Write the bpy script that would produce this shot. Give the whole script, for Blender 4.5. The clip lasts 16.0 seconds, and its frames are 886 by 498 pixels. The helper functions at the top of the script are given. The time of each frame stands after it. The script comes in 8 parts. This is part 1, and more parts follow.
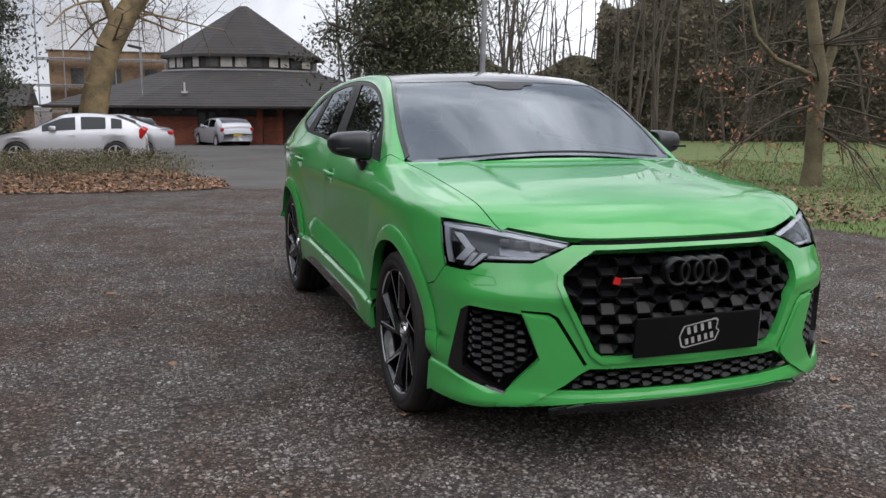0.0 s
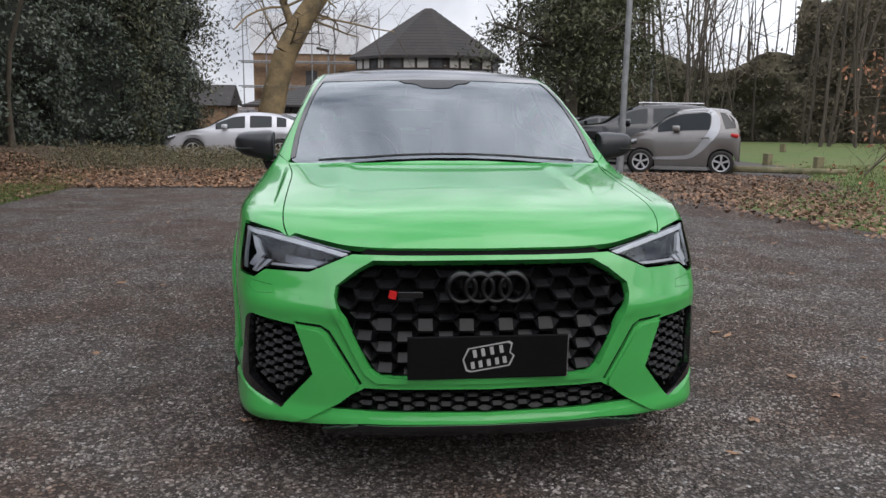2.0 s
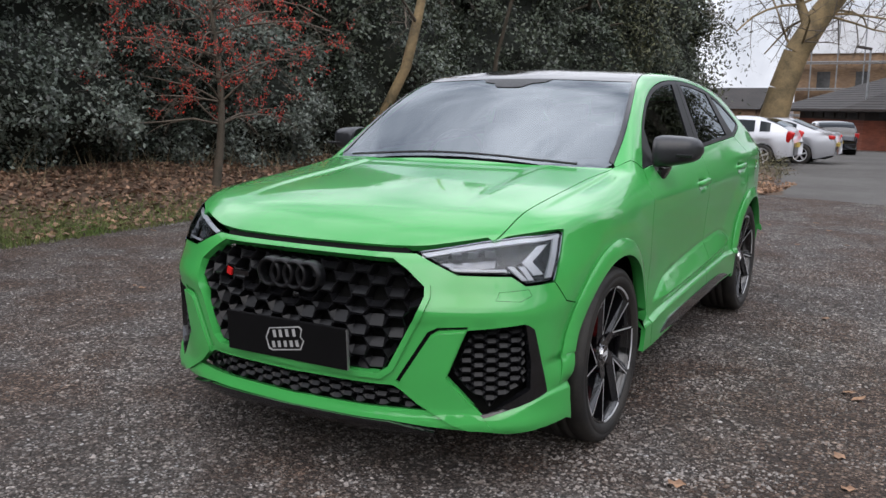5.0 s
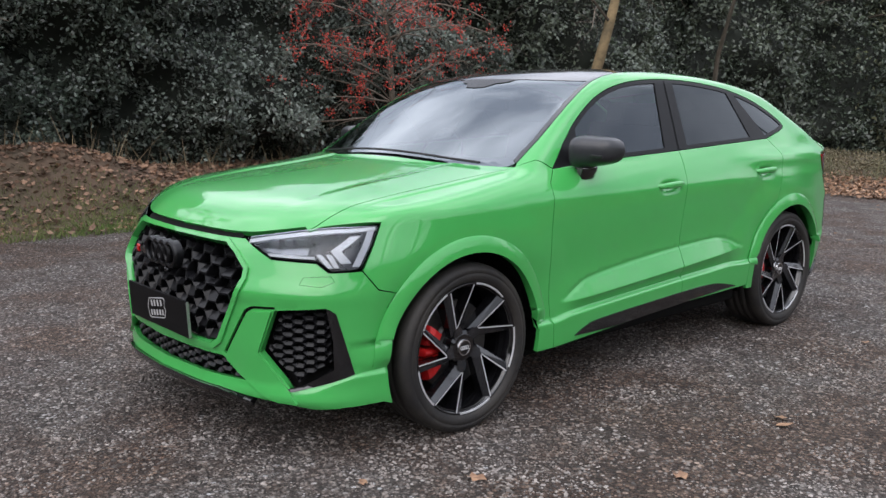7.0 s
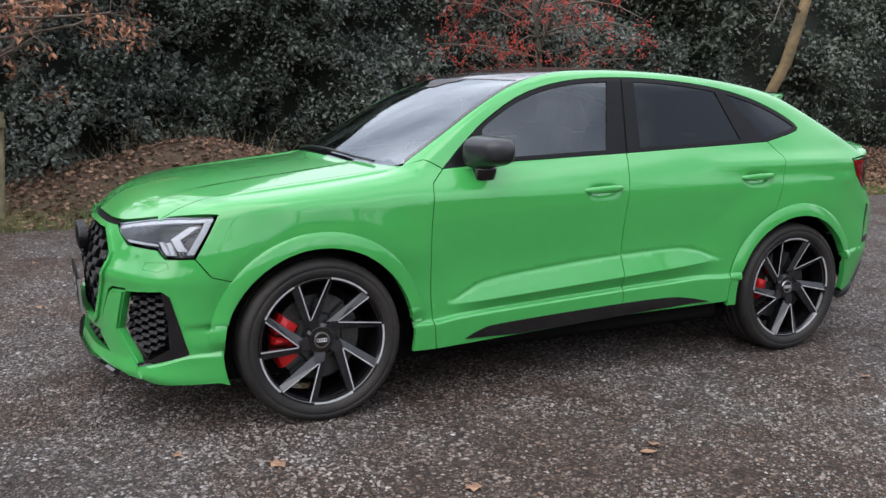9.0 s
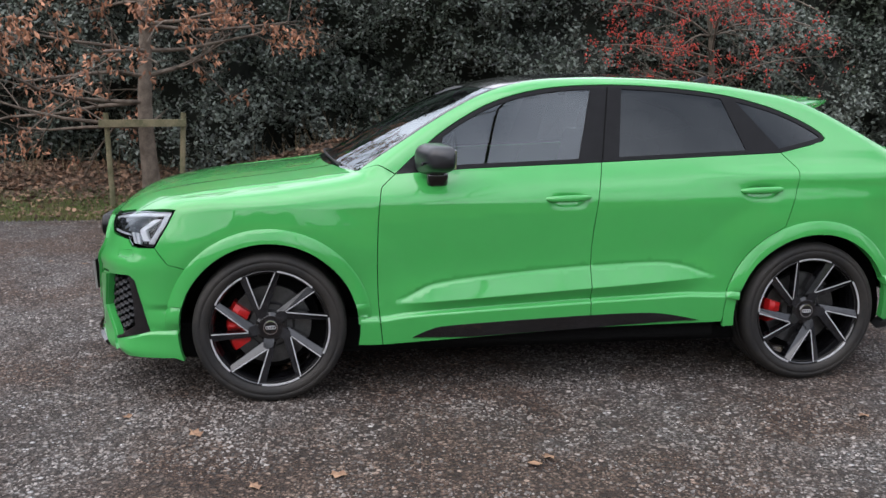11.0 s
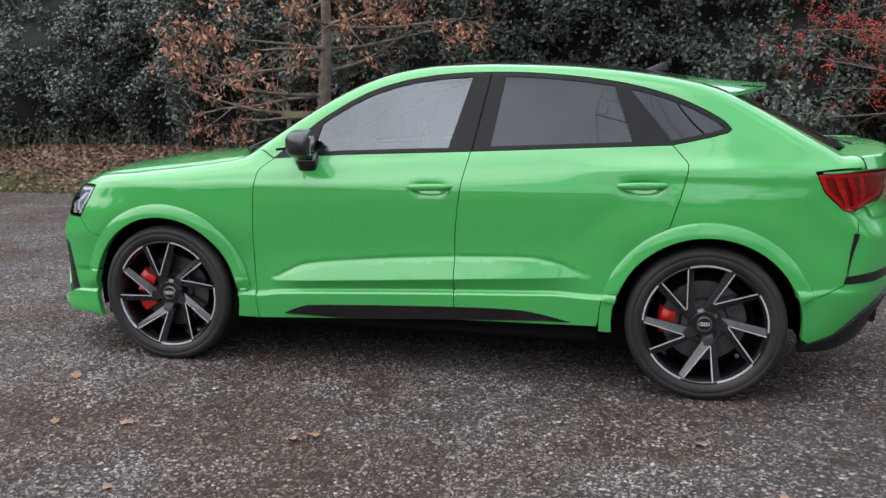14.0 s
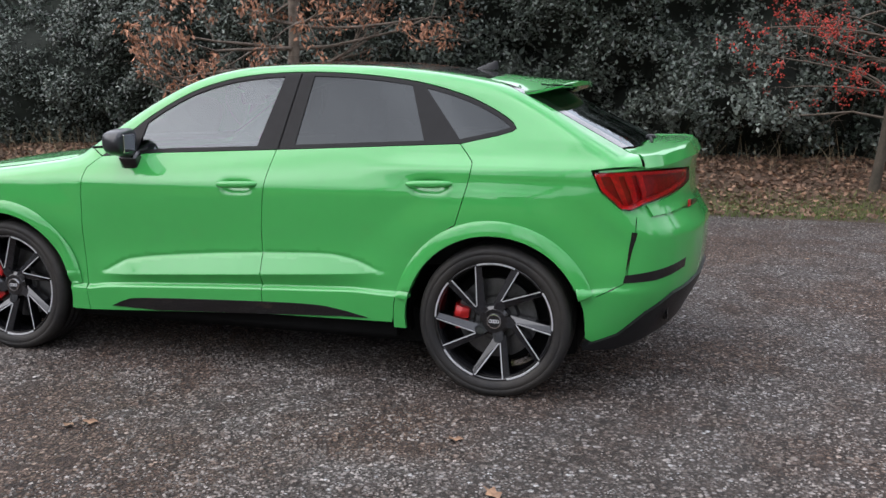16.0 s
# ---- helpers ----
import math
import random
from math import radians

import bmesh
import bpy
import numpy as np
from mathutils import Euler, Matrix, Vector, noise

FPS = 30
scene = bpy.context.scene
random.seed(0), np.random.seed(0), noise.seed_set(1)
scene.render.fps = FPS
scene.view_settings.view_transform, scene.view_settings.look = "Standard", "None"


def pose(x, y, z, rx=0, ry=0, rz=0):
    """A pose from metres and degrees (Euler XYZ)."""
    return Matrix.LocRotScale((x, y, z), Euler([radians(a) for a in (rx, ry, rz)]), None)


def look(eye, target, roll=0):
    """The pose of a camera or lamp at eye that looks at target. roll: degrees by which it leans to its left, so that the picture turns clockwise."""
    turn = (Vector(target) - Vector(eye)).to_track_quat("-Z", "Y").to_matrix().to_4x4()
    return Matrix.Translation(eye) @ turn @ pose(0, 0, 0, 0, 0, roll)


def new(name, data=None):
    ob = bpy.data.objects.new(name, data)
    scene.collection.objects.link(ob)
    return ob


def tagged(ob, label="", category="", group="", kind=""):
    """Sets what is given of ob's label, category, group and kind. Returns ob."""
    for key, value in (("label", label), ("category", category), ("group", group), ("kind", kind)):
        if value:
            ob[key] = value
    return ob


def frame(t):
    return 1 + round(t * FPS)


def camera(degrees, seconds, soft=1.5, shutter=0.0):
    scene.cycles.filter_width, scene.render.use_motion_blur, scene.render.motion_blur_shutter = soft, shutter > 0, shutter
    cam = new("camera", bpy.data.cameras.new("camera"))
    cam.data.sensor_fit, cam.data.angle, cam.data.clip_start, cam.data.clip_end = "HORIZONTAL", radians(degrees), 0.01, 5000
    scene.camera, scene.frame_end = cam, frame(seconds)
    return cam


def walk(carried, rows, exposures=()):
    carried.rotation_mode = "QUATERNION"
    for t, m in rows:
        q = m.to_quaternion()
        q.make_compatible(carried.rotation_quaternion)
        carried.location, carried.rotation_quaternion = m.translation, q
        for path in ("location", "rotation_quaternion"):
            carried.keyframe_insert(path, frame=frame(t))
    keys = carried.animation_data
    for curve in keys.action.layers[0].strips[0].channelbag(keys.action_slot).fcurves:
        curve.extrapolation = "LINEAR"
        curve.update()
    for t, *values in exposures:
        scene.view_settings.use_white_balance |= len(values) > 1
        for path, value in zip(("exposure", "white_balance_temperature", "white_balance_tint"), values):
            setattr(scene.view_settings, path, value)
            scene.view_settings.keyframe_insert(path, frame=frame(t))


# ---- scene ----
cam = camera(54.2, 16.0)
METRES, EYE, TILT, LEAN, TURN = 12.037, 1.333, 0.0, 0.0, -19.3
START = (-1.943, -4.906)
ROWS = [
    (0.0, 0.0, 0.0, 0.0, 0.06, -9.35, -0.39),
    (0.5, 0.0289, 0.0026, 0.0001, 2.25, -9.4, -0.28),
    (1.0, 0.058, 0.0073, 0.002, 5.37, -9.41, -0.27),
    (1.5, 0.0893, 0.016, 0.0008, 8.97, -9.46, -0.27),
    (2.0, 0.1202, 0.0299, 0.0007, 13.18, -9.45, -0.42),
    (2.5, 0.1546, 0.0448, 0.0003, 16.81, -9.47, -0.32),
    (3.0, 0.1832, 0.0633, -0.0005, 21.51, -9.47, -0.38),
    (3.5, 0.2115, 0.0792, -0.0004, 27.11, -9.5, -0.36),
    (4.0, 0.2412, 0.0944, 0.0005, 36.31, -9.5, -0.46),
    (6.5, 0.3682, 0.2087, 0.0009, 61.22, -9.65, -0.55),
    (7.0, 0.3844, 0.2386, 0.0019, 67.18, -9.7, -0.5),
    (7.5, 0.3989, 0.27, 0.0021, 73.36, -9.78, -0.47),
    (8.0, 0.4083, 0.3033, 0.0015, 78.02, -9.84, -0.43),
    (8.5, 0.4151, 0.3366, 0.0021, 80.78, -9.88, -0.44),
    (11.0, 0.4288, 0.484, 0.0082, 101.04, -10.17, -0.38),
    (11.5, 0.4222, 0.5113, 0.0063, 104.13, -10.21, -0.36),
    (12.0, 0.4152, 0.5418, 0.0073, 107.75, -10.28, -0.31),
    (12.5, 0.4058, 0.5706, 0.0074, 112.68, -10.4, -0.2),
    (13.0, 0.3938, 0.5964, 0.0077, 116.58, -10.46, -0.06),
    (13.5, 0.382, 0.6246, 0.0074, 119.78, -10.5, -0.04),
    (14.0, 0.368, 0.6534, 0.0059, 122.49, -10.52, -0.02),
    (14.5, 0.3565, 0.6813, 0.006, 123.45, -10.55, 0.09),
    (15.0, 0.3443, 0.7035, 0.0053, 124.49, -10.56, 0.18),
    (15.5, 0.3305, 0.7192, 0.0054, 124.85, -10.58, 0.2),
    (16.0, 0.3179, 0.7384, 0.0061, 126.0, -10.6, 0.14),
]
walk(cam, [(t, pose(START[0], START[1], EYE, TILT, LEAN, TURN) @ pose(METRES * x, METRES * y, METRES * z, 90 + pitch, roll, yaw)) for t, x, y, z, yaw, pitch, roll in ROWS],
     exposures=[(0.0, -0.04, 6500, 13), (2.5, -0.07, 6500, 13), (4.0, -0.02, 6450, 13), (6.5, 0.34, 6350, 14), (16.0, 0.44, 6300, 14)])

# ---- sky, sun ----
world = bpy.data.worlds.new("sky")
scene.world = world
world.use_nodes = True
wn, wl = world.node_tree.nodes, world.node_tree.links
wn.clear()
sky = wn.new("ShaderNodeTexSky")
sky.sky_type, sky.sun_disc = "NISHITA", False
sky.sun_elevation, sky.sun_rotation = radians(38), radians(150)
sky.air_density, sky.dust_density = 1.0, 4.0
cloud = wn.new("ShaderNodeTexNoise")
cloud.inputs["Scale"].default_value, cloud.inputs["Detail"].default_value = 2.6, 7
cloud.inputs["Roughness"].default_value, cloud.inputs["Distortion"].default_value = 0.55, 0.3
shade = wn.new("ShaderNodeValToRGB")
shade.color_ramp.elements[0].position, shade.color_ramp.elements[1].position = 0.36, 0.66
shade.color_ramp.elements[0].color, shade.color_ramp.elements[1].color = (4.0, 4.35, 5.0, 1), (13.6, 14.0, 14.6, 1)
mixed = wn.new("ShaderNodeMix")
mixed.data_type = "RGBA"
mixed.inputs["Factor"].default_value = 0.9
back = wn.new("ShaderNodeBackground")
back.inputs["Strength"].default_value = 0.15
wo = wn.new("ShaderNodeOutputWorld")
wl.new(cloud.outputs["Fac"], shade.inputs["Fac"])
wl.new(sky.outputs["Color"], mixed.inputs["A"])
wl.new(shade.outputs["Color"], mixed.inputs["B"])
# an overcast sky is brighter overhead than at the horizon
where, height, zenith = wn.new("ShaderNodeTexCoord"), wn.new("ShaderNodeSeparateXYZ"), wn.new("ShaderNodeMapRange")
zenith.inputs["From Min"].default_value, zenith.inputs["From Max"].default_value = 0.0, 0.9
zenith.inputs["To Min"].default_value, zenith.inputs["To Max"].default_value = 0.66, 1.36
brighter = wn.new("ShaderNodeVectorMath")
brighter.operation = "SCALE"
wl.new(where.outputs["Generated"], height.inputs["Vector"])
wl.new(height.outputs["Z"], zenith.inputs["Value"])
wl.new(mixed.outputs["Result"], brighter.inputs[0])
wl.new(zenith.outputs["Result"], brighter.inputs["Scale"])
wl.new(brighter.outputs["Vector"], back.inputs["Color"])
wl.new(back.outputs["Background"], wo.inputs["Surface"])
sun = new("sun", bpy.data.lights.new("sun", "SUN"))
sun.data.energy, sun.data.angle, sun.data.color = 1.2, radians(80), (1.0, 0.96, 0.9)
sun.matrix_world = look((6, -10, 14), (0, 0, 0))

# ---- materials ----
def material(name, base, rough=0.5, metal=0.0, vary=0.0, scale=20.0, bump=0.0, bump_scale=80.0, coat=0.0, other=None, island=0.0, coords="Object", spread=(0.35, 0.65), spec=0.5):
    """A procedural surface: two colours mixed by coarse and fine noise, with relief."""
    m = bpy.data.materials.new(name)
    m.use_nodes = True
    n, l = m.node_tree.nodes, m.node_tree.links
    b = n["Principled BSDF"]
    b.inputs["Base Color"].default_value = (*base, 1)
    b.inputs["Roughness"].default_value, b.inputs["Metallic"].default_value = rough, metal
    b.inputs["Coat Weight"].default_value, b.inputs["Coat Roughness"].default_value = coat, 0.02
    b.inputs["Specular IOR Level"].default_value = spec
    tc = n.new("ShaderNodeTexCoord")
    if vary or other:
        second = other or tuple(c * (1 - vary) for c in base)
        big, fine = n.new("ShaderNodeTexNoise"), n.new("ShaderNodeTexNoise")
        big.inputs["Scale"].default_value, fine.inputs["Scale"].default_value = scale, scale * 9
        big.inputs["Detail"].default_value = 5
        add, ramp_node, mix = n.new("ShaderNodeMath"), n.new("ShaderNodeValToRGB"), n.new("ShaderNodeMix")
        add.operation = "MULTIPLY_ADD"
        add.inputs[1].default_value = 0.4
        ramp_node.color_ramp.elements[0].position, ramp_node.color_ramp.elements[1].position = spread[0] + 0.2, spread[1] + 0.2
        mix.data_type = "RGBA"
        mix.inputs["A"].default_value, mix.inputs["B"].default_value = (*base, 1), (*second, 1)
        l.new(tc.outputs[coords], big.inputs["Vector"])
        l.new(tc.outputs[coords], fine.inputs["Vector"])
        l.new(fine.outputs["Fac"], add.inputs[0])
        l.new(big.outputs["Fac"], add.inputs[2])
        l.new(add.outputs[0], ramp_node.inputs["Fac"])
        l.new(ramp_node.outputs["Color"], mix.inputs["Factor"])
        out = mix.outputs["Result"]
        if island:
            geo, hsv, mr = n.new("ShaderNodeNewGeometry"), n.new("ShaderNodeHueSaturation"), n.new("ShaderNodeMapRange")
            mr.inputs["To Min"].default_value, mr.inputs["To Max"].default_value = 1 - island, 1 + island
            l.new(geo.outputs["Random Per Island"], mr.inputs["Value"])
            l.new(mr.outputs["Result"], hsv.inputs["Value"])
            l.new(out, hsv.inputs["Color"])
            out = hsv.outputs["Color"]
        l.new(out, b.inputs["Base Color"])
    if bump:
        tex, bm_node = n.new("ShaderNodeTexNoise"), n.new("ShaderNodeBump")
        tex.inputs["Scale"].default_value, tex.inputs["Detail"].default_value = bump_scale, 4
        bm_node.inputs["Strength"].default_value, bm_node.inputs["Distance"].default_value = bump, 0.01
        l.new(tc.outputs[coords], tex.inputs["Vector"])
        l.new(tex.outputs["Fac"], bm_node.inputs["Height"])
        l.new(bm_node.outputs["Normal"], b.inputs["Normal"])
    return m


def glass(name, tint, rough=0.0, ior=1.95):
    m = bpy.data.materials.new(name)
    m.use_nodes = True
    n, l = m.node_tree.nodes, m.node_tree.links
    n.clear()
    o, mixer = n.new("ShaderNodeOutputMaterial"), n.new("ShaderNodeMixShader")
    clear, gloss, fres = n.new("ShaderNodeBsdfTransparent"), n.new("ShaderNodeBsdfGlossy"), n.new("ShaderNodeFresnel")
    clear.inputs["Color"].default_value = (*tint, 1)
    gloss.inputs["Roughness"].default_value = rough
    gloss.inputs["Color"].default_value = (0.88, 0.95, 1.0, 1)
    fres.inputs["IOR"].default_value = ior
    l.new(fres.outputs["Fac"], mixer.inputs["Fac"])
    l.new(clear.outputs[0], mixer.inputs[1])
    l.new(gloss.outputs[0], mixer.inputs[2])
    l.new(mixer.outputs[0], o.inputs["Surface"])
    return m


PAINT = material("green_paint", (0.050, 0.345, 0.076), 0.32, spec=0.12, vary=0.05, scale=1.2, coat=1.0)
PAINT.node_tree.nodes["Principled BSDF"].inputs["Coat IOR"].default_value = 1.62
PAINT.node_tree.nodes["Principled BSDF"].inputs["Coat Roughness"].default_value = 0.04
GLOSS_BLACK = material("gloss_black", (0.006, 0.006, 0.007), 0.12, vary=0.3, scale=6, coat=0.6)
SATIN_BLACK = material("satin_black_plastic", (0.010, 0.010, 0.011), 0.36, spec=0.3, vary=0.3, scale=15, bump=0.1, bump_scale=400)
FRAME_BLACK = material("window_frame_black", (0.007, 0.007, 0.008), 0.30, spec=0.16, vary=0.3, scale=15)
DEEP_BLACK = material("unlit_black_plastic", (0.005, 0.005, 0.005), 0.8, spec=0.1, vary=0.2, scale=10)
RUBBER = material("tyre_rubber", (0.014, 0.0135, 0.0135), 0.62, spec=0.35, other=(0.028, 0.025, 0.022), scale=5, bump=0.15, bump_scale=120)
MACHINED = material("machined_alloy", (0.62, 0.62, 0.64), 0.34, 0.35, vary=0.15, scale=30)
RED = material("red_caliper_paint", (0.50, 0.012, 0.012), 0.35, vary=0.15, scale=20)
DISC = material("brake_disc_steel", (0.12, 0.12, 0.12), 0.4, 0.9, vary=0.3, scale=25)
SCREEN = glass("screen_glass", (0.34, 0.37, 0.37), 0.0, 2.8)
PRIVACY = glass("dark_privacy_glass", (0.03, 0.03, 0.034), 0.0, 1.50)
SIDE_GLASS = glass("side_glass", (0.30, 0.335, 0.345), 0.0, 1.85)
# spoke flanks: black lacquer greyed in colour for the sky sheen it catches
SPOKE_SHEEN = material("black_lacquer_sheen", (0.013, 0.014, 0.017), 0.26, 0.0, vary=0.2, scale=12, coat=0.6)
LENS = glass("clear_lens", (0.88, 0.89, 0.91), 0.0, 1.45)
CHROME = material("chrome", (0.7, 0.7, 0.72), 0.12, 1.0, vary=0.1, scale=10)
from mathutils.geometry import delaunay_2d_cdt


# ---- mesh helpers ----
def mesh_ob(name, verts, faces, mat, parent=None, label="", smooth=False, mats=None, mat_index=None):
    me = bpy.data.meshes.new(name)
    me.from_pydata([tuple(map(float, v)) for v in verts], [], [tuple(map(int, f)) for f in faces])
    for one in (mats or [mat]):
        me.materials.append(one)
    if mat_index is not None:
        me.polygons.foreach_set("material_index", np.asarray(mat_index, dtype=np.int32))
    if smooth:
        me.polygons.foreach_set("use_smooth", np.ones(len(me.polygons), dtype=bool))
    me.update()
    ob = new(name, me)
    if parent is not None:
        ob.parent = parent
    if label:
        tagged(ob, label)
    return ob


def part(name, bm, mat, parent=None, label="", smooth=False):
    me = bpy.data.meshes.new(name)
    bmesh.ops.recalc_face_normals(bm, faces=bm.faces)
    bm.to_mesh(me)
    bm.free()
    me.materials.append(mat)
    if smooth:
        me.polygons.foreach_set("use_smooth", np.ones(len(me.polygons), dtype=bool))
    ob = new(name, me)
    if parent is not None:
        ob.parent = parent
    if label:
        tagged(ob, label)
    return ob


def thing(name, label, category, group="", at=(0, 0, 0, 0, 0, 0)):
    ob = tagged(new(name), label, category, group)
    ob.matrix_basis = pose(*at)
    return ob


def box(bm, size, at=(0, 0, 0), turn=(0, 0, 0), bevel=0.0):
    made = bmesh.ops.create_cube(bm, size=1.0)["verts"]
    bmesh.ops.transform(bm, verts=made, matrix=pose(*at, *turn) @ Matrix.Diagonal((*size, 1)))
    if bevel:
        edges = list({e for v in made for e in v.link_edges})
        bmesh.ops.bevel(bm, geom=edges, offset=bevel, segments=2, affect="EDGES", profile=0.6)
    return bm


def rod(bm, a, b, ra, rb=None, n=8):
    a, b = Vector(a), Vector(b)
    m = Matrix.Translation((a + b) / 2) @ (b - a).to_track_quat("Z", "Y").to_matrix().to_4x4()
    bmesh.ops.create_cone(bm, cap_ends=True, segments=n, radius1=ra, radius2=ra if rb is None else rb, depth=(b - a).length, matrix=m)
    return bm


def lathe(profile, n=48, axis="X"):
    """A ring of (along, radius) turned round the axis."""
    verts, faces = [], []
    for i in range(n):
        a = 2 * math.pi * i / n
        for s, r in profile:
            verts.append((s, r * math.cos(a), r * math.sin(a)) if axis == "X" else (r * math.cos(a), r * math.sin(a), s))
    k = len(profile)
    for i in range(n):
        for j in range(k - 1):
            faces.append((i * k + j, ((i + 1) % n) * k + j, ((i + 1) % n) * k + j + 1, i * k + j + 1))
    return verts, faces


def inside(poly, pts):
    poly, pts = np.asarray(poly), np.asarray(pts)
    hit = np.zeros(len(pts), bool)
    for (ax, ay), (bx, by) in zip(poly, np.roll(poly, -1, 0)):
        cross = (ay > pts[:, 1]) != (by > pts[:, 1])
        hit ^= cross & (pts[:, 0] < (bx - ax) * (pts[:, 1] - ay) / (by - ay if by != ay else 1e-12) + ax)
    return hit


def gap_from(poly, pts):
    d = np.full(len(pts), 9.0)
    for a, b in zip(poly, np.roll(poly, -1, 0)):
        ab = b - a
        t = np.clip(((pts - a) @ ab) / max(ab @ ab, 1e-12), 0, 1)
        d = np.minimum(d, np.linalg.norm(pts - a - t[:, None] * ab, axis=1))
    return d


def dense(loop, step):
    out = []
    for a, b in zip(loop, np.roll(loop, -1, 0)):
        k = max(1, int(math.ceil(np.linalg.norm(b - a) / step)))
        out += [a + (b - a) * i / k for i in range(k)]
    return np.array(out)


def shrink(loop, d):
    """Move a closed flat loop inwards by d."""
    area = np.sum(loop[:, 0] * np.roll(loop[:, 1], -1) - loop[:, 1] * np.roll(loop[:, 0], -1))
    e = np.roll(loop, -1, 0) - loop
    e /= np.maximum(np.linalg.norm(e, axis=1), 1e-9)[:, None]
    nrm = np.stack([-e[:, 1], e[:, 0]], 1) * (1 if area > 0 else -1)
    m = nrm + np.roll(nrm, 1, 0)
    m /= np.maximum(np.sum(m * nrm, 1), 0.5)[:, None]
    return loop + d * m


def spline(points, n=6, closed=False):
    """Points of a smooth curve through the given ones."""
    p = [np.asarray(q, float) for q in points]
    out = []
    k = len(p)
    for i in range(k if closed else k - 1):
        a, b = p[i], p[(i + 1) % k]
        before = p[i - 1] if closed or i > 0 else 2 * a - b
        after = p[(i + 2) % k] if closed or i + 2 < k else 2 * b - a
        for j in range(n):
            t = j / n
            out.append(0.5 * (2 * a + (b - before) * t + (2 * before - 5 * a + 4 * b - after) * t * t + (3 * a - 3 * b + after - before) * t ** 3))
    if not closed:
        out.append(p[-1])
    return [tuple(q) for q in out]


def both(points):
    """A loop made of a left half, from the middle line to the middle line, and its mirror image."""
    return list(points) + [(-x, y, z) for x, y, z in reversed(points) if abs(x) > 1e-6]
# ---- car body as a smooth closed surface ----
def curve(v, knots, values):
    """Smooth (monotone cubic) curve through knots."""
    k, w = np.asarray(knots, float), np.asarray(values, float)
    h, d = np.diff(k), np.diff(w) / np.diff(k)
    m = np.zeros_like(w)
    m[0], m[-1] = d[0], d[-1]
    same = d[:-1] * d[1:] > 0
    m[1:-1] = np.where(same, 2 * d[:-1] * d[1:] / np.where(same, d[:-1] + d[1:], 1), 0)
    v = np.clip(v, k[0], k[-1])
    i = np.clip(np.searchsorted(k, v) - 1, 0, len(k) - 2)
    t = (v - k[i]) / h[i]
    return ((1 + 2 * t) * (1 - t) ** 2 * w[i] + t * (1 - t) ** 2 * h[i] * m[i]
            + t * t * (3 - 2 * t) * w[i + 1] + t * t * (t - 1) * h[i] * m[i + 1])


def eased(v, knots, values, width):
    """The same curve with its bends spread out."""
    return sum(w * curve(v + d * width, knots, values) for d, w in ((-1, 0.12), (-0.5, 0.23), (0, 0.30), (0.5, 0.23), (1, 0.12)))


def ramp(v, a, b):
    t = np.clip((v - a) / (b - a), 0, 1)
    return t * t * (3 - 2 * t)


def soft_max(a, b, k):
    h = np.clip(1 - np.abs(a - b) / (1.5 * k), 0, 1)
    return np.maximum(a, b) + 0.25 * k * h ** 3


AXLE_F, AXLE_R, HUB_Z = -1.34, 1.34, 0.352


LEDGE = ((-1.9, -1.76, -1.2, -0.90, -0.83, -0.71, -0.30, 0.18, 0.49, 0.67, 0.85, 0.93, 1.745, 1.86), (0.352, 0.358, 0.385, 0.398, 0.398, 0.413, 0.437, 0.460, 0.472, 0.479, 0.472, 0.472, 0.530, 0.545))
CREST = ((-0.95, -0.782, -0.568, -0.296, 0.179, 0.525, 0.643, 0.821, 0.95), (0.455, 0.460, 0.542, 0.576, 0.612, 0.624, 0.609, 0.557, 0.55))


def blade_base(y):
    return 0.514 + 0.0625 * (y - 0.173)


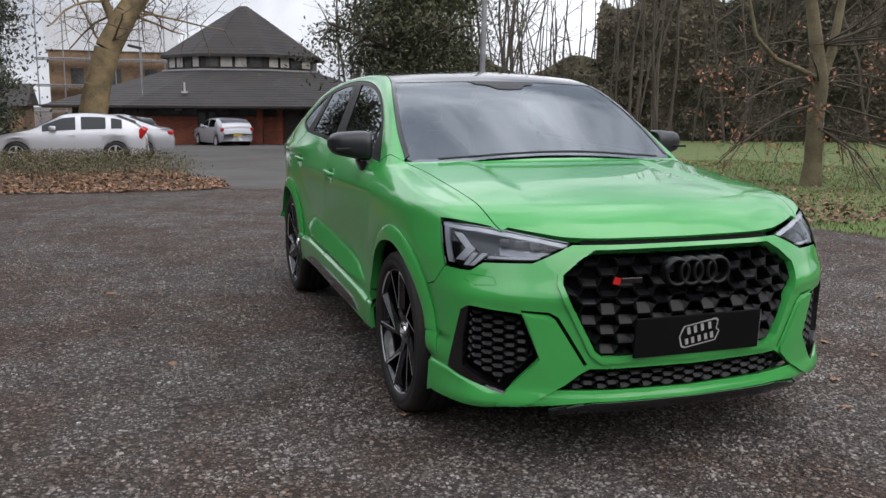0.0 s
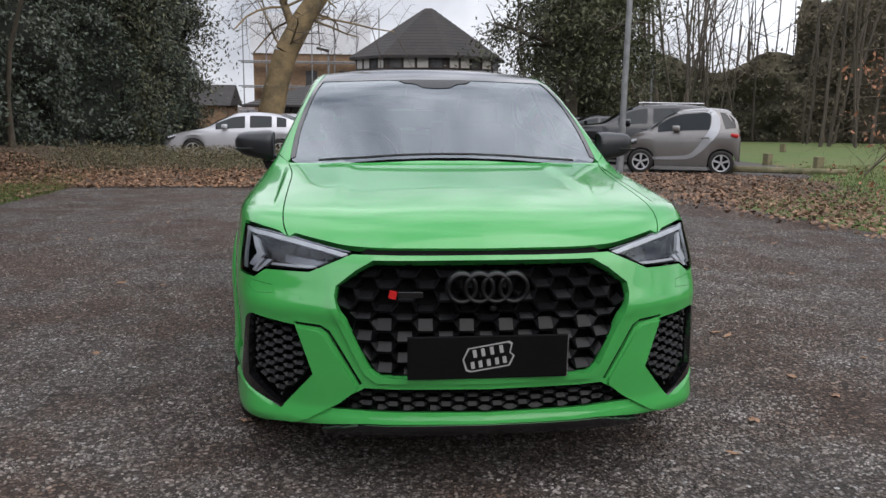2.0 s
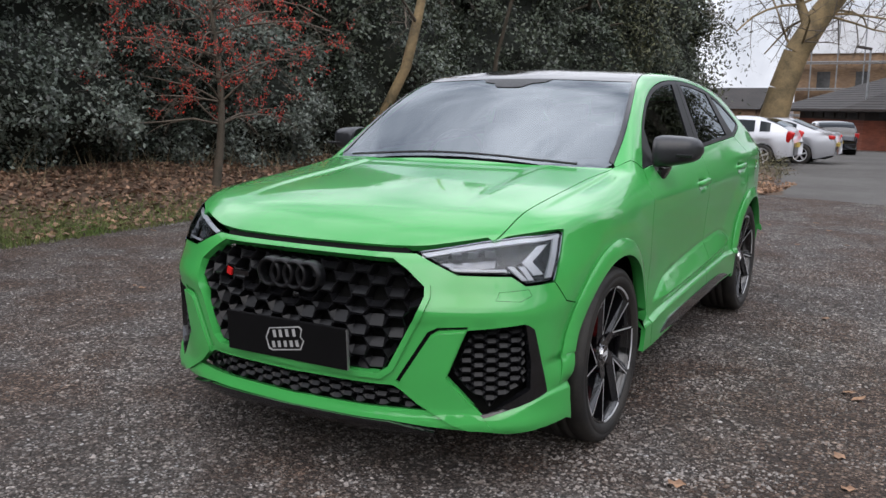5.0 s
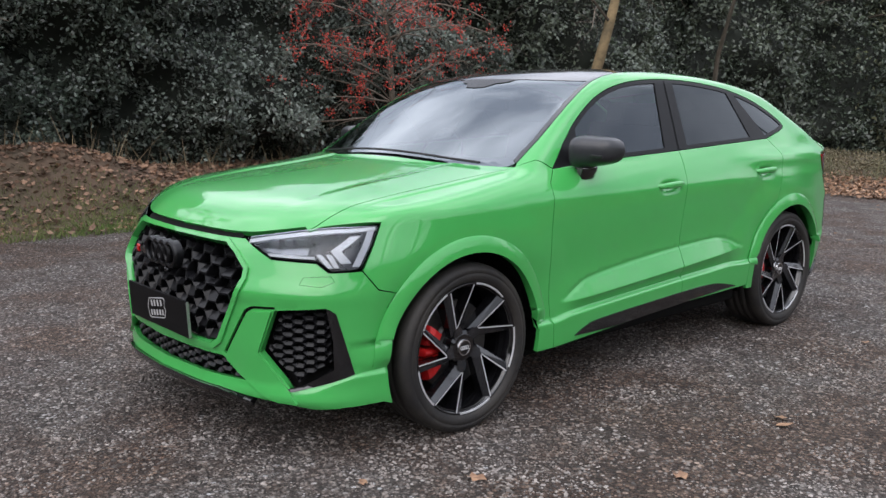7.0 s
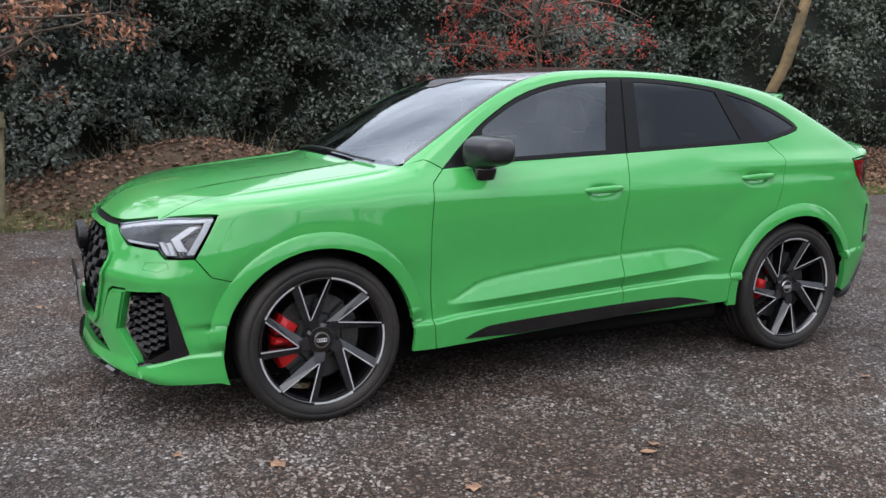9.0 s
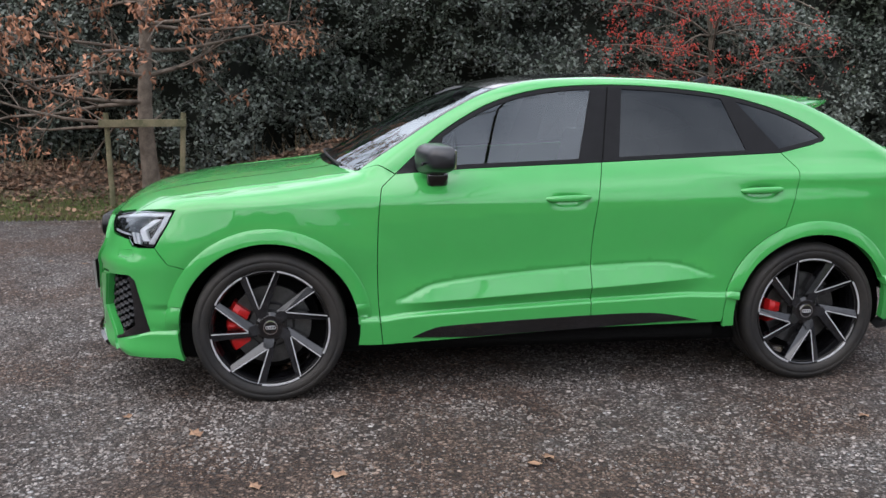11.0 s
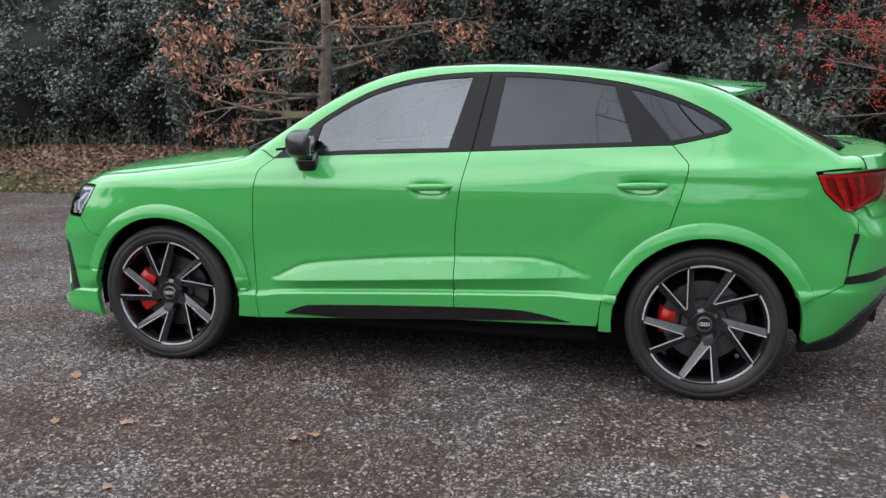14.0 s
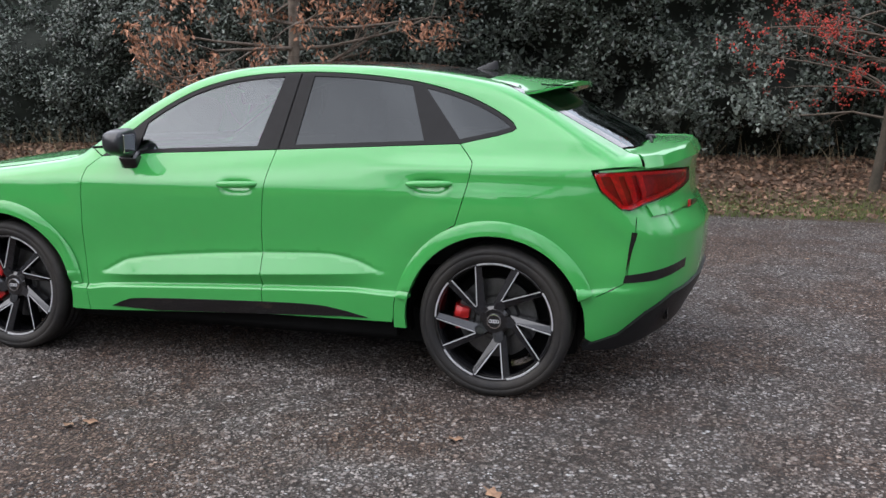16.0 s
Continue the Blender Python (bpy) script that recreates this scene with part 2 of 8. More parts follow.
def half_width(y, z):
    w = curve(y, (-2.3, -1.95, -1.75, -1.5, -1.2, -0.8, 0.0, 0.9, 1.34, 1.65, 1.85, 2.0, 2.15),
              (0.83, 0.878, 0.888, 0.897, 0.905, 0.908, 0.912, 0.915, 0.917, 0.905, 0.885, 0.86, 0.80))
    belt = 1.065 + 0.047 * np.clip(y + 0.75, 0, 2.4)
    shelf = curve(y, *LEDGE)
    ledge = z - shelf + 0.466
    low = curve(ledge, (0.15, 0.24, 0.30, 0.40, 0.446, 0.466, 0.53, 0.64, 0.80, 0.90),
                (-0.05, -0.012, 0.006, 0.014, 0.016, -0.006, -0.010, -0.016, -0.006, 0.0))
    base, crest = blade_base(y), curve(y, *CREST)
    tall = np.clip(crest - base, 0, 1)
    low = low + 0.34 * np.clip(crest - z, 0, tall) * np.clip((z - shelf) / np.maximum(base - shelf, 0.01), 0, 1)
    low = low - 0.005 * np.exp(-((z - crest - 0.005) / 0.006) ** 2) * ramp(tall, 0.0, 0.03)
    edge_z = 0.938 + 0.004 * np.clip(y, -1.2, 1.2)
    over = 0.5 * (z - edge_z + np.sqrt((z - edge_z) ** 2 + 0.010 ** 2))
    up = np.clip(over / (belt - edge_z), 0, 1)
    shoulder = -0.088 * (0.62 * up + 0.38 * up ** 2)
    tumble = curve(y, (-1.2, -0.6, 0.3, 1.0, 1.5, 2.0), (0.46, 0.46, 0.45, 0.47, 0.58, 0.75))
    x = w + low + shoulder - tumble * np.clip(z - belt, 0, 2)
    for axle in (AXLE_F, AXLE_R):
        x = x + 0.016 * (1 - ramp(np.hypot((y - axle) / 1.12, z - HUB_Z), 0.47, 0.66)) * ramp(z, 0.42, 0.75)
    haunch = ramp(y, 0.62, 1.10) * np.exp(-((z - 1.045) / 0.045) ** 2)
    for mid, level in ((0.065, 0.940), (1.04, 0.970)):
        x = x - 0.026 * np.exp(-((y - mid) / 0.075) ** 4 - ((z - level + 0.004) / 0.024) ** 2)
    return x + 0.020 * haunch


HOOD = np.polyfit((-2.30, -2.15, -2.05, -1.90, -1.70, -1.5, -1.2, -0.95, -0.6), (0.82, 0.892, 0.936, 0.978, 1.006, 1.030, 1.067, 1.099, 1.145), 4)


def top_height(x, y):
    hood = np.polyval(HOOD, np.clip(y, -2.35, -0.5)) - 0.085 * x ** 2
    hood = hood + 0.009 * ramp(np.abs(x) + 0.06 * (y + 1.4), 0.43, 0.50) * ramp(y, -2.1, -1.4)
    hood = hood - 0.007 * ramp(np.abs(x), 0.738, 0.752) * ramp(y, -1.80, -1.55) * (1 - ramp(y, -1.02, -0.90))
    cabin = eased(y, (-2.60, -1.30, -1.08, -0.78, -0.46, -0.30, -0.15, 0.05, 0.32, 0.62, 0.91, 1.19, 1.36, 1.50, 1.75, 1.98, 2.07),
                  (0.32, 0.985, 1.10, 1.262, 1.425, 1.485, 1.517, 1.540, 1.548, 1.540, 1.517, 1.478, 1.440, 1.385, 1.262, 1.145, 1.10), 0.07)
    crown = curve(y, (-1.1, -0.4, 0.0, 1.2, 1.6, 2.1), (0.24, 0.13, 0.085, 0.085, 0.12, 0.15))
    cabin = cabin - crown * x ** 2
    deck = curve(y, (1.2, 1.85, 2.0, 2.10, 2.17, 2.3), (1.10, 1.135, 1.125, 1.117, 1.108, 1.05)) - 0.06 * x ** 2
    return np.maximum(soft_max(hood, np.where(y < 0.5, cabin, -1), 0.012), soft_max(np.where(y > 0.5, cabin, -1), np.where(y > 1, deck, -1), 0.02))


def nose(x, z):
    plan = curve(np.abs(x), (0, 0.3, 0.5, 0.6, 0.7, 0.78, 0.83, 0.87, 0.92, 1.0), (0, 0.022, 0.074, 0.115, 0.170, 0.23, 0.285, 0.37, 0.56, 0.9))
    return -2.238 + plan + curve(z, (0.12, 0.20, 0.25, 0.31, 0.42, 0.60, 0.635, 0.66, 0.70, 0.76, 0.84, 0.95), (0.10, 0.03, -0.004, 0.010, 0.004, 0.0, -0.006, -0.001, 0.020, 0.045, 0.083, 0.15)) \
        - 0.018 * (1 - ramp(z - curve(np.abs(x), (0.6, 0.816, 0.863, 0.89), (0.258, 0.320, 0.349, 0.356)), -0.016, 0.0)) * ramp(np.abs(x), 0.68, 0.82)


def tail(x, z):
    plan = curve(np.abs(x), (0, 0.3, 0.5, 0.7, 0.8, 0.87, 0.92, 1.0), (0, 0.02, 0.055, 0.13, 0.21, 0.32, 0.50, 0.9))
    return 2.262 - plan + curve(z, (0.15, 0.35, 0.55, 0.76, 0.84, 0.92, 1.02, 1.075, 1.10, 1.13), (-0.22, -0.10, -0.015, 0.0, -0.040, -0.076, -0.080, -0.068, -0.058, -0.060))


def body(p):
    """Below zero inside the car."""
    x, y, z = p[..., 0], p[..., 1], p[..., 2]
    a = np.abs(x)
    side = a - half_width(y, z)
    top = z - top_height(x, y)
    f = soft_max(side, top, 0.05)
    f = soft_max(f, nose(x, z) - y, 0.05 + 0.09 * ramp(z, 0.74, 0.88))
    return soft_max(f, y - tail(x, z), 0.05)


def rays(kind, uv):
    """Start and way of the rays that carry the flat pattern (u, v) onto the body."""
    u, v = uv[:, 0], uv[:, 1]
    n, o = np.zeros_like(u), np.ones_like(u)
    if kind == "side":
        return np.stack([1.3 * o, u, v], 1), np.stack([-o, n, n], 1)
    if kind == "top":
        return np.stack([u, v, 1.9 * o], 1), np.stack([n, n, -o], 1)
    if kind in ("nose", "tail"):
        s, c, y0 = np.sin(u / 0.95), np.cos(u / 0.95), -1.25 if kind == "nose" else 1.25
        g = -1 if kind == "nose" else 1
        return np.stack([1.6 * s, y0 + g * 1.6 * c, v], 1), np.stack([-s, -g * c, n], 1)
    s, c = np.sin(v / 0.9), np.cos(v / 0.9)
    return np.stack([1.5 * s, u, 0.55 + 1.5 * c], 1), np.stack([-s, n, -c], 1)


def flatten(kind, p):
    p = np.asarray(p, float)
    x, y, z = p[:, 0], p[:, 1], p[:, 2]
    if kind == "side":
        return np.stack([y, z], 1)
    if kind == "top":
        return np.stack([x, y], 1)
    if kind == "nose":
        return np.stack([0.95 * np.arctan2(x, -(y + 1.25)), z], 1)
    if kind == "tail":
        return np.stack([0.95 * np.arctan2(x, y - 1.25), z], 1)
    return np.stack([y, 0.9 * np.arctan2(x, z - 0.55)], 1)


def land(start, way, reach=1.6):
    """Where rays from outside meet the body."""
    a, b = np.zeros(len(start)), np.full(len(start), np.nan)
    for d in np.linspace(0, reach, 81):
        inside = (body(start + d * way) < 0) & np.isnan(b)
        b = np.where(inside, d, b)
        a = np.where(np.isnan(b), d, a)
    b = np.where(np.isnan(b), a, b)
    for _ in range(15):
        m = (a + b) / 2
        inside = body(start + m[:, None] * way) < 0
        a, b = np.where(inside, a, m), np.where(inside, m, b)
    return start + ((a + b) / 2)[:, None] * way


def slope(p):
    """Outward normals."""
    e = 0.0015
    g = np.stack([body(p + e * d) - body(p - e * d) for d in np.eye(3)], 1)
    return g / np.maximum(np.linalg.norm(g, axis=1), 1e-9)[:, None]


def onto(kind, points):
    """The given points, carried onto the body along the pattern's rays."""
    st, wy = rays(kind, flatten(kind, points))
    return [tuple(q) for q in land(st, wy)]


def panel(name, kind, outline, mat, parent, label="", holes=(), step=0.035, rim=0.02, gap=0.002, lift=0.0, mirror=False, hole_gap=0.0, creases=()):
    """A sheet cut to a pattern, laid on the body, with edges turned inwards."""
    loops = [dense(shrink(flatten(kind, outline), gap), step)]
    loops += [dense(shrink(flatten(kind, h), -hole_gap), step) for h in holes]
    lo, hi = loops[0].min(0), loops[0].max(0)
    gx, gy = np.meshgrid(np.arange(lo[0], hi[0], step), np.arange(lo[1], hi[1], step * 0.87))
    gx[1::2] += step / 2
    grid = np.stack([gx.ravel(), gy.ravel()], 1)
    ok = inside(loops[0], grid) & (gap_from(loops[0], grid) > 0.5 * step)
    for h in loops[1:]:
        ok &= ~inside(h, grid) & (gap_from(h, grid) > 0.5 * step)
    grid = grid[ok]
    pts, edges, at = [], [], 0
    for h in loops:
        edges += [(at + i, at + (i + 1) % len(h)) for i in range(len(h))]
        at += len(h)
    lines = []
    for crease in creases:
        c = flatten(kind, crease)
        c = np.concatenate([a + (b - a) * np.linspace(0, 1, max(2, int(np.linalg.norm(b - a) / step)), endpoint=False)[:, None] for a, b in zip(c, c[1:])])
        ok = inside(loops[0], c) & (gap_from(loops[0], c) > 0.25 * step)
        for h in loops[1:]:
            ok &= ~inside(h, c) & (gap_from(h, c) > 0.25 * step)
        c = c[ok]
        if len(c) > 1:
            edges += [(at + i, at + i + 1) for i in range(len(c) - 1) if np.sum((c[i + 1] - c[i]) ** 2) < (1.6 * step) ** 2]
            at += len(c)
            lines.append(c)
    if lines:
        every = np.concatenate(lines)
        grid = grid[np.sum((grid[:, None] - every[None]) ** 2, 2).min(1) > (0.4 * step) ** 2]
    flat = np.concatenate(loops + lines + [grid])
    got = delaunay_2d_cdt([Vector(q) for q in flat], edges, [], 0, 1e-6)
    uv = np.array([tuple(q) for q in got[0]])
    tri = np.array([f for f in got[2] if len(f) == 3])
    mid = uv[tri].mean(1)
    ok = inside(loops[0], mid)
    for h in loops[1:]:
        ok &= ~inside(h, mid)
    tri = tri[ok]
    start, way = rays(kind, uv)
    p = land(start, way)
    nrm = slope(p)
    if callable(lift):
        def raised(q):
            at = land(*rays(kind, q))
            return at + lift(q)[:, None] * slope(at)
        p = raised(uv)
        d = 0.002
        tilt = np.cross(raised(uv + np.array((d, 0))) - raised(uv - np.array((d, 0))), raised(uv + np.array((0, d))) - raised(uv - np.array((0, d))))
        tilt *= np.sign(np.sum(tilt * nrm, 1))[:, None]
        nrm = tilt / np.maximum(np.linalg.norm(tilt, axis=1), 1e-12)[:, None]
    else:
        p = p + lift * nrm
    cr = np.cross(p[tri[:, 1]] - p[tri[:, 0]], p[tri[:, 2]] - p[tri[:, 0]])
    flip = np.sum(cr * nrm[tri].mean(1), 1) < 0
    tri[flip] = tri[flip][:, ::-1]
    verts, faces = list(p), [tuple(t) for t in tri]
    normals = [tuple(nrm[i]) for t in tri for i in t]
    count = {}
    for t in tri:
        for a, b in ((t[0], t[1]), (t[1], t[2]), (t[2], t[0])):
            count[(a, b)] = 1
    if rim:
        for a, b in list(count):
            if (b, a) in count:
                continue
            k = len(verts)
            verts += [p[a], p[b], p[a] - rim * nrm[a], p[b] - rim * nrm[b]]
            faces.append((k + 1, k, k + 2, k + 3))
            fn = np.cross(p[a] - p[b], -nrm[a])
            fn = fn / max(np.linalg.norm(fn), 1e-9)
            normals += [tuple(fn)] * 4
    verts = np.array(verts)
    if mirror:
        verts = verts * np.array([-1, 1, 1])
        new_faces, new_normals, at = [], [], 0
        for f in faces:
            new_faces.append(tuple(reversed(f)))
            new_normals += [(-q[0], q[1], q[2]) for q in reversed(normals[at:at + len(f)])]
            at += len(f)
        faces, normals = new_faces, new_normals
    ob = mesh_ob(name, verts, faces, mat, parent, label, smooth=True)
    ob.data.normals_split_custom_set(normals)
    return ob


def pair(name, kind, outline, mat, parent, label="", **k):
    """The same panel on both flanks."""
    return [panel(name, kind, outline, mat, parent, label, mirror=m, **k) for m in (False, True)]


def arc(y, z, r, a, b, n=14, x=0.92):
    return onto("side", [(x, y + r * math.cos(radians(t)), z + r * math.sin(radians(t))) for t in np.linspace(a, b, n)])


# ---- the green car ----
car = thing("coupe_suv", "bright green sporty coupe SUV with black trim on gravel", "car")

HOOD_EDGE = onto("top", spline([(0.672, -1.975, 0.885), (0.700, -1.88, 0.91), (0.706, -1.70, 0.94), (0.708, -1.45, 0.99), (0.712, -1.15, 1.03), (0.742, -0.92, 1.06)], 5))
nose_x = np.linspace(0, 0.672, 22)
HOOD_FRONT = onto("nose", list(zip(nose_x, -2.135 + 0.16 * (nose_x / 0.672) ** 2.2, curve(nose_x, (0, 0.33, 0.45, 0.56, 0.672), (0.852, 0.852, 0.855, 0.869, 0.886)))))
BUMPER_TOP = [(x, -2.14 + 0.05 * (x / 0.452) ** 2, 0.834) for x in np.linspace(0, 0.452, 13)]
COWL = spline([(0.742, -0.92, 1.06), (0.70, -0.945, 1.07), (0.55, -1.01, 1.08), (0.30, -1.075, 1.09), (0.0, -1.10, 1.09)], 4)
panel("bonnet", "top", both(HOOD_FRONT + HOOD_EDGE[1:] + COWL[1:]), PAINT, car, "green bonnet with raised edges", rim=0.03, step=0.03)

# windscreen, roof and rear glass
SCREEN_SIDE = onto("top", spline([(0.735, -0.90, 1.075), (0.715, -0.70, 1.17), (0.665, -0.45, 1.31), (0.615, -0.24, 1.42)], 5))
SCREEN_TOP = onto("top", spline([(0.615, -0.24, 1.44), (0.45, -0.29, 1.46), (0.22, -0.325, 1.475), (0.0, -0.335, 1.48)], 4))
panel("windscreen", "top", both(list(reversed(SCREEN_TOP + [])) [:1] + list(reversed(SCREEN_TOP))[1:] + list(reversed(SCREEN_SIDE))[1:] + [(0.70, -0.955, 1.07), (0.55, -1.02, 1.08), (0.30, -1.085, 1.09), (0.0, -1.11, 1.09)]), SCREEN, car, "reflecting windscreen glass", rim=0.004, lift=-0.002)
ROOF_SIDE = onto("top", spline([(0.615, -0.24, 1.44), (0.585, -0.05, 1.50), (0.57, 0.30, 1.52), (0.56, 0.75, 1.505), (0.55, 1.10, 1.465), (0.54, 1.22, 1.44)], 5))
panel("roof_panel", "top", both(list(reversed(SCREEN_TOP)) + ROOF_SIDE[1:] + [(0.3, 1.24, 1.45), (0.0, 1.245, 1.46)]), GLOSS_BLACK, car, "gloss black panoramic roof", rim=0.006)

# side glass outline
DLO_LOW = onto("side", [(0.82, -0.752, 1.062), (0.82, -0.41, 1.085), (0.825, 0.246, 1.112), (0.828, 1.164, 1.155), (0.814, 1.331, 1.192), (0.80, 1.40, 1.212)])
DLO_TOP = onto("side", spline([(0.80, 1.415, 1.225), (0.79, 1.385, 1.26), (0.752, 1.285, 1.318), (0.72, 1.14, 1.377), (0.693, 0.927, 1.431), (0.672, 0.665, 1.465), (0.659, 0.395, 1.48),
                  (0.656, 0.118, 1.473), (0.665, -0.107, 1.441), (0.688, -0.304, 1.378), (0.733, -0.497, 1.270), (0.776, -0.632, 1.167)], 3))
DLO = DLO_LOW + DLO_TOP
ARCH_R = arc(AXLE_R, HUB_Z, 0.415, -10, 190, 26)
REAR_DOOR_EDGE = onto("side", spline([(0.83, 1.164, 1.155), (0.86, 1.215, 1.10), (0.88, 1.236, 1.062), (0.90, 1.212, 0.95), (0.92, 1.166, 0.798)], 4))
TAIL_LAMP = onto("tail", [(0.872, 1.760, 1.045), (0.80, 1.95, 1.050), (0.62, 2.10, 1.045), (0.36, 2.15, 1.030), (0.36, 2.15, 0.975), (0.50, 2.12, 0.955), (0.70, 2.05, 0.925), (0.780, 1.985, 0.908), (0.835, 1.93, 0.882), (0.856, 1.89, 0.887), (0.872, 1.80, 0.965)])
SEAM_R = onto("tail", [(0.90, 1.80, 0.505), (0.885, 1.935, 0.565), (0.857, 1.958, 0.78), (0.845, 1.965, 0.855)])
SEAM_LAMP = onto("tail", [(0.852, 1.90, 0.876), (0.868, 1.795, 0.96), (0.866, 1.752, 1.053), (0.78, 1.955, 1.060)])
HATCH_EDGE = onto("top", [(0.735, 1.945, 1.08), (0.70, 1.905, 1.11), (0.682, 1.87, 1.145), (0.662, 1.62, 1.27), (0.648, 1.40, 1.37), (0.558, 1.275, 1.43)])
frame_loop = (list(reversed(DLO_TOP)) + list(reversed(DLO_LOW))[0:3] + REAR_DOOR_EDGE[1:]
              + arc(AXLE_R, HUB_Z, 0.472, 112, 180, 11)[1:] + onto("side", [(0.92, 0.868, 0.30), (0.92, 0.93, 0.30)])
              + list(reversed(arc(AXLE_R, HUB_Z, 0.414, -2, 187, 26)))
              + SEAM_R + SEAM_LAMP + HATCH_EDGE
              + list(reversed(ROOF_SIDE)) + list(reversed(SCREEN_SIDE))[1:] + onto("top", [(0.748, -0.915, 1.06), (0.79, -0.83, 1.06)]) + DLO_LOW[:1])
shelf_at = lambda ys_: [[(0.91, a, float(curve(a, *LEDGE)) + d) for a in ys_] for d in (-0.024, -0.017, -0.010, -0.003, 0.004)]
pair("body_side", "roll", frame_loop, PAINT, car, step=0.028, creases=shelf_at(np.linspace(0.84, 1.0, 8)) + shelf_at(np.linspace(1.70, 1.95, 12)))

# doors
along = np.linspace(-0.95, 0.95, 60)
base_line, crest_line, shelf_line = blade_base(along), curve(along, *CREST), curve(along, *LEDGE)
keep = (along > -0.74) & (along < 0.80)
CREASES = [[(0.92, a, b + d) for a, b in zip(along[keep], line[keep])] for line, d in ((base_line, 0.004), (base_line, -0.004), (crest_line, -0.003), (crest_line, 0.004), (crest_line, 0.014))]
CREASES += [[(0.92, a, z + d) for a, z in zip(along, shelf_line)] for d in (-0.024, -0.017, -0.010, -0.003, 0.004)]
FRONT_EDGE = onto("side", spline([(0.92, -0.752, 1.060), (0.92, -0.80, 1.02), (0.92, -0.823, 0.98), (0.92, -0.84, 0.79), (0.92, -0.84, 0.50), (0.92, -0.82, 0.264)], 4))
MID_EDGE = onto("side", spline([(0.92, 0.247, 1.110), (0.92, 0.214, 0.954), (0.92, 0.190, 0.75), (0.92, 0.187, 0.60), (0.92, 0.188, 0.315)], 4))
SILL_EDGE = [(0.92, 0.86, 0.325), (0.92, 0.868, 0.45)]
pair("front_door", "side", DLO_LOW[:3] + MID_EDGE[1:] + list(reversed(FRONT_EDGE))[:-1], PAINT, car, "green front door", creases=CREASES, step=0.021)
pair("rear_door", "side", DLO_LOW[2:4] + REAR_DOOR_EDGE[1:] + arc(AXLE_R, HUB_Z, 0.472, 112, 180, 11)[1:] + [(0.92, 0.862, 0.325)] + list(reversed(MID_EDGE))[:-1], PAINT, car, "green rear door", creases=CREASES, step=0.021)

# front wings
SEAM_F = onto("nose", [(0.862, -1.774, 0.662), (0.842, -1.832, 0.737), (0.850, -1.78, 0.84), (0.847, -1.748, 0.907), (0.80, -1.865, 0.902), (0.73, -1.935, 0.890)])
wing = (onto("top", [(0.79, -0.83, 1.06)]) + FRONT_EDGE[:1] + FRONT_EDGE[2:] + onto("side", [(0.92, -0.90, 0.264)]) + arc(AXLE_F, HUB_Z, 0.414, -12, 150, 24)
        + arc(AXLE_F, HUB_Z, 0.468, 148, 142, 3) + SEAM_F + HOOD_EDGE[1:])
WING_STEP = [onto("top", [(d, a, 1.0) for a in np.linspace(-1.74, -0.93, 26)]) for d in (0.733, 0.740, 0.745, 0.750, 0.758)]
pair("front_wing", "roll", wing, PAINT, car, "green front wing", creases=shelf_at(np.linspace(-0.98, -0.78, 10)) + WING_STEP)

# front bumper with its openings
HEAD_LAMP = onto("nose", [(0.455, -2.095, 0.838), (0.56, -2.045, 0.858), (0.66, -1.985, 0.877), (0.76, -1.90, 0.892), (0.845, -1.755, 0.900), (0.848, -1.785, 0.84), (0.838, -1.835, 0.742), (0.785, -1.934, 0.740), (0.753, -1.965, 0.772), (0.603, -2.073, 0.776)])
GRILLE = [(0.0, -2.145, 0.815), (0.385, -2.138, 0.812), (0.44, -2.13, 0.780), (0.510, -2.135, 0.728), (0.512, -2.14, 0.695), (0.40, -2.19, 0.450), (0.365, -2.20, 0.425), (0.0, -2.23, 0.425)]
VENT = [(0.650, -2.091, 0.588), (0.79, -1.955, 0.606), (0.815, -1.93, 0.585), (0.840, -1.868, 0.350), (0.700, -2.05, 0.283), (0.588, -2.119, 0.420)]
INTAKE = [(0.0, -2.229, 0.382), (0.412, -2.18, 0.382), (0.555, -2.135, 0.300), (0.0, -2.226, 0.298)]
bumper = (BUMPER_TOP + [(0.603, -2.073, 0.770), (0.748, -1.967, 0.766), (0.782, -1.936, 0.734)] + [SEAM_F[1], SEAM_F[0]]
          + arc(AXLE_F, HUB_Z, 0.468, 142, 150, 3) + arc(AXLE_F, HUB_Z, 0.414, 152, 200, 9)
          + [(0.868, -1.76, 0.226), (0.83, -1.90, 0.224), (0.76, -2.0, 0.218), (0.615, -2.11, 0.236), (0.40, -2.19, 0.256), (0.0, -2.234, 0.258)])
GROOVE = [(0.652, -2.09, 0.601), (0.56, -2.135, 0.596), (0.530, -2.15, 0.578), (0.421, -2.18, 0.397),
          (0.434, -2.18, 0.391), (0.542, -2.15, 0.567), (0.563, -2.135, 0.584), (0.650, -2.09, 0.591)]
WASHER = [(0.715, -2.0, 0.715), (0.79, -1.93, 0.722), (0.795, -1.92, 0.700), (0.765, -1.955, 0.682), (0.705, -2.01, 0.688)]
sides = [h for q in (VENT, GROOVE, WASHER) for h in (q, [(-x, y, z) for x, y, z in q])]
lip_line = [(0.74, -2.02, 0.299), (0.816, -1.978, 0.320), (0.863, -1.886, 0.350), (0.883, -1.807, 0.3565), (0.90, -1.74, 0.358)]
LIP_CREASES = [[(s * x, y, z + d) for x, y, z in lip_line] for s in (1, -1) for d in (-0.022, -0.015, -0.008, -0.001, 0.006)]
front_bumper = panel("front_bumper", "nose", both(bumper), PAINT, car, "green front bumper", holes=[both(GRILLE), both(INTAKE)] + sides, step=0.024, rim=0.03, creases=LIP_CREASES)

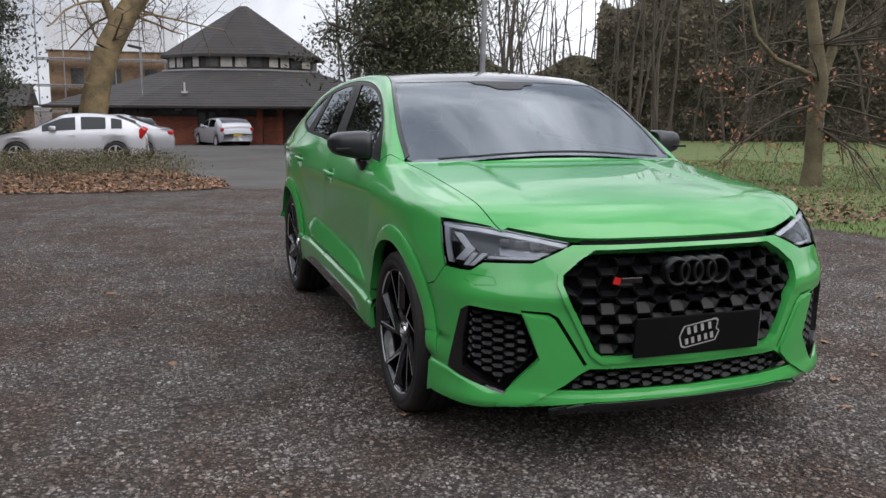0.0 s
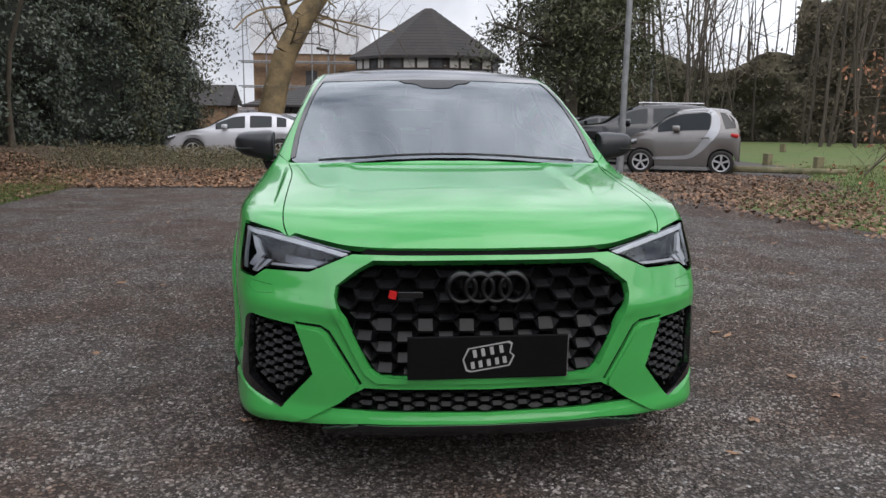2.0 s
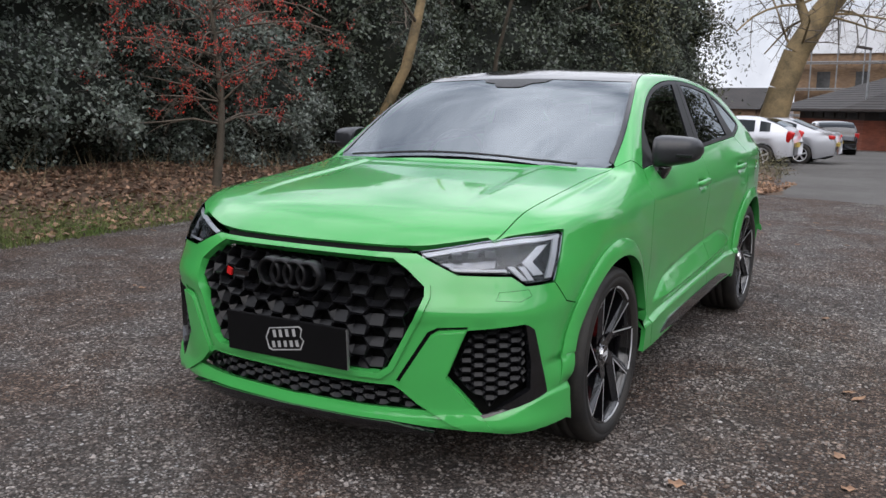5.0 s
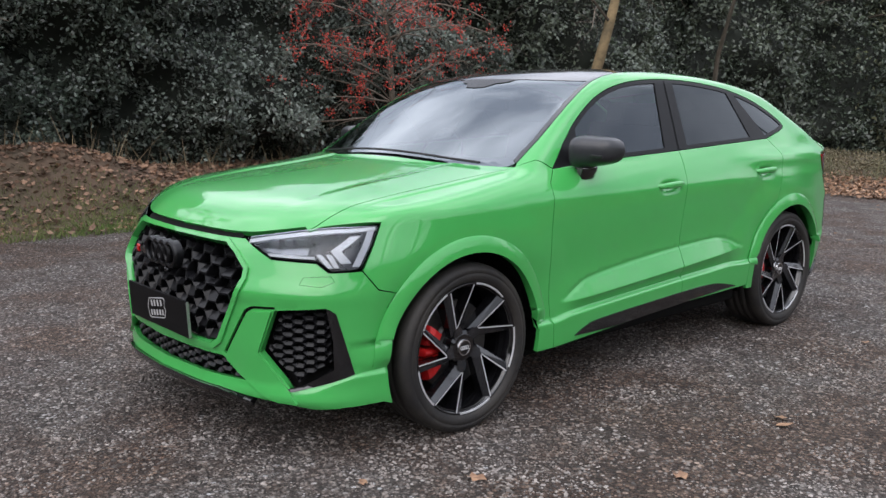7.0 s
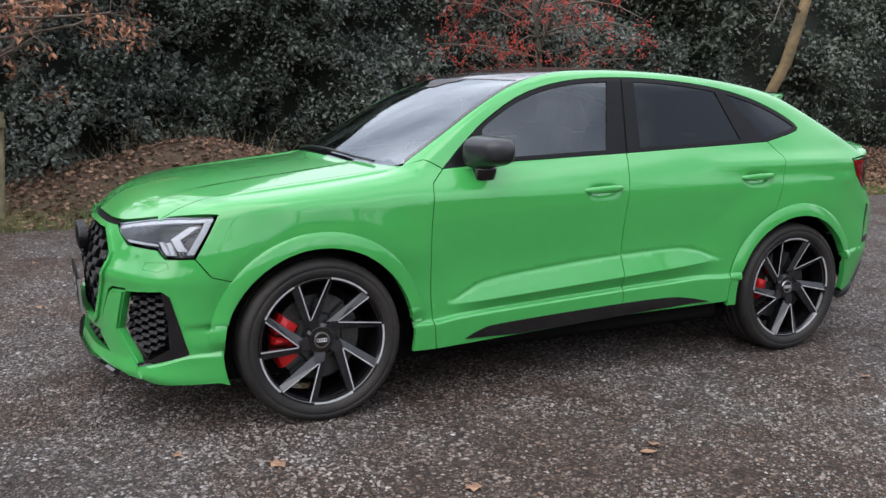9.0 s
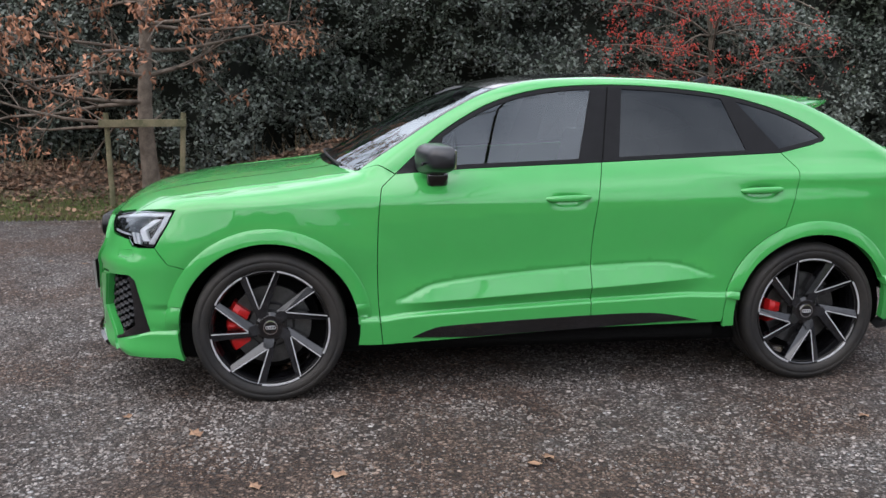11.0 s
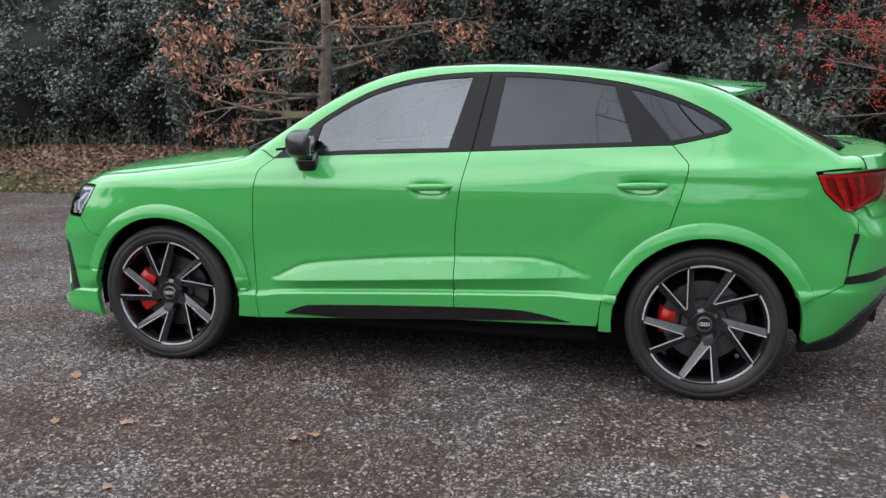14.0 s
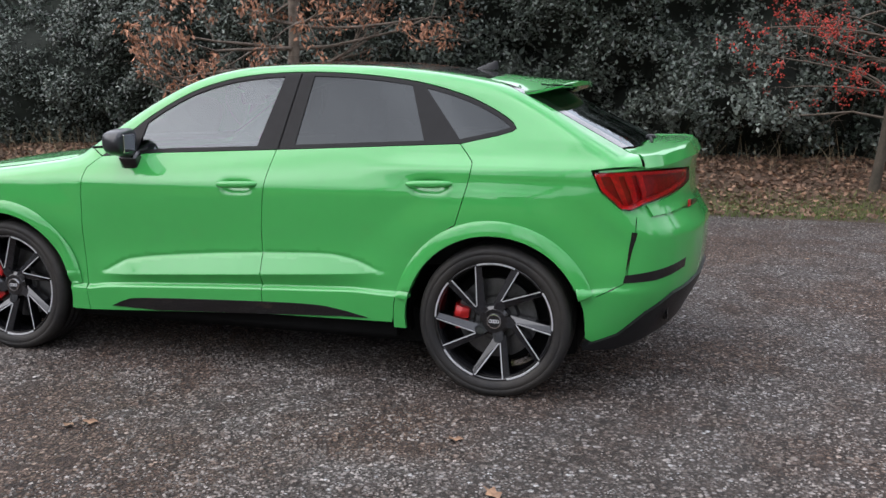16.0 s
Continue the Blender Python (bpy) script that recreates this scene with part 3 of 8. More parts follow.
# arch mouldings
for axle, a, b, low in ((AXLE_F, 6, 179, 0.0), (AXLE_R, 20, 168, 0.10)):
    band = arc(axle, HUB_Z, 0.474, a, b, 34) + list(reversed(arc(axle, HUB_Z, 0.410, a, b, 34)))
    pair("arch_moulding", "side", band, PAINT, car, "green wheel arch moulding", step=0.016, rim=0.035, gap=0,
         lift=lambda q, axle=axle, low=low: (0.05 + 0.95 * ramp((q[:, 1] - HUB_Z) / 0.44, low, low + 0.26)) * curve(np.hypot(q[:, 0] - axle, q[:, 1] - HUB_Z), (0.40, 0.416, 0.464, 0.470, 0.480), (0.030, 0.029, 0.015, 0.011, 0.004)))


# ---- wheels ----
def build_wheel(parent, axle, sign, spin):
    """One wheel: tyre, rim barrel, five forked spokes, cap, disc and caliper. x points outwards."""
    root = new("wheel")
    root.parent = parent
    tyre = [(-0.115, 0.245), (-0.124, 0.275), (-0.128, 0.305), (-0.122, 0.335), (-0.108, 0.350), (-0.088, 0.3545), (-0.05, 0.356), (-0.047, 0.350), (-0.039, 0.350), (-0.036, 0.356),
            (-0.006, 0.3565), (-0.003, 0.350), (0.005, 0.350), (0.008, 0.3565), (0.038, 0.356), (0.041, 0.350), (0.049, 0.350), (0.052, 0.356), (0.088, 0.354), (0.106, 0.349), (0.118, 0.336),
            (0.1235, 0.318), (0.1215, 0.317), (0.124, 0.314), (0.1245, 0.302), (0.121, 0.290), (0.116, 0.283), (0.112, 0.279), (0.100, 0.274), (0.095, 0.26)]
    v, f = lathe(tyre, 72)
    mesh_ob("tyre", v, f, RUBBER, root, "black low-profile tyre", smooth=True)
    rim = [(0.092, 0.273), (0.106, 0.277), (0.110, 0.275), (0.110, 0.270), (0.104, 0.265), (0.085, 0.258), (0.04, 0.248), (-0.09, 0.242), (-0.11, 0.26)]
    v, f = lathe(rim, 72)
    mesh_ob("rim", v, f, GLOSS_BLACK, root, "gloss black rim barrel", smooth=True)
    lip = [(0.1105, 0.2765), (0.1125, 0.2755), (0.1125, 0.2695), (0.1095, 0.268)]

    def polar(r, a, x):
        return (x, r * math.cos(a), r * math.sin(a))
    for i in range(5):
        mid = radians(112 + spin - 72 * i)
        v, f, mi = [], [], []

        def slab(outline, front, backs, bevel, index):
            """A flat-faced bar with slanting flanks: outline of (radius, angle), depths per corner."""
            k, n = len(v), len(outline)
            mr = sum(q[0] for q in outline) / n
            for (r, a), x in zip(outline, front):
                v.append(polar(r, a, x))
            for (r, a), x in zip(outline, backs):
                v.append(polar(r, a, x))
            f.append(tuple(range(k, k + n)))
            mi.append(index)
            for j in range(n):
                f.append((k + j, k + n + j, k + n + (j + 1) % n, k + (j + 1) % n))
                mi.append(0)
        d = radians
        # dark foot from the hub to the fork
        slab([(0.045, mid - 0.42), (0.075, mid - d(14)), (0.098, mid - d(7)), (0.103, mid + d(5)), (0.092, mid + d(19)), (0.070, mid + d(27)), (0.045, mid + 0.60)],
             [0.076, 0.082, 0.087, 0.0895, 0.087, 0.082, 0.076], [0.03] * 7, 0, 2)
        # broad radial arm and narrow slanting arm, with machined faces
        slab([(0.104, mid + d(6)), (0.268, mid - d(0.3)), (0.268, mid + d(0.9)), (0.103, mid + d(8.6))], [0.0905, 0.110, 0.110, 0.0905], [0.04, 0.06, 0.06, 0.04], 0, 1)
        slab([(0.103, mid + d(8.7)), (0.267, mid + d(1.0)), (0.266, mid + d(7.8)), (0.078, mid + d(31))], [0.0895, 0.1090, 0.098, 0.072], [0.04] * 4, 0, 2)
        slab([(0.104, mid + d(5.9)), (0.102, mid + d(3.0)), (0.268, mid - d(28.6)), (0.268, mid - d(27.5))], [0.0905, 0.0905, 0.110, 0.110], [0.04, 0.04, 0.06, 0.06], 0, 1)
        slab([(0.102, mid + d(2.9)), (0.080, mid - d(13)), (0.262, mid - d(33)), (0.267, mid - d(28.7))], [0.0895, 0.072, 0.090, 0.1090], [0.04] * 4, 0, 2)
        mesh_ob("spoke", v, f, None, root, "forked black spoke with machined faces", mats=[GLOSS_BLACK, MACHINED, SPOKE_SHEEN], mat_index=mi)
        # machined arc of the rim edge between two forks
        n, v, f = 10, [], []
        for j in range(n + 1):
            a = mid + radians(4.5 + 37.5 * j / n)
            v += [polar(r, a, x) for x, r in lip]
        for j in range(n):
            f += [(j * 4 + q, j * 4 + 4 + q, j * 4 + 5 + q, j * 4 + 1 + q) for q in range(3)]
        mesh_ob("rim_edge", v, f, MACHINED, root)
    v, f = lathe([(0.03, 0.075), (0.072, 0.070), (0.080, 0.055), (0.080, 0.036), (0.070, 0.034)], 40)
    mesh_ob("hub", v, f, GLOSS_BLACK, root, smooth=False)
    v, f = lathe([(0.078, 0.036), (0.088, 0.0335), (0.0885, 0.029), (0.086, 0.0285)], 32)
    mesh_ob("cap_ring", v, f, CHROME, root)
    v, f = lathe([(0.08, 0.029), (0.0865, 0.028), (0.0875, 0.0)], 32)
    mesh_ob("centre_cap", v, f, GLOSS_BLACK, root)
    for i in range(4):
        v, f = lathe([(0.0, 0.0052), (0.0015, 0.0062), (0.0015, 0.0078), (0.0, 0.0085)], 20)
        mesh_ob("emblem_ring", [(0.0872 + a, b + (i - 1.5) * 0.0105 * (1 if sign > 0 else -1), c) for a, b, c in v], f, MACHINED, root)
    for i in range(5):
        a = 2 * math.pi * (i + 0.75) / 5
        bm = bmesh.new()
        rod(bm, polar(0.056, a, 0.05), polar(0.056, a, 0.078), 0.011, 0.010, 6)
        part("wheel_bolt", bm, SATIN_BLACK, root)
    v, f = lathe([(-0.012, 0.08), (-0.012, 0.187), (0.016, 0.187), (0.016, 0.11), (0.03, 0.10), (0.03, 0.05)], 60)
    disc = mesh_ob("brake_disc", v, f, DISC, root, "steel brake disc")
    v, f = lathe([(-0.06, 0.0), (-0.06, 0.225), (-0.05, 0.225), (-0.05, 0.0)], 40)
    mesh_ob("brake_shield", v, f, DEEP_BLACK, root)
    root.matrix_basis = pose(0.795 * sign, axle, HUB_Z + 0.003, 0, 0, 0 if sign > 0 else 180)
    return root


def build_caliper(parent, axle, sign, width, small):
    """A red caliper on the front side of the disc."""
    root = new("brake_caliper")
    root.parent = parent
    verts, faces = [], []
    spans = ((-34, -6), (-2, 8), (12, 36)) if not small else ((-16, -3), (0, 18))
    for a0, a1 in spans:
        n = 6
        k = len(verts)
        for j in range(n + 1):
            a = radians(a0 + (a1 - a0) * j / n)
            bulge = 0.012 * math.sin(math.pi * j / n)
            for x, r in ((-0.03, 0.205), (0.030, 0.205), (0.052 + bulge, 0.192), (0.056 + bulge, 0.165), (0.050, width), (-0.03, width)):
                verts.append((x, -r * math.cos(a), r * math.sin(a)))
        for j in range(n):
            for q in range(6):
                b, c = k + j * 6, k + j * 6 + 6
                faces.append((b + q, c + q, c + (q + 1) % 6, b + (q + 1) % 6))
        faces += [tuple(range(k, k + 6)), tuple(range(k + n * 6, k + n * 6 + 6))]
    body_part = mesh_ob("caliper_body", verts, faces, RED, root, "red brake caliper")
    root.matrix_basis = pose(0.795 * sign, axle, HUB_Z, 0, 0, 0) @ Matrix.Diagonal((sign, 1, 1, 1))
    return root


for sign in (1, -1):
    build_wheel(car, AXLE_F, sign, 0)
    build_wheel(car, AXLE_R, sign, 24)
    build_caliper(car, AXLE_F, sign, 0.115, False)
    build_caliper(car, AXLE_R, sign, 0.13, True)


# ---- details of the green car ----
TAIL_RED = glass("red_lens", (0.98, 0.45, 0.45), 0.02, 1.5)
RED_GLOW = material("red_reflector", (0.92, 0.045, 0.050), 0.35, vary=0.35, scale=40)
LAMP_RED = material("deep_red_housing", (0.46, 0.018, 0.022), 0.3, vary=0.4, scale=40)
LAMP_DARK = material("lamp_housing_grey", (0.035, 0.036, 0.040), 0.2, 0.5, vary=0.5, scale=14)
DRL = material("light_guide", (0.62, 0.64, 0.67), 0.25, vary=0.1, scale=30)
LAMP_GREY = material("lamp_inner_grey", (0.22, 0.23, 0.25), 0.22, 0.8, vary=0.4, scale=25)
FABRIC = material("dark_seat_cloth", (0.018, 0.018, 0.019), 0.85, vary=0.3, scale=20, bump=0.3, bump_scale=300)
PLATE_BLACK = material("matt_black_plate", (0.004, 0.004, 0.0045), 0.5, spec=0.15, vary=0.2, scale=8)
WHITE_PRINT = material("white_print", (0.36, 0.36, 0.36), 0.5, vary=0.1, scale=60)
RING_BLACK = material("ring_black", (0.006, 0.006, 0.007), 0.3, vary=0.2, scale=20, spec=0.3)
MIRROR_CAP = material("dark_grey_mirror_cap", (0.022, 0.023, 0.027), 0.30, vary=0.2, scale=60)
SILVER_TRIM = material("silver_trim", (0.55, 0.55, 0.56), 0.3, 0.9, vary=0.1, scale=20)


# black frame strips and glass of the side windows
B_FRONT = [(0.80, 0.130, 1.108), (0.67, 0.225, 1.455)]
B_REAR = [(0.80, 0.335, 1.120), (0.67, 0.385, 1.458)]
C_LINE = [(0.80, 0.995, 1.150), (0.69, 0.895, 1.420)]
QUARTER = [(0.80, 1.175, 1.157), (0.69, 0.955, 1.420)]


inset = shrink(np.array([(y, z) for x, y, z in DLO]), 0.020)


def clip_loop(loop, left, right):
    """The part of a flat loop (y, z) between two slanting lines, each given by two points."""
    def cut(pts, a, b, keep):
        out = []
        s = [keep * ((b[0] - a[0]) * (q[1] - a[1]) - (b[1] - a[1]) * (q[0] - a[0])) for q in pts]
        for i, q in enumerate(pts):
            j = (i + 1) % len(pts)
            if s[i] >= 0:
                out.append(q)
            if (s[i] >= 0) != (s[j] >= 0):
                t = s[i] / (s[i] - s[j])
                out.append((q[0] + t * (pts[j][0] - q[0]), q[1] + t * (pts[j][1] - q[1])))
        return out
    if left:
        loop = cut(loop, left[0], left[1], -1)
    if right:
        loop = cut(loop, right[0], right[1], 1)
    return [(0.75, a, b) for a, b in loop]


flat = [tuple(q) for q in inset]
yz = lambda line: [(line[0][1], line[0][2]), (line[1][1], line[1][2])]
MIRROR_FOOT = [(-0.56, 1.06), (-0.50, 1.30)]
front_glass = clip_loop(flat, MIRROR_FOOT, yz(B_FRONT))
rear_glass = clip_loop(flat, yz(B_REAR), yz(C_LINE))
quarter_glass = clip_loop(flat, yz(QUARTER), None)
pair("window_frame", "side", DLO, FRAME_BLACK, car, "black window surround", holes=[front_glass, rear_glass, quarter_glass], step=0.03, rim=0.012, lift=-0.001)
pair("front_window", "side", front_glass, SIDE_GLASS, car, "clear front side glass", rim=0.003, lift=-0.006, gap=-0.004)
pair("rear_window", "side", rear_glass, PRIVACY, car, "dark tinted rear side glass", rim=0.003, lift=-0.005, gap=-0.004)
pair("quarter_window", "side", quarter_glass, PRIVACY, car, "dark tinted quarter glass", rim=0.003, lift=-0.005, gap=-0.004)
door_line = [(0.8, 0.247, 1.112), (0.8, 0.253, 1.112), (0.68, 0.318, 1.472), (0.68, 0.312, 1.472)]
pair("door_gap", "side", door_line, DEEP_BLACK, car, gap=0.0, rim=0.0, lift=0.0012, step=0.04)

# sills, black blades and underside
pair("side_skirt", "side", spline([(0.93, -0.68, 0.298), (0.93, -0.60, 0.332), (0.93, -0.48, 0.352), (0.93, 0.10, 0.378), (0.93, 0.45, 0.385), (0.93, 0.60, 0.370), (0.93, 0.74, 0.340)], 4)
     + [(0.93, 0.60, 0.338), (0.93, 0.18, 0.318), (0.93, -0.40, 0.292)], GLOSS_BLACK, car, "gloss black sill blade", rim=0.012, lift=0.006, gap=0.0)
bm = bmesh.new()
box(bm, (1.50, 3.5, 0.18), (0, -0.05, 0.27), bevel=0.03)
box(bm, (1.70, 1.72, 0.09), (0, 0.0, 0.275), bevel=0.02)
part("underbody", bm, DEEP_BLACK, car, "dark underbody")
for axle in (AXLE_F, AXLE_R):
    for sign in (1, -1):
        prof = [(sign * 0.52, 0.10), (sign * 0.52, 0.44), (sign * 0.60, 0.445), (sign * 0.835, 0.425)]
        v, f = [], []
        n = 22
        for i in range(n + 1):
            a = radians(-12 + 204 * i / n)
            v += [(x, axle + r * math.cos(a), HUB_Z + r * math.sin(a)) for x, r in prof]
        for i in range(n):
            f += [(i * 4 + j, i * 4 + 4 + j, i * 4 + 5 + j, i * 4 + 1 + j) for j in range(3)]
        mesh_ob("wheel_arch_liner", v, f, DEEP_BLACK, car)

# inner skin that closes the engine bay and the cabin floor
bm = bmesh.new()
box(bm, (1.05, 0.50, 0.42), (0, -1.70, 0.56), bevel=0.05)
part("engine_block", bm, DEEP_BLACK, car)
bm = bmesh.new()
box(bm, (1.30, 0.12, 0.66), (0, -0.98, 0.70), bevel=0.03)
part("bulkhead", bm, DEEP_BLACK, car)
bm = bmesh.new()
box(bm, (1.02, 0.60, 0.30), (0, 1.75, 0.65), bevel=0.05)
part("boot_floor", bm, DEEP_BLACK, car)

# front lamps
for m in (False, True):
    lamp = new("headlamp")
    lamp.parent = car
    tagged(lamp, "angular headlamp with clear lens")
    panel("lens", "nose", HEAD_LAMP, LENS, lamp, rim=0.004, lift=0.003, mirror=m, gap=0.003, step=0.03)
    panel("housing", "nose", HEAD_LAMP, LAMP_DARK, lamp, rim=-0.05, lift=-0.050, mirror=m, gap=0.0, step=0.03)
    top = [(0.47, -2.09, 0.836), (0.56, -2.045, 0.855), (0.66, -1.985, 0.873), (0.76, -1.90, 0.888), (0.838, -1.765, 0.895)]
    panel("light_strip", "nose", top + [(x, y, z - 0.013) for x, y, z in reversed(top)], DRL, lamp, "white light guide strip", rim=0.008, lift=-0.008, mirror=m, gap=0.0, step=0.03)
    panel("light_strip", "nose", [(0.839, -1.77, 0.884), (0.842, -1.79, 0.84), (0.834, -1.835, 0.754), (0.822, -1.86, 0.754), (0.832, -1.815, 0.84), (0.828, -1.795, 0.880)], DRL, lamp, rim=0.008, lift=-0.010, mirror=m, gap=0.0, step=0.03)
    under = [(0.575, -2.085, 0.792), (0.735, -1.975, 0.790), (0.738, -1.972, 0.782), (0.585, -2.08, 0.783)]
    panel("light_strip", "nose", under, DRL, lamp, rim=0.008, lift=-0.012, mirror=m, gap=0.0, step=0.03)
    chevron = [(0.832, -1.825, 0.868), (0.815, -1.868, 0.868), (0.775, -1.93, 0.815), (0.800, -1.895, 0.768), (0.822, -1.86, 0.768), (0.800, -1.895, 0.815)]
    panel("light_bar", "nose", chevron, DRL, lamp, "white chevron light bar", rim=0.012, lift=-0.020, mirror=m, gap=0.0, step=0.03)
    for k in range(2):
        d = 0.028 * k
        bar = [(0.742 + d, -1.975 + d, 0.800), (0.758 + d, -1.958 + d, 0.800), (0.790 + d * 0.6, -1.925 + d * 0.6, 0.752), (0.776 + d * 0.6, -1.940 + d * 0.6, 0.752)]
        panel("light_bar", "nose", bar, DRL, lamp, rim=0.012, lift=-0.014, mirror=m, gap=0.0, step=0.03)
    panel("reflector_shelf", "nose", [(0.52, -2.075, 0.815), (0.70, -1.98, 0.832), (0.70, -1.99, 0.800), (0.60, -2.07, 0.790)], LAMP_GREY, lamp, rim=0.02, lift=-0.035, mirror=m, gap=0.0, step=0.03)
    for k in range(3):
        x0 = 0.575 + 0.048 * k
        y0 = -2.065 + 0.030 * k
        s = -1 if m else 1
        bm = bmesh.new()
        box(bm, (0.036, 0.03, 0.026), (s * x0, y0 + 0.035, 0.826 + 0.004 * k), (0, 0, s * 28), bevel=0.004)
        part("projector", bm, LAMP_GREY, lamp, "small square projector")


# grille, vents and intake
def honeycomb(name, outline, dx, dz, wide, high, depth, lift, mat, label, mirror=False, bar=0.0045, flat_top=0.36):
    """Hollow six-sided cells that fill an opening of the nose."""
    loop = flatten("nose", outline)
    lo, hi = loop.min(0), loop.max(0)
    shapes = []
    for i in range(int((hi[0] - lo[0]) / dx) + 3):
        for j in range(int((hi[1] - lo[1]) / dz) + 3):
            u = (lo[0] + hi[0]) / 2 + (i - int((hi[0] - lo[0]) / dx / 2) - 1 + 0.5 * (j % 2)) * dx
            v = hi[1] - (j + 0.35) * dz
            c = np.array([(u - wide / 2, v - high * 0.1), (u - wide * flat_top, v + high / 2), (u + wide * flat_top, v + high / 2), (u + wide / 2, v - high * 0.1), (u + wide * (flat_top + 0.02), v - high / 2), (u - wide * (flat_top + 0.02), v - high / 2)])
            if inside(loop, np.array([[u, v]]))[0] or inside(loop, c).sum() >= 3:
                ok = inside(loop, c)
                if not ok.all():
                    mid = np.array([u, v]) if inside(loop, np.array([[u, v]]))[0] else c[ok].mean(0)
                    for q in range(6):
                        t = 1.0
                        while t > 0 and not inside(loop, (mid + t * (c[q] - mid))[None])[0]:
                            t -= 0.04
                        c[q] = mid + max(t, 0) * (c[q] - mid)
                shapes.append(c)
    c = np.concatenate(shapes)
    mids = np.repeat(np.array([s.mean(0) for s in shapes]), 6, 0)
    small = c + (mids - c) * (bar / np.maximum(np.linalg.norm(c - mids, axis=1), 0.012))[:, None]
    small[:, 1] += 0.0015
    deep = c + (mids - c) * 0.22
    deep[:, 1] += 0.20 * high
    low = np.tile([False, False, False, False, True, True], len(shapes))
    layers = []
    deep[low] = small[low] + np.array((0, 0.40 * high))
    for flat_pts, d in ((c, lift - 0.004), (small, lift), (deep, np.where(low, lift - 0.33 * high, lift - depth))):
        st, wy = rays("nose", flat_pts)
        p = land(st, wy)
        layers.append(p + np.broadcast_to(d, len(p))[:, None] * slope(p))
    v = np.concatenate(layers)
    n, f = len(c), []
    for k in range(0, n, 6):
        for q in range(6):
            a, b = k + q, k + (q + 1) % 6
            f += [(a, b, n + b, n + a), (n + a, n + b, 2 * n + b, 2 * n + a)]
    if mirror:
        v = v * np.array([-1, 1, 1])
    return mesh_ob(name, v, f, mat, front_bumper, label)


GRILLE_BLACK = material("grille_black", (0.006, 0.006, 0.007), 0.30, vary=0.3, scale=15, spec=0.24)
panel("grille_backing", "nose", both(GRILLE), DEEP_BLACK, front_bumper, rim=0, gap=-0.02, lift=-0.075, step=0.06)
honeycomb("grille_mesh", both(GRILLE), 0.134, 0.0370, 0.0885, 0.0725, 0.050, -0.016, GRILLE_BLACK, "gloss black honeycomb grille", bar=0.0035, flat_top=0.265)
panel("intake_backing", "nose", both(INTAKE), DEEP_BLACK, front_bumper, rim=0, gap=-0.015, lift=-0.07, step=0.06)
honeycomb("intake_mesh", both(INTAKE), 0.088, 0.0165, 0.058, 0.032, 0.035, -0.020, GRILLE_BLACK, "black honeycomb lower intake", bar=0.003, flat_top=0.27)
for m in (False, True):
    panel("vent_backing", "nose", VENT, DEEP_BLACK, front_bumper, rim=0, gap=-0.015, lift=-0.075, step=0.05, mirror=m)
    inner = [(0.660, -2.085, 0.575), (0.797, -1.95, 0.592), (0.806, -1.938, 0.40), (0.715, -2.04, 0.308), (0.606, -2.112, 0.420)]
    honeycomb("vent_mesh", inner, 0.076, 0.0170, 0.051, 0.033, 0.036, -0.020, GRILLE_BLACK, "black honeycomb side vent", mirror=m, bar=0.003, flat_top=0.27)
    panel("vent_blade", "nose", [(0.792, -1.955, 0.602), (0.80, -1.95, 0.603), (0.815, -1.93, 0.585), (0.840, -1.868, 0.350), (0.71, -2.04, 0.283), (0.622, -2.10, 0.262), (0.66, -2.075, 0.280), (0.73, -2.02, 0.308), (0.806, -1.935, 0.372), (0.806, -1.938, 0.48)],
          GLOSS_BLACK, front_bumper, "gloss black vent blade", rim=0.03, lift=0.004, mirror=m, gap=0.0)
    panel("bumper_groove", "nose", GROOVE, DEEP_BLACK, front_bumper, rim=0, gap=-0.004, lift=-0.012, step=0.04, mirror=m)
    panel("washer_cover", "nose", WASHER, PAINT, front_bumper, "green headlamp washer cover", rim=0.012, gap=0.0012, lift=0.0, step=0.024, mirror=m)

# proud fin between the side vent and the lower intake
FIN = [(0.644, -2.10, 0.583), (0.566, -2.13, 0.574), (0.548, -2.14, 0.560), (0.446, -2.18, 0.392), (0.444, -2.18, 0.372), (0.505, -2.16, 0.322), (0.600, -2.11, 0.258), (0.655, -2.08, 0.240), (0.722, -2.04, 0.240), (0.696, -2.06, 0.282), (0.584, -2.12, 0.420)]
for m in (False, True):
    panel("bumper_fin", "nose", FIN, PAINT, front_bumper, "green bumper fin beside the side vent", rim=0.020, gap=0, lift=0.011, step=0.028, mirror=m)

frame_out = [(0.0, -2.145, 0.829), (0.390, -2.138, 0.826), (0.455, -2.13, 0.790), (0.533, -2.135, 0.733), (0.535, -2.14, 0.693), (0.418, -2.19, 0.436), (0.375, -2.20, 0.404), (0.0, -2.23, 0.404)]
panel("grille_frame", "nose", both(frame_out), PAINT, front_bumper, "green grille surround", holes=[both(GRILLE)], step=0.022, rim=0.022, gap=0, lift=0.010)
lip = [(0.0, -2.23, 0.259), (0.40, -2.19, 0.256), (0.55, -2.13, 0.236), (0.555, -2.13, 0.216), (0.40, -2.19, 0.229), (0.0, -2.23, 0.236)]
panel("front_lip", "nose", both(lip), GLOSS_BLACK, front_bumper, "black front splitter lip", rim=0.10, gap=0, lift=0.016)
# black sheet behind the bonnet gap, added as the shadow of the bonnet edge
hood_gap = [(0.0, -2.13, 0.856), (0.385, -2.12, 0.856), (0.43, -2.12, 0.846), (0.385, -2.12, 0.826), (0.0, -2.13, 0.826)]
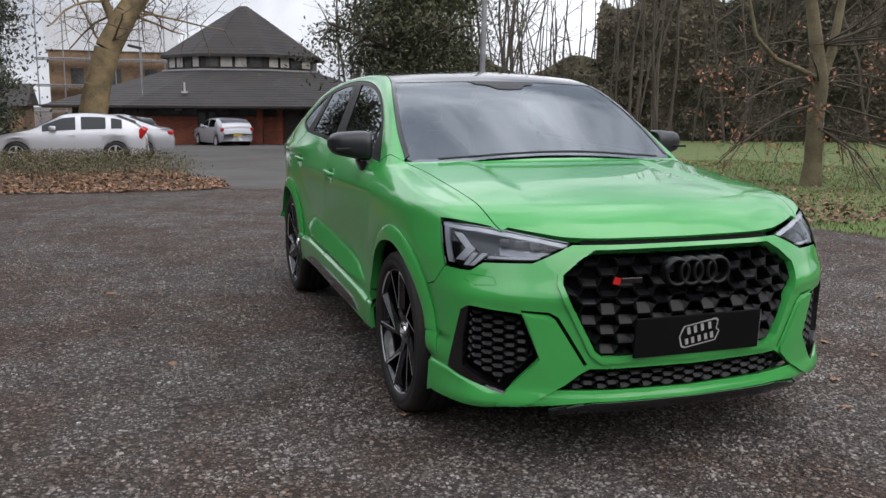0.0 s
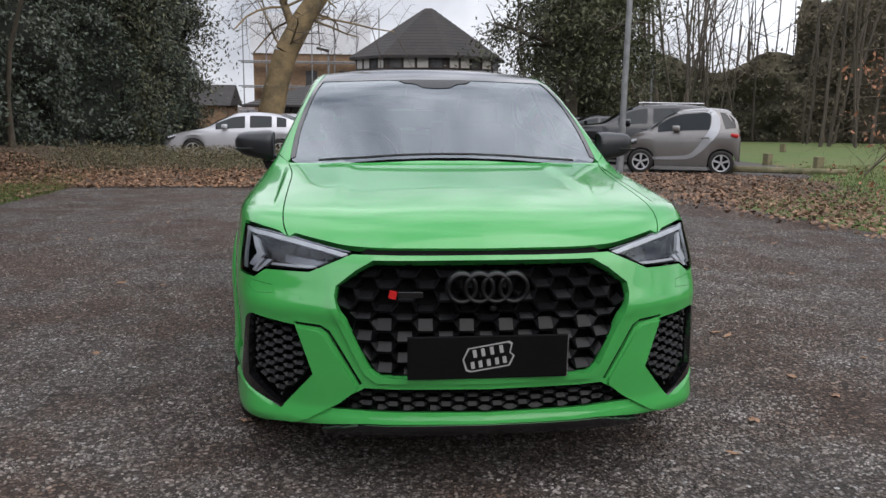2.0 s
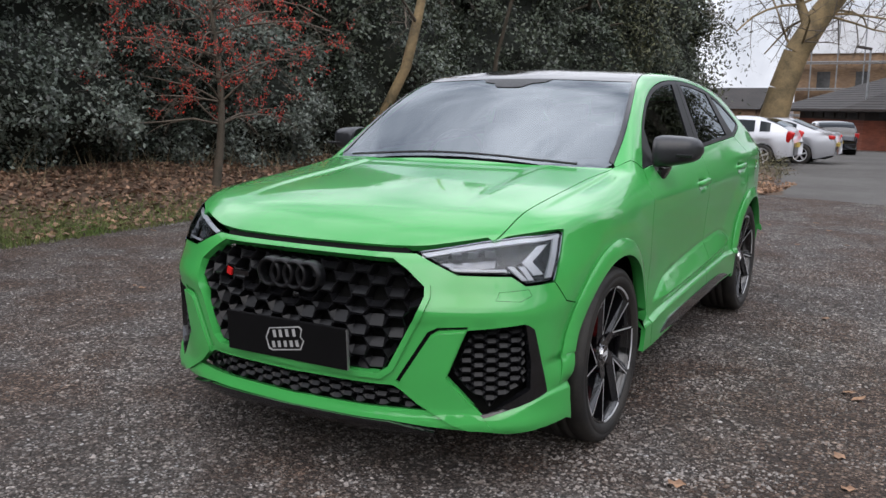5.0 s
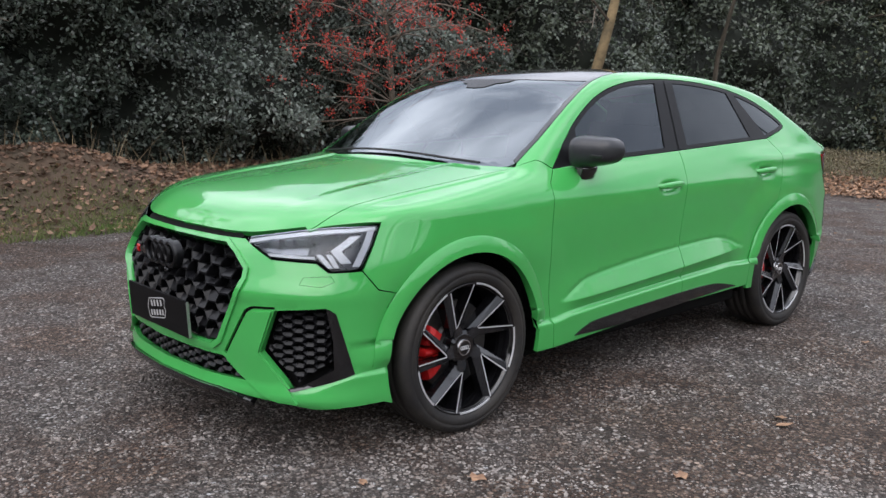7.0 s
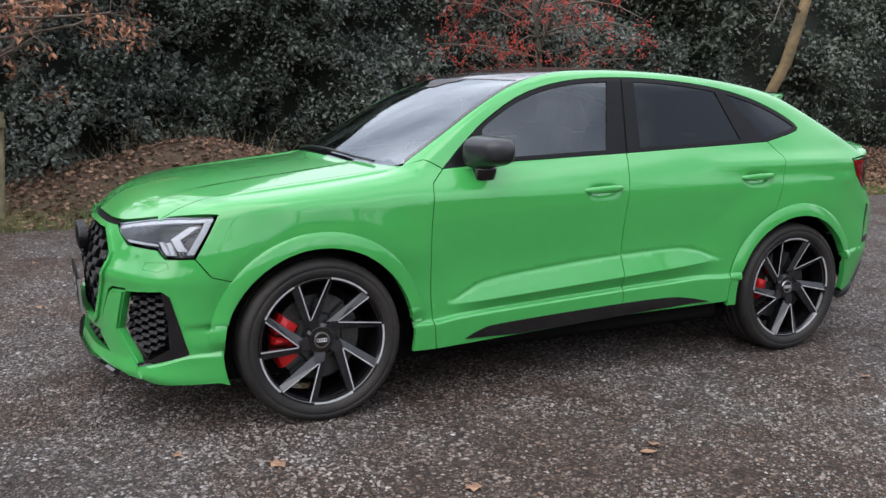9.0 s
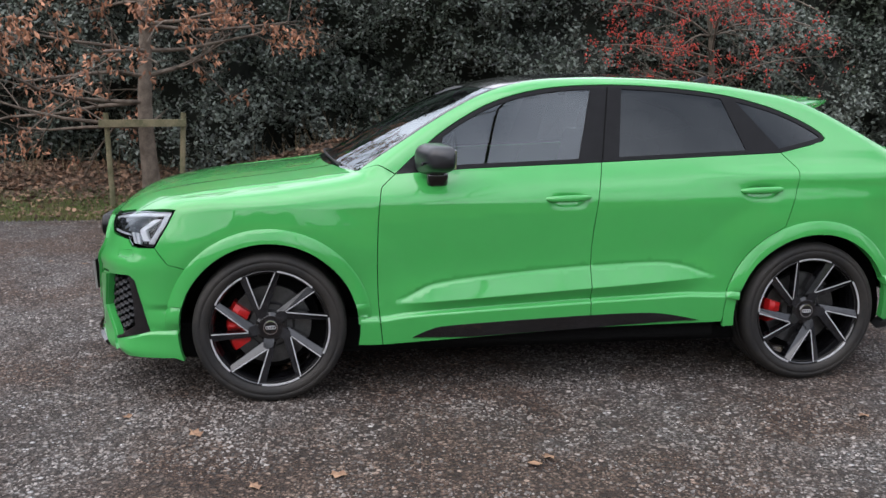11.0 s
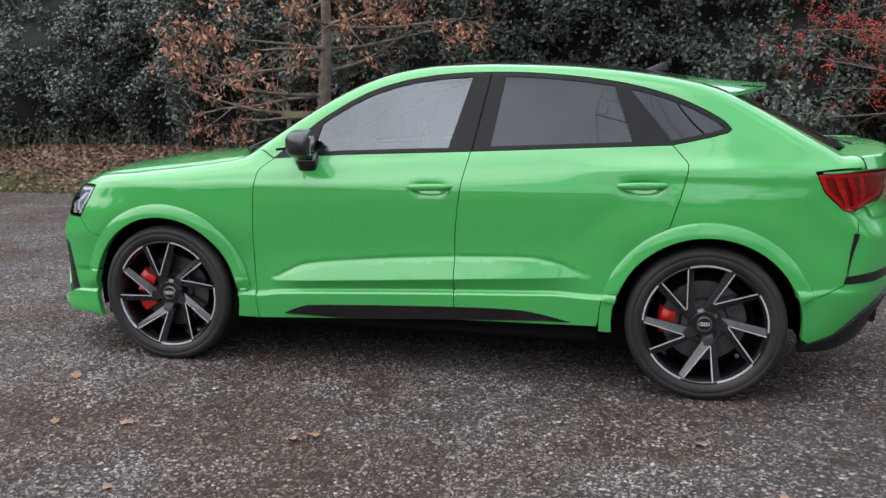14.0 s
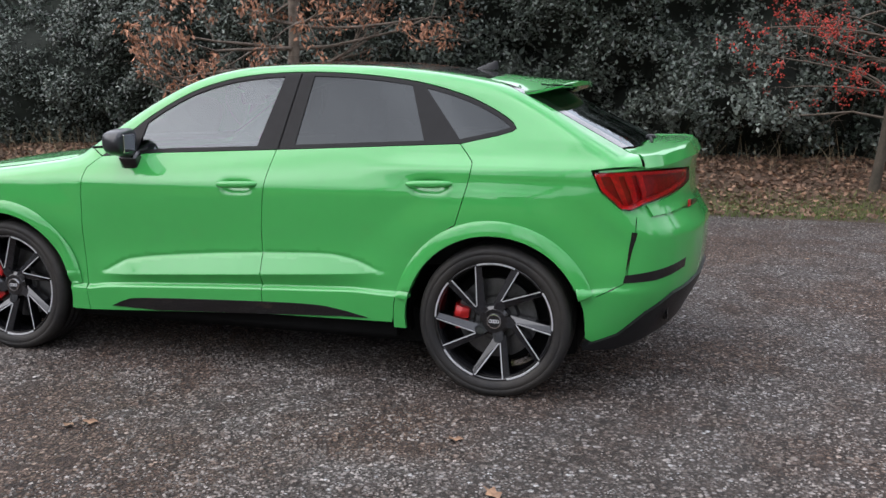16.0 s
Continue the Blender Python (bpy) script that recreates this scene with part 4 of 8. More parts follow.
panel("bonnet_gap_shade", "nose", both(hood_gap), DEEP_BLACK, front_bumper, "black sheet for the shade in the gap under the bonnet", rim=0, gap=-0.008, lift=-0.012)

# number board with a plain printed emblem
board = new("number_board")
board.parent = car
tagged(board, "plain black number board with white emblem")
bm = bmesh.new()
box(bm, (0.546, 0.012, 0.150), bevel=0.003)
part("board", bm, PLATE_BLACK, board)
bm = bmesh.new()
box(bm, (0.003, 0.011, 0.146), (0.2735, 0.0005, 0))
part("board_edge", bm, SILVER_TRIM, board, "pale board edge")
bm = bmesh.new()
rim_pts = [(-0.088, -0.006), (-0.070, 0.034), (0.070, 0.058), (0.082, 0.050), (0.076, 0.018), (0.090, 0.006), (0.074, -0.030), (-0.060, -0.052), (-0.076, -0.046)]
sm = [(x * 0.935, z * 0.89) for x, z in rim_pts]
a = [bm.verts.new((x, -0.0075, z)) for x, z in rim_pts]
b = [bm.verts.new((x, -0.0075, z)) for x, z in sm]
for i in range(len(a)):
    j = (i + 1) % len(a)
    bm.faces.new((a[i], a[j], b[j], b[i]))
part("emblem_outline", bm, WHITE_PRINT, board, "white tag-shaped outline")
for row, z0, xs_list, h in ((0, 0.022, (-0.046, -0.018, 0.012, 0.044), 0.030), (1, -0.018, (-0.052, -0.026, 0.002, 0.030, 0.056), 0.026)):
    for i, x0 in enumerate(xs_list):
        bm = bmesh.new()
        box(bm, (0.0125 if row == 0 else 0.0125, 0.002, h * 0.9), (x0, -0.0070, z0 + x0 * 0.17), (0, -10, 0))
        part("emblem_bar", bm, WHITE_PRINT, board)
board.matrix_basis = pose(0, -2.252, 0.503, 3, 0, 0)

# four dark rings and the small red badge on the grille
for i in range(4):
    v, f = lathe([(-0.03, 0.0385), (0.0, 0.0385), (0.006, 0.041), (0.008, 0.047), (0.005, 0.053), (-0.004, 0.0558), (-0.032, 0.0558)], 40)
    x0 = (i - 1.5) * 0.0585
    mesh_ob("grille_ring", [(b + x0, -a - 2.232 + 0.1 * x0 * x0, c + 0.736) for a, b, c in v], f, RING_BLACK, front_bumper, "gloss black emblem ring", smooth=False)
bm = bmesh.new()
box(bm, (0.026, 0.008, 0.026), (-0.318, -2.190, 0.708), (0, 14, -8))
part("red_badge", bm, RED, front_bumper, "small red badge")
bm = bmesh.new()
box(bm, (0.085, 0.006, 0.022), (-0.258, -2.194, 0.708), (0, 0, -6), bevel=0.003)
part("badge_bar", bm, GLOSS_BLACK, front_bumper)
bm = bmesh.new()
bmesh.ops.create_uvsphere(bm, u_segments=14, v_segments=8, radius=0.014, matrix=pose(0.02, -2.215, 0.665))
part("parking_camera", bm, GLOSS_BLACK, front_bumper)


# door mirrors, handles
def mirror_shell(sign):
    root = new("door_mirror")
    root.parent = car
    tagged(root, "gloss black door mirror")
    v, f = [], []
    n, k = 28, 12
    for i in range(k + 1):
        t = i / k
        # sections across the shell from the car outwards
        x = 0.0 + 0.205 * t
        size = (1 - (2 * abs(t - 0.45)) ** 5.0 * (0.40 if t < 0.45 else 0.60)) ** 0.5 if t < 0.999 else 0.30
        hz, hy = 0.070 * size * (1.08 - 0.36 * t), 0.078 * size * (1.0 - 0.18 * t)
        for j in range(n):
            a = 2 * math.pi * j / n
            ca, sa = math.cos(a), math.sin(a)
            py = math.copysign(abs(ca) ** 0.6, ca) * hy
            pz = math.copysign(abs(sa) ** 0.65, sa) * hz
            if py > 0:
                py *= 0.35
            v.append((sign * x, py + 0.035 * t, pz + 0.012 * t))
    for i in range(k):
        f += [(i * n + j, i * n + (j + 1) % n, (i + 1) * n + (j + 1) % n, (i + 1) * n + j) for j in range(n)]
    f += [tuple(range(n)), tuple(range(k * n, k * n + n))]
    mesh_ob("shell", v, f, MIRROR_CAP, root, smooth=True)
    bm = bmesh.new()
    box(bm, (0.075, 0.07, 0.085), (sign * 0.015, 0.005, -0.085), (0, sign * 28, 0), bevel=0.018)
    part("stalk", bm, GLOSS_BLACK, root, smooth=True)
    bm = bmesh.new()
    box(bm, (0.135, 0.006, 0.085), (sign * 0.095, 0.040, 0.004), (0, 0, sign * 10), bevel=0.002)
    part("mirror_glass", bm, CHROME, root, "mirror glass")
    bm = bmesh.new()
    box(bm, (0.11, 0.008, 0.012), (sign * 0.135, -0.052, -0.012), (0, 0, sign * -8), bevel=0.003)
    part("indicator_strip", bm, SATIN_BLACK, root)
    root.matrix_basis = pose(0.835 * sign, -0.565, 1.132, 0, 0, 0) @ Matrix.Diagonal((0.97, 1.40, 1.05, 1))


for sign in (1, -1):
    mirror_shell(sign)
    for mid, level in ((0.065, 0.948), (1.04, 0.978)):
        v, f = [], []
        n, k = 12, 16
        st, wy = rays("side", np.array([[mid + 0.118 * (2 * i / k - 1), level] for i in range(k + 1)]))
        base = land(st, wy)
        for i in range(k + 1):
            t = 2 * i / k - 1
            out = 0.040 * (1 - abs(t) ** 3.0) + (-0.004 if abs(t) > 0.98 else 0)
            h = 0.017 * (1 - 0.55 * abs(t) ** 3) * (0.25 if abs(t) > 0.98 else 1)
            for j in range(n):
                a = 2 * math.pi * j / n
                v.append((sign * (0.906 - 0.012 + out + 0.010 * math.cos(a) - (0.906 - base[i][0]) * 0.5), base[i][1], level + h * math.sin(a) + 0.004 * t))
        for i in range(k):
            f += [(i * n + j, i * n + (j + 1) % n, (i + 1) * n + (j + 1) % n, (i + 1) * n + j) for j in range(n)]
        f += [tuple(range(n)), tuple(range(k * n, k * n + n))]
        mesh_ob("door_handle", v, f, PAINT, car, "green door handle", smooth=True)

# tail: lamps, bumper, hatch, rear glass, spoiler
for m in (False, True):
    lamp = new("tail_lamp")
    lamp.parent = car
    tagged(lamp, "angular red tail lamp")
    panel("lens", "tail", TAIL_LAMP, TAIL_RED, lamp, rim=0.004, lift=0.004, mirror=m, gap=0.002, step=0.03)
    panel("housing", "tail", TAIL_LAMP, LAMP_RED, lamp, "dark red lamp housing", rim=-0.03, lift=-0.030, mirror=m, gap=0.0, step=0.03)
    loop = flatten("tail", TAIL_LAMP)
    ring_in = land(*rays("tail", shrink(dense(loop, 0.03), 0.020)))
    panel("light_outline", "tail", TAIL_LAMP, RED_GLOW, lamp, "bright red outline of the lamp", holes=[ring_in], rim=0.015, lift=-0.010, mirror=m, gap=0.003, step=0.03)
    for k in range(3):
        d = 0.055 * k
        bar = [(0.855 - d * 0.5, 1.83 + d, 1.035), (0.846 - d * 0.5, 1.865 + d, 1.035), (0.838 - d * 0.5, 1.90 + d, 0.955), (0.846 - d * 0.5, 1.93 + d * 0.7, 0.905), (0.850 - d * 0.5, 1.91 + d * 0.7, 0.905), (0.850 - d * 0.5, 1.875 + d, 0.955)]
        panel("light_bar", "tail", bar, RED_GLOW, lamp, "bright red chevron bar", rim=0.01, lift=-0.016, mirror=m, gap=0, step=0.03)

panel("tail_inner", "tail", both([(0.0, 2.1, 1.102), (0.6, 2.05, 1.085), (0.80, 1.93, 1.066), (0.86, 1.78, 1.058), (0.87, 1.80, 0.80), (0.87, 1.9, 0.60), (0.0, 2.2, 0.60)]), PAINT, car, rim=0, lift=-0.012, step=0.05, holes=[TAIL_LAMP, [(-x, y, z) for x, y, z in TAIL_LAMP]], hole_gap=-0.004)
rear_edge = [(0.0, 2.21, 0.860), (0.55, 2.13, 0.860), (0.76, 2.0, 0.845)] + list(reversed(SEAM_R)) \
    + arc(AXLE_R, HUB_Z, 0.414, 15, -6, 5) + [(0.90, 1.80, 0.290), (0.88, 1.92, 0.330), (0.82, 2.03, 0.425), (0.70, 2.12, 0.500), (0.45, 2.19, 0.530), (0.0, 2.23, 0.535)]
slot = [(0.850, 1.966, 0.786), (0.868, 1.950, 0.790), (0.888, 1.936, 0.600), (0.80, 2.05, 0.618), (0.62, 2.16, 0.650), (0.62, 2.16, 0.610), (0.80, 2.05, 0.573), (0.893, 1.928, 0.566)]
rear_bumper = panel("rear_bumper", "tail", both(rear_edge), PAINT, car, "green rear bumper", rim=0.03, step=0.028, creases=shelf_at(np.linspace(1.70, 1.90, 12)) + [[(-a, b, c) for a, b, c in q] for q in shelf_at(np.linspace(1.70, 1.90, 12))])
bm = bmesh.new()
box(bm, (0.03, 0.006, 0.032), (0.49, 2.166, 0.880), (0, 0, -14))
part("red_badge", bm, RED, car, "small red tailgate badge")
bm = bmesh.new()
box(bm, (0.075, 0.006, 0.026), (0.432, 2.182, 0.880), (0, 0, -12), bevel=0.003)
part("badge_bar", bm, GLOSS_BLACK, car)
for m in (False, True):
    panel("bumper_slot", "tail", slot, GLOSS_BLACK, rear_bumper, "black corner slot", rim=0.004, gap=0, lift=0.002, step=0.03, mirror=m)
diff = [(0.0, 2.23, 0.535), (0.45, 2.19, 0.530), (0.70, 2.12, 0.500), (0.82, 2.03, 0.425), (0.88, 1.92, 0.330), (0.90, 1.78, 0.285), (0.90, 1.76, 0.255), (0.86, 1.92, 0.262), (0.75, 2.06, 0.30), (0.50, 2.16, 0.33), (0.0, 2.2, 0.33)]
panel("rear_diffuser", "tail", both(diff), SATIN_BLACK, rear_bumper, "black rear diffuser", rim=0.05, gap=0, lift=0.012, step=0.04)
for sign in (1, -1):
    v, f = lathe([(0.0, 0.0), (0.0, 0.056), (0.10, 0.058), (0.112, 0.062), (0.114, 0.056), (0.05, 0.052), (0.04, 0.0)], 28)
    mesh_ob("exhaust_tip", [(c * 1.30 + sign * 0.60, a + 1.985, b + 0.402) for a, b, c in v], f, GLOSS_BLACK, rear_bumper, "oval black exhaust tip", smooth=False)
hatch = [(0.0, 2.17, 1.100), (0.50, 2.12, 1.088), (0.70, 2.02, 1.068), (0.775, 1.96, 1.062), (0.62, 2.10, 1.052), (0.355, 2.15, 1.034), (0.352, 2.15, 0.972), (0.50, 2.12, 0.950), (0.70, 2.05, 0.920), (0.782, 1.985, 0.902), (0.760, 2.0, 0.852), (0.55, 2.13, 0.866), (0.0, 2.21, 0.866)]
panel("tailgate", "tail", both(hatch), PAINT, car, "green tailgate", rim=0.02)
deck = [(0.0, 1.965, 1.135), (0.50, 1.945, 1.13), (0.62, 1.90, 1.13), (0.676, 1.878, 1.13), (0.694, 1.909, 1.11), (0.729, 1.949, 1.08), (0.774, 1.964, 1.07), (0.70, 2.055, 1.08), (0.50, 2.135, 1.09), (0.0, 2.185, 1.10)]
edge_x = np.linspace(-0.772, 0.772, 41)
upper = onto("top", [(x, np.interp(abs(x), (0, 0.5, 0.7, 0.775), (2.183, 2.133, 2.053, 1.963)), 1.1) for x in edge_x])
lower = onto("tail", [(x, np.interp(abs(x), (0, 0.5, 0.7, 0.775), (2.17, 2.12, 2.02, 1.96)), np.interp(abs(x), (0, 0.5, 0.7, 0.775), (1.098, 1.086, 1.066, 1.060))) for x in edge_x])
mesh_ob("tailgate_edge", upper + lower, [(i, i + 1, 42 + i, 41 + i) for i in range(40)], PAINT, car, "green edge under the ducktail", smooth=True)
panel("tailgate_deck", "top", both(deck), PAINT, car, "green ducktail lip", rim=0.015)
panel("rear_glass", "top", both([(0.0, 1.36, 1.44), (0.50, 1.36, 1.42), (0.555, 1.40, 1.40), (0.575, 1.62, 1.30), (0.60, 1.89, 1.14), (0.48, 1.935, 1.13), (0.0, 1.955, 1.13)]), PRIVACY, car, "dark rear window", rim=0.004, lift=-0.003)
pair("rear_glass_edge", "top", [(0.555, 1.28, 1.42), (0.645, 1.395, 1.375), (0.660, 1.62, 1.27), (0.680, 1.87, 1.145), (0.60, 1.895, 1.14), (0.577, 1.62, 1.30), (0.557, 1.40, 1.40)], GLOSS_BLACK, car, "gloss black side strip of the rear window", rim=0.006)
v, f = [], []
n, k = 24, 9
for side_face in (0, 1):
    for i in range(n + 1):
        t = 2 * i / n - 1
        for j in range(k + 1):
            s = j / k
            y = 1.228 + (0.397 - 0.05 * t * t) * s
            w = float(curve(np.array([s]), (0, 0.36, 0.6, 0.85, 1.0), (0.555, 0.648, 0.630, 0.575, 0.520))[0])
            x = t * w
            z = 1.468 - 0.036 * s - 0.02 * s * (1 - s) - float(curve(np.array([s]), (0, 0.36, 0.7, 1.0), (0.10, 0.185, 0.15, 0.085))[0]) * x * x + 0.004
            if side_face:
                z -= 0.004 + (0.030 * min(1, s * 3) * (1 - 0.45 * s)) * (1 - 0.75 * abs(t) ** 6)
            v.append((x, y, z))
m0 = (n + 1) * (k + 1)
for i in range(n):
    for j in range(k):
        a = i * (k + 1) + j
        f.append((a, a + k + 1, a + k + 2, a + 1))
        f.append((m0 + a, m0 + a + 1, m0 + a + k + 2, m0 + a + k + 1))
    a = i * (k + 1) + k
    f.append((a, a + k + 1, m0 + a + k + 1, m0 + a))
for i in (0, n):
    for j in range(k):
        a = i * (k + 1) + j
        f.append((a, a + 1, m0 + a + 1, m0 + a))
spoiler = mesh_ob("roof_spoiler", v, f, PAINT, car, "green roof spoiler", smooth=True)
spoiler.data.polygons.foreach_set("use_smooth", np.array([len(set(np.array(q.vertices) >= m0)) == 1 for q in spoiler.data.polygons]))
for sign in (1, -1):
    bm = bmesh.new()
    box(bm, (0.010, 0.15, 0.006), (sign * 0.50, 1.545, 1.414), (-2, sign * 10, sign * 12), bevel=0.003)
    part("spoiler_slot", bm, DEEP_BLACK, car)
bm = bmesh.new()
bmesh.ops.create_cone(bm, cap_ends=True, segments=16, radius1=0.046, radius2=0.005, depth=0.046, matrix=pose(0, 0, 0) @ Matrix.Diagonal((0.42, 1.5, 1, 1)))
for q in bm.verts:
    if q.co.z > 0:
        q.co.y += 0.055
part("aerial_fin", bm, SATIN_BLACK, car, "dark roof aerial fin", smooth=False).matrix_basis = pose(0, 1.08, 1.521)
bm = bmesh.new()
rod(bm, (0.10, 1.955, 1.155), (0.42, 1.985, 1.150), 0.009, 0.006, 8)
box(bm, (0.06, 0.05, 0.035), (0.10, 1.96, 1.152), bevel=0.012)
part("rear_wiper", bm, SATIN_BLACK, car, "black rear wiper")
for x0, x1 in ((-0.04, 0.60), (-0.60, 0.0)):
    bm = bmesh.new()
    a = [(x0 + (x1 - x0) * t, -1.085 + 0.19 * (x0 + (x1 - x0) * t) ** 2 * 1.1, 0) for t in np.linspace(0, 1, 9)]
    pts = [(x, y + 0.015, float(top_height(np.array([x]), np.array([y + 0.015]))[0]) + 0.014) for x, y, z in a]
    rings = []
    for q in pts:
        rings.append([bm.verts.new((q[0], q[1] + 0.007 * math.cos(c), q[2] + 0.006 * math.sin(c))) for c in np.linspace(0, 2 * math.pi, 7)[:6]])
    for r0, r1 in zip(rings, rings[1:]):
        for c in range(6):
            bm.faces.new((r0[c], r0[(c + 1) % 6], r1[(c + 1) % 6], r1[c]))
    part("wiper", bm, SATIN_BLACK, car, "black windscreen wiper")
panel("screen_base", "top", both([(0.0, -1.035, 1.11), (0.30, -1.01, 1.11), (0.55, -0.945, 1.10), (0.715, -0.86, 1.09), (0.735, -0.90, 1.075), (0.70, -0.950, 1.07), (0.55, -1.02, 1.08), (0.30, -1.085, 1.09), (0.0, -1.11, 1.09)]), SATIN_BLACK, car, "black band at the screen base", rim=0, lift=-0.010, gap=0)
for m in (False, True):
    inner_side = [(x - 0.024, y + 0.006, z) for x, y, z in SCREEN_SIDE]
    panel("screen_edge", "top", SCREEN_SIDE + list(reversed(inner_side)), GLOSS_BLACK, car, rim=0, lift=0.0012, gap=0.0, mirror=m)
bm = bmesh.new()
box(bm, (0.30, 0.10, 0.05), (0, -0.285, 1.405), (-35, 0, 0), bevel=0.015)
box(bm, (0.24, 0.03, 0.07), (0, -0.32, 1.345), (8, 0, 0), bevel=0.012)
part("rear_view_mirror", bm, SATIN_BLACK, car, "black interior mirror and sensor block")

frit = [(0.0, -0.335, 1.48), (0.20, -0.325, 1.475), (0.17, -0.375, 1.45), (0.11, -0.395, 1.44), (0.07, -0.445, 1.42), (0.0, -0.455, 1.42)]
panel("sensor_surround", "top", both(frit), SATIN_BLACK, car, "black sensor surround at the screen top", rim=0, lift=0.0012, gap=0.0)

# cabin
bm = bmesh.new()
box(bm, (1.36, 0.62, 0.16), (0, -0.72, 0.965), (4, 0, 0), bevel=0.05)
part("dashboard", bm, FABRIC, car, "dark dashboard")
v, f = lathe([(-0.012, 0.175), (0, 0.187), (0.012, 0.175), (0, 0.163), (-0.012, 0.175)], 36)
wheel_m = pose(-0.37, -0.36, 1.03, 0, 0, 90) @ pose(0, 0, 0, 0, 22, 0)
mesh_ob("steering_wheel", [wheel_m @ Vector(q) for q in v], f, SATIN_BLACK, car, "black steering wheel", smooth=True)
for sx in (0.37, -0.37):
    for sy in (0.15, 0.98):
        bm = bmesh.new()
        box(bm, (0.50, 0.50, 0.16), (sx, sy, 0.62), (6, 0, 0), bevel=0.05)
        box(bm, (0.48, 0.13, 0.62), (sx, sy + 0.30, 0.92), (-14, 0, 0), bevel=0.05)
        box(bm, (0.26, 0.10, 0.17), (sx, sy + 0.41, 1.27), (-10, 0, 0), bevel=0.04)
        part("seat", bm, FABRIC, car, "dark bucket seat")


# ---- ground ----
def rise(x, y):
    """Height of the ground: level near the car, falling gently away, with a low bank under the hedge."""
    x, y = np.asarray(x, float), np.asarray(y, float)
    fall = -0.020 * np.clip(y - 4, 0, 60)
    near = -5.45 - 0.03 * np.clip(y, 0, 30)
    bank = 0.42 * ramp(near - x, 0.0, 2.4)
    mound = 0.50 * np.exp(-((x + 6.95) / 0.75) ** 2 - ((y + 0.5) / 1.25) ** 2)
    bed = 0.16 * ramp(y, 10.9, 12.5) * (1 - ramp(y, 17, 20)) * (1 - ramp(x, -1.6, -0.6))
    return fall + bank + mound + bed


def quick_mesh(name, verts, faces, mat, parent=None, smooth=False):
    """A mesh from arrays; all faces have the same number of corners."""
    verts, faces = np.asarray(verts, dtype=np.float32), np.asarray(faces, dtype=np.int32)
    me = bpy.data.meshes.new(name)
    k = faces.shape[1]
    me.vertices.add(len(verts))
    me.vertices.foreach_set("co", verts.ravel())
    me.loops.add(faces.size)
    me.loops.foreach_set("vertex_index", faces.ravel())
    me.polygons.add(len(faces))
    me.polygons.foreach_set("loop_start", np.arange(0, faces.size, k, dtype=np.int32))
    me.polygons.foreach_set("loop_total", np.full(len(faces), k, dtype=np.int32))
    if smooth:
        me.polygons.foreach_set("use_smooth", np.ones(len(faces), dtype=bool))
    me.materials.append(mat)
    me.update(calc_edges=True)
    me.validate()
    ob = new(name, me)
    if parent is not None:
        ob.parent = parent
    return ob


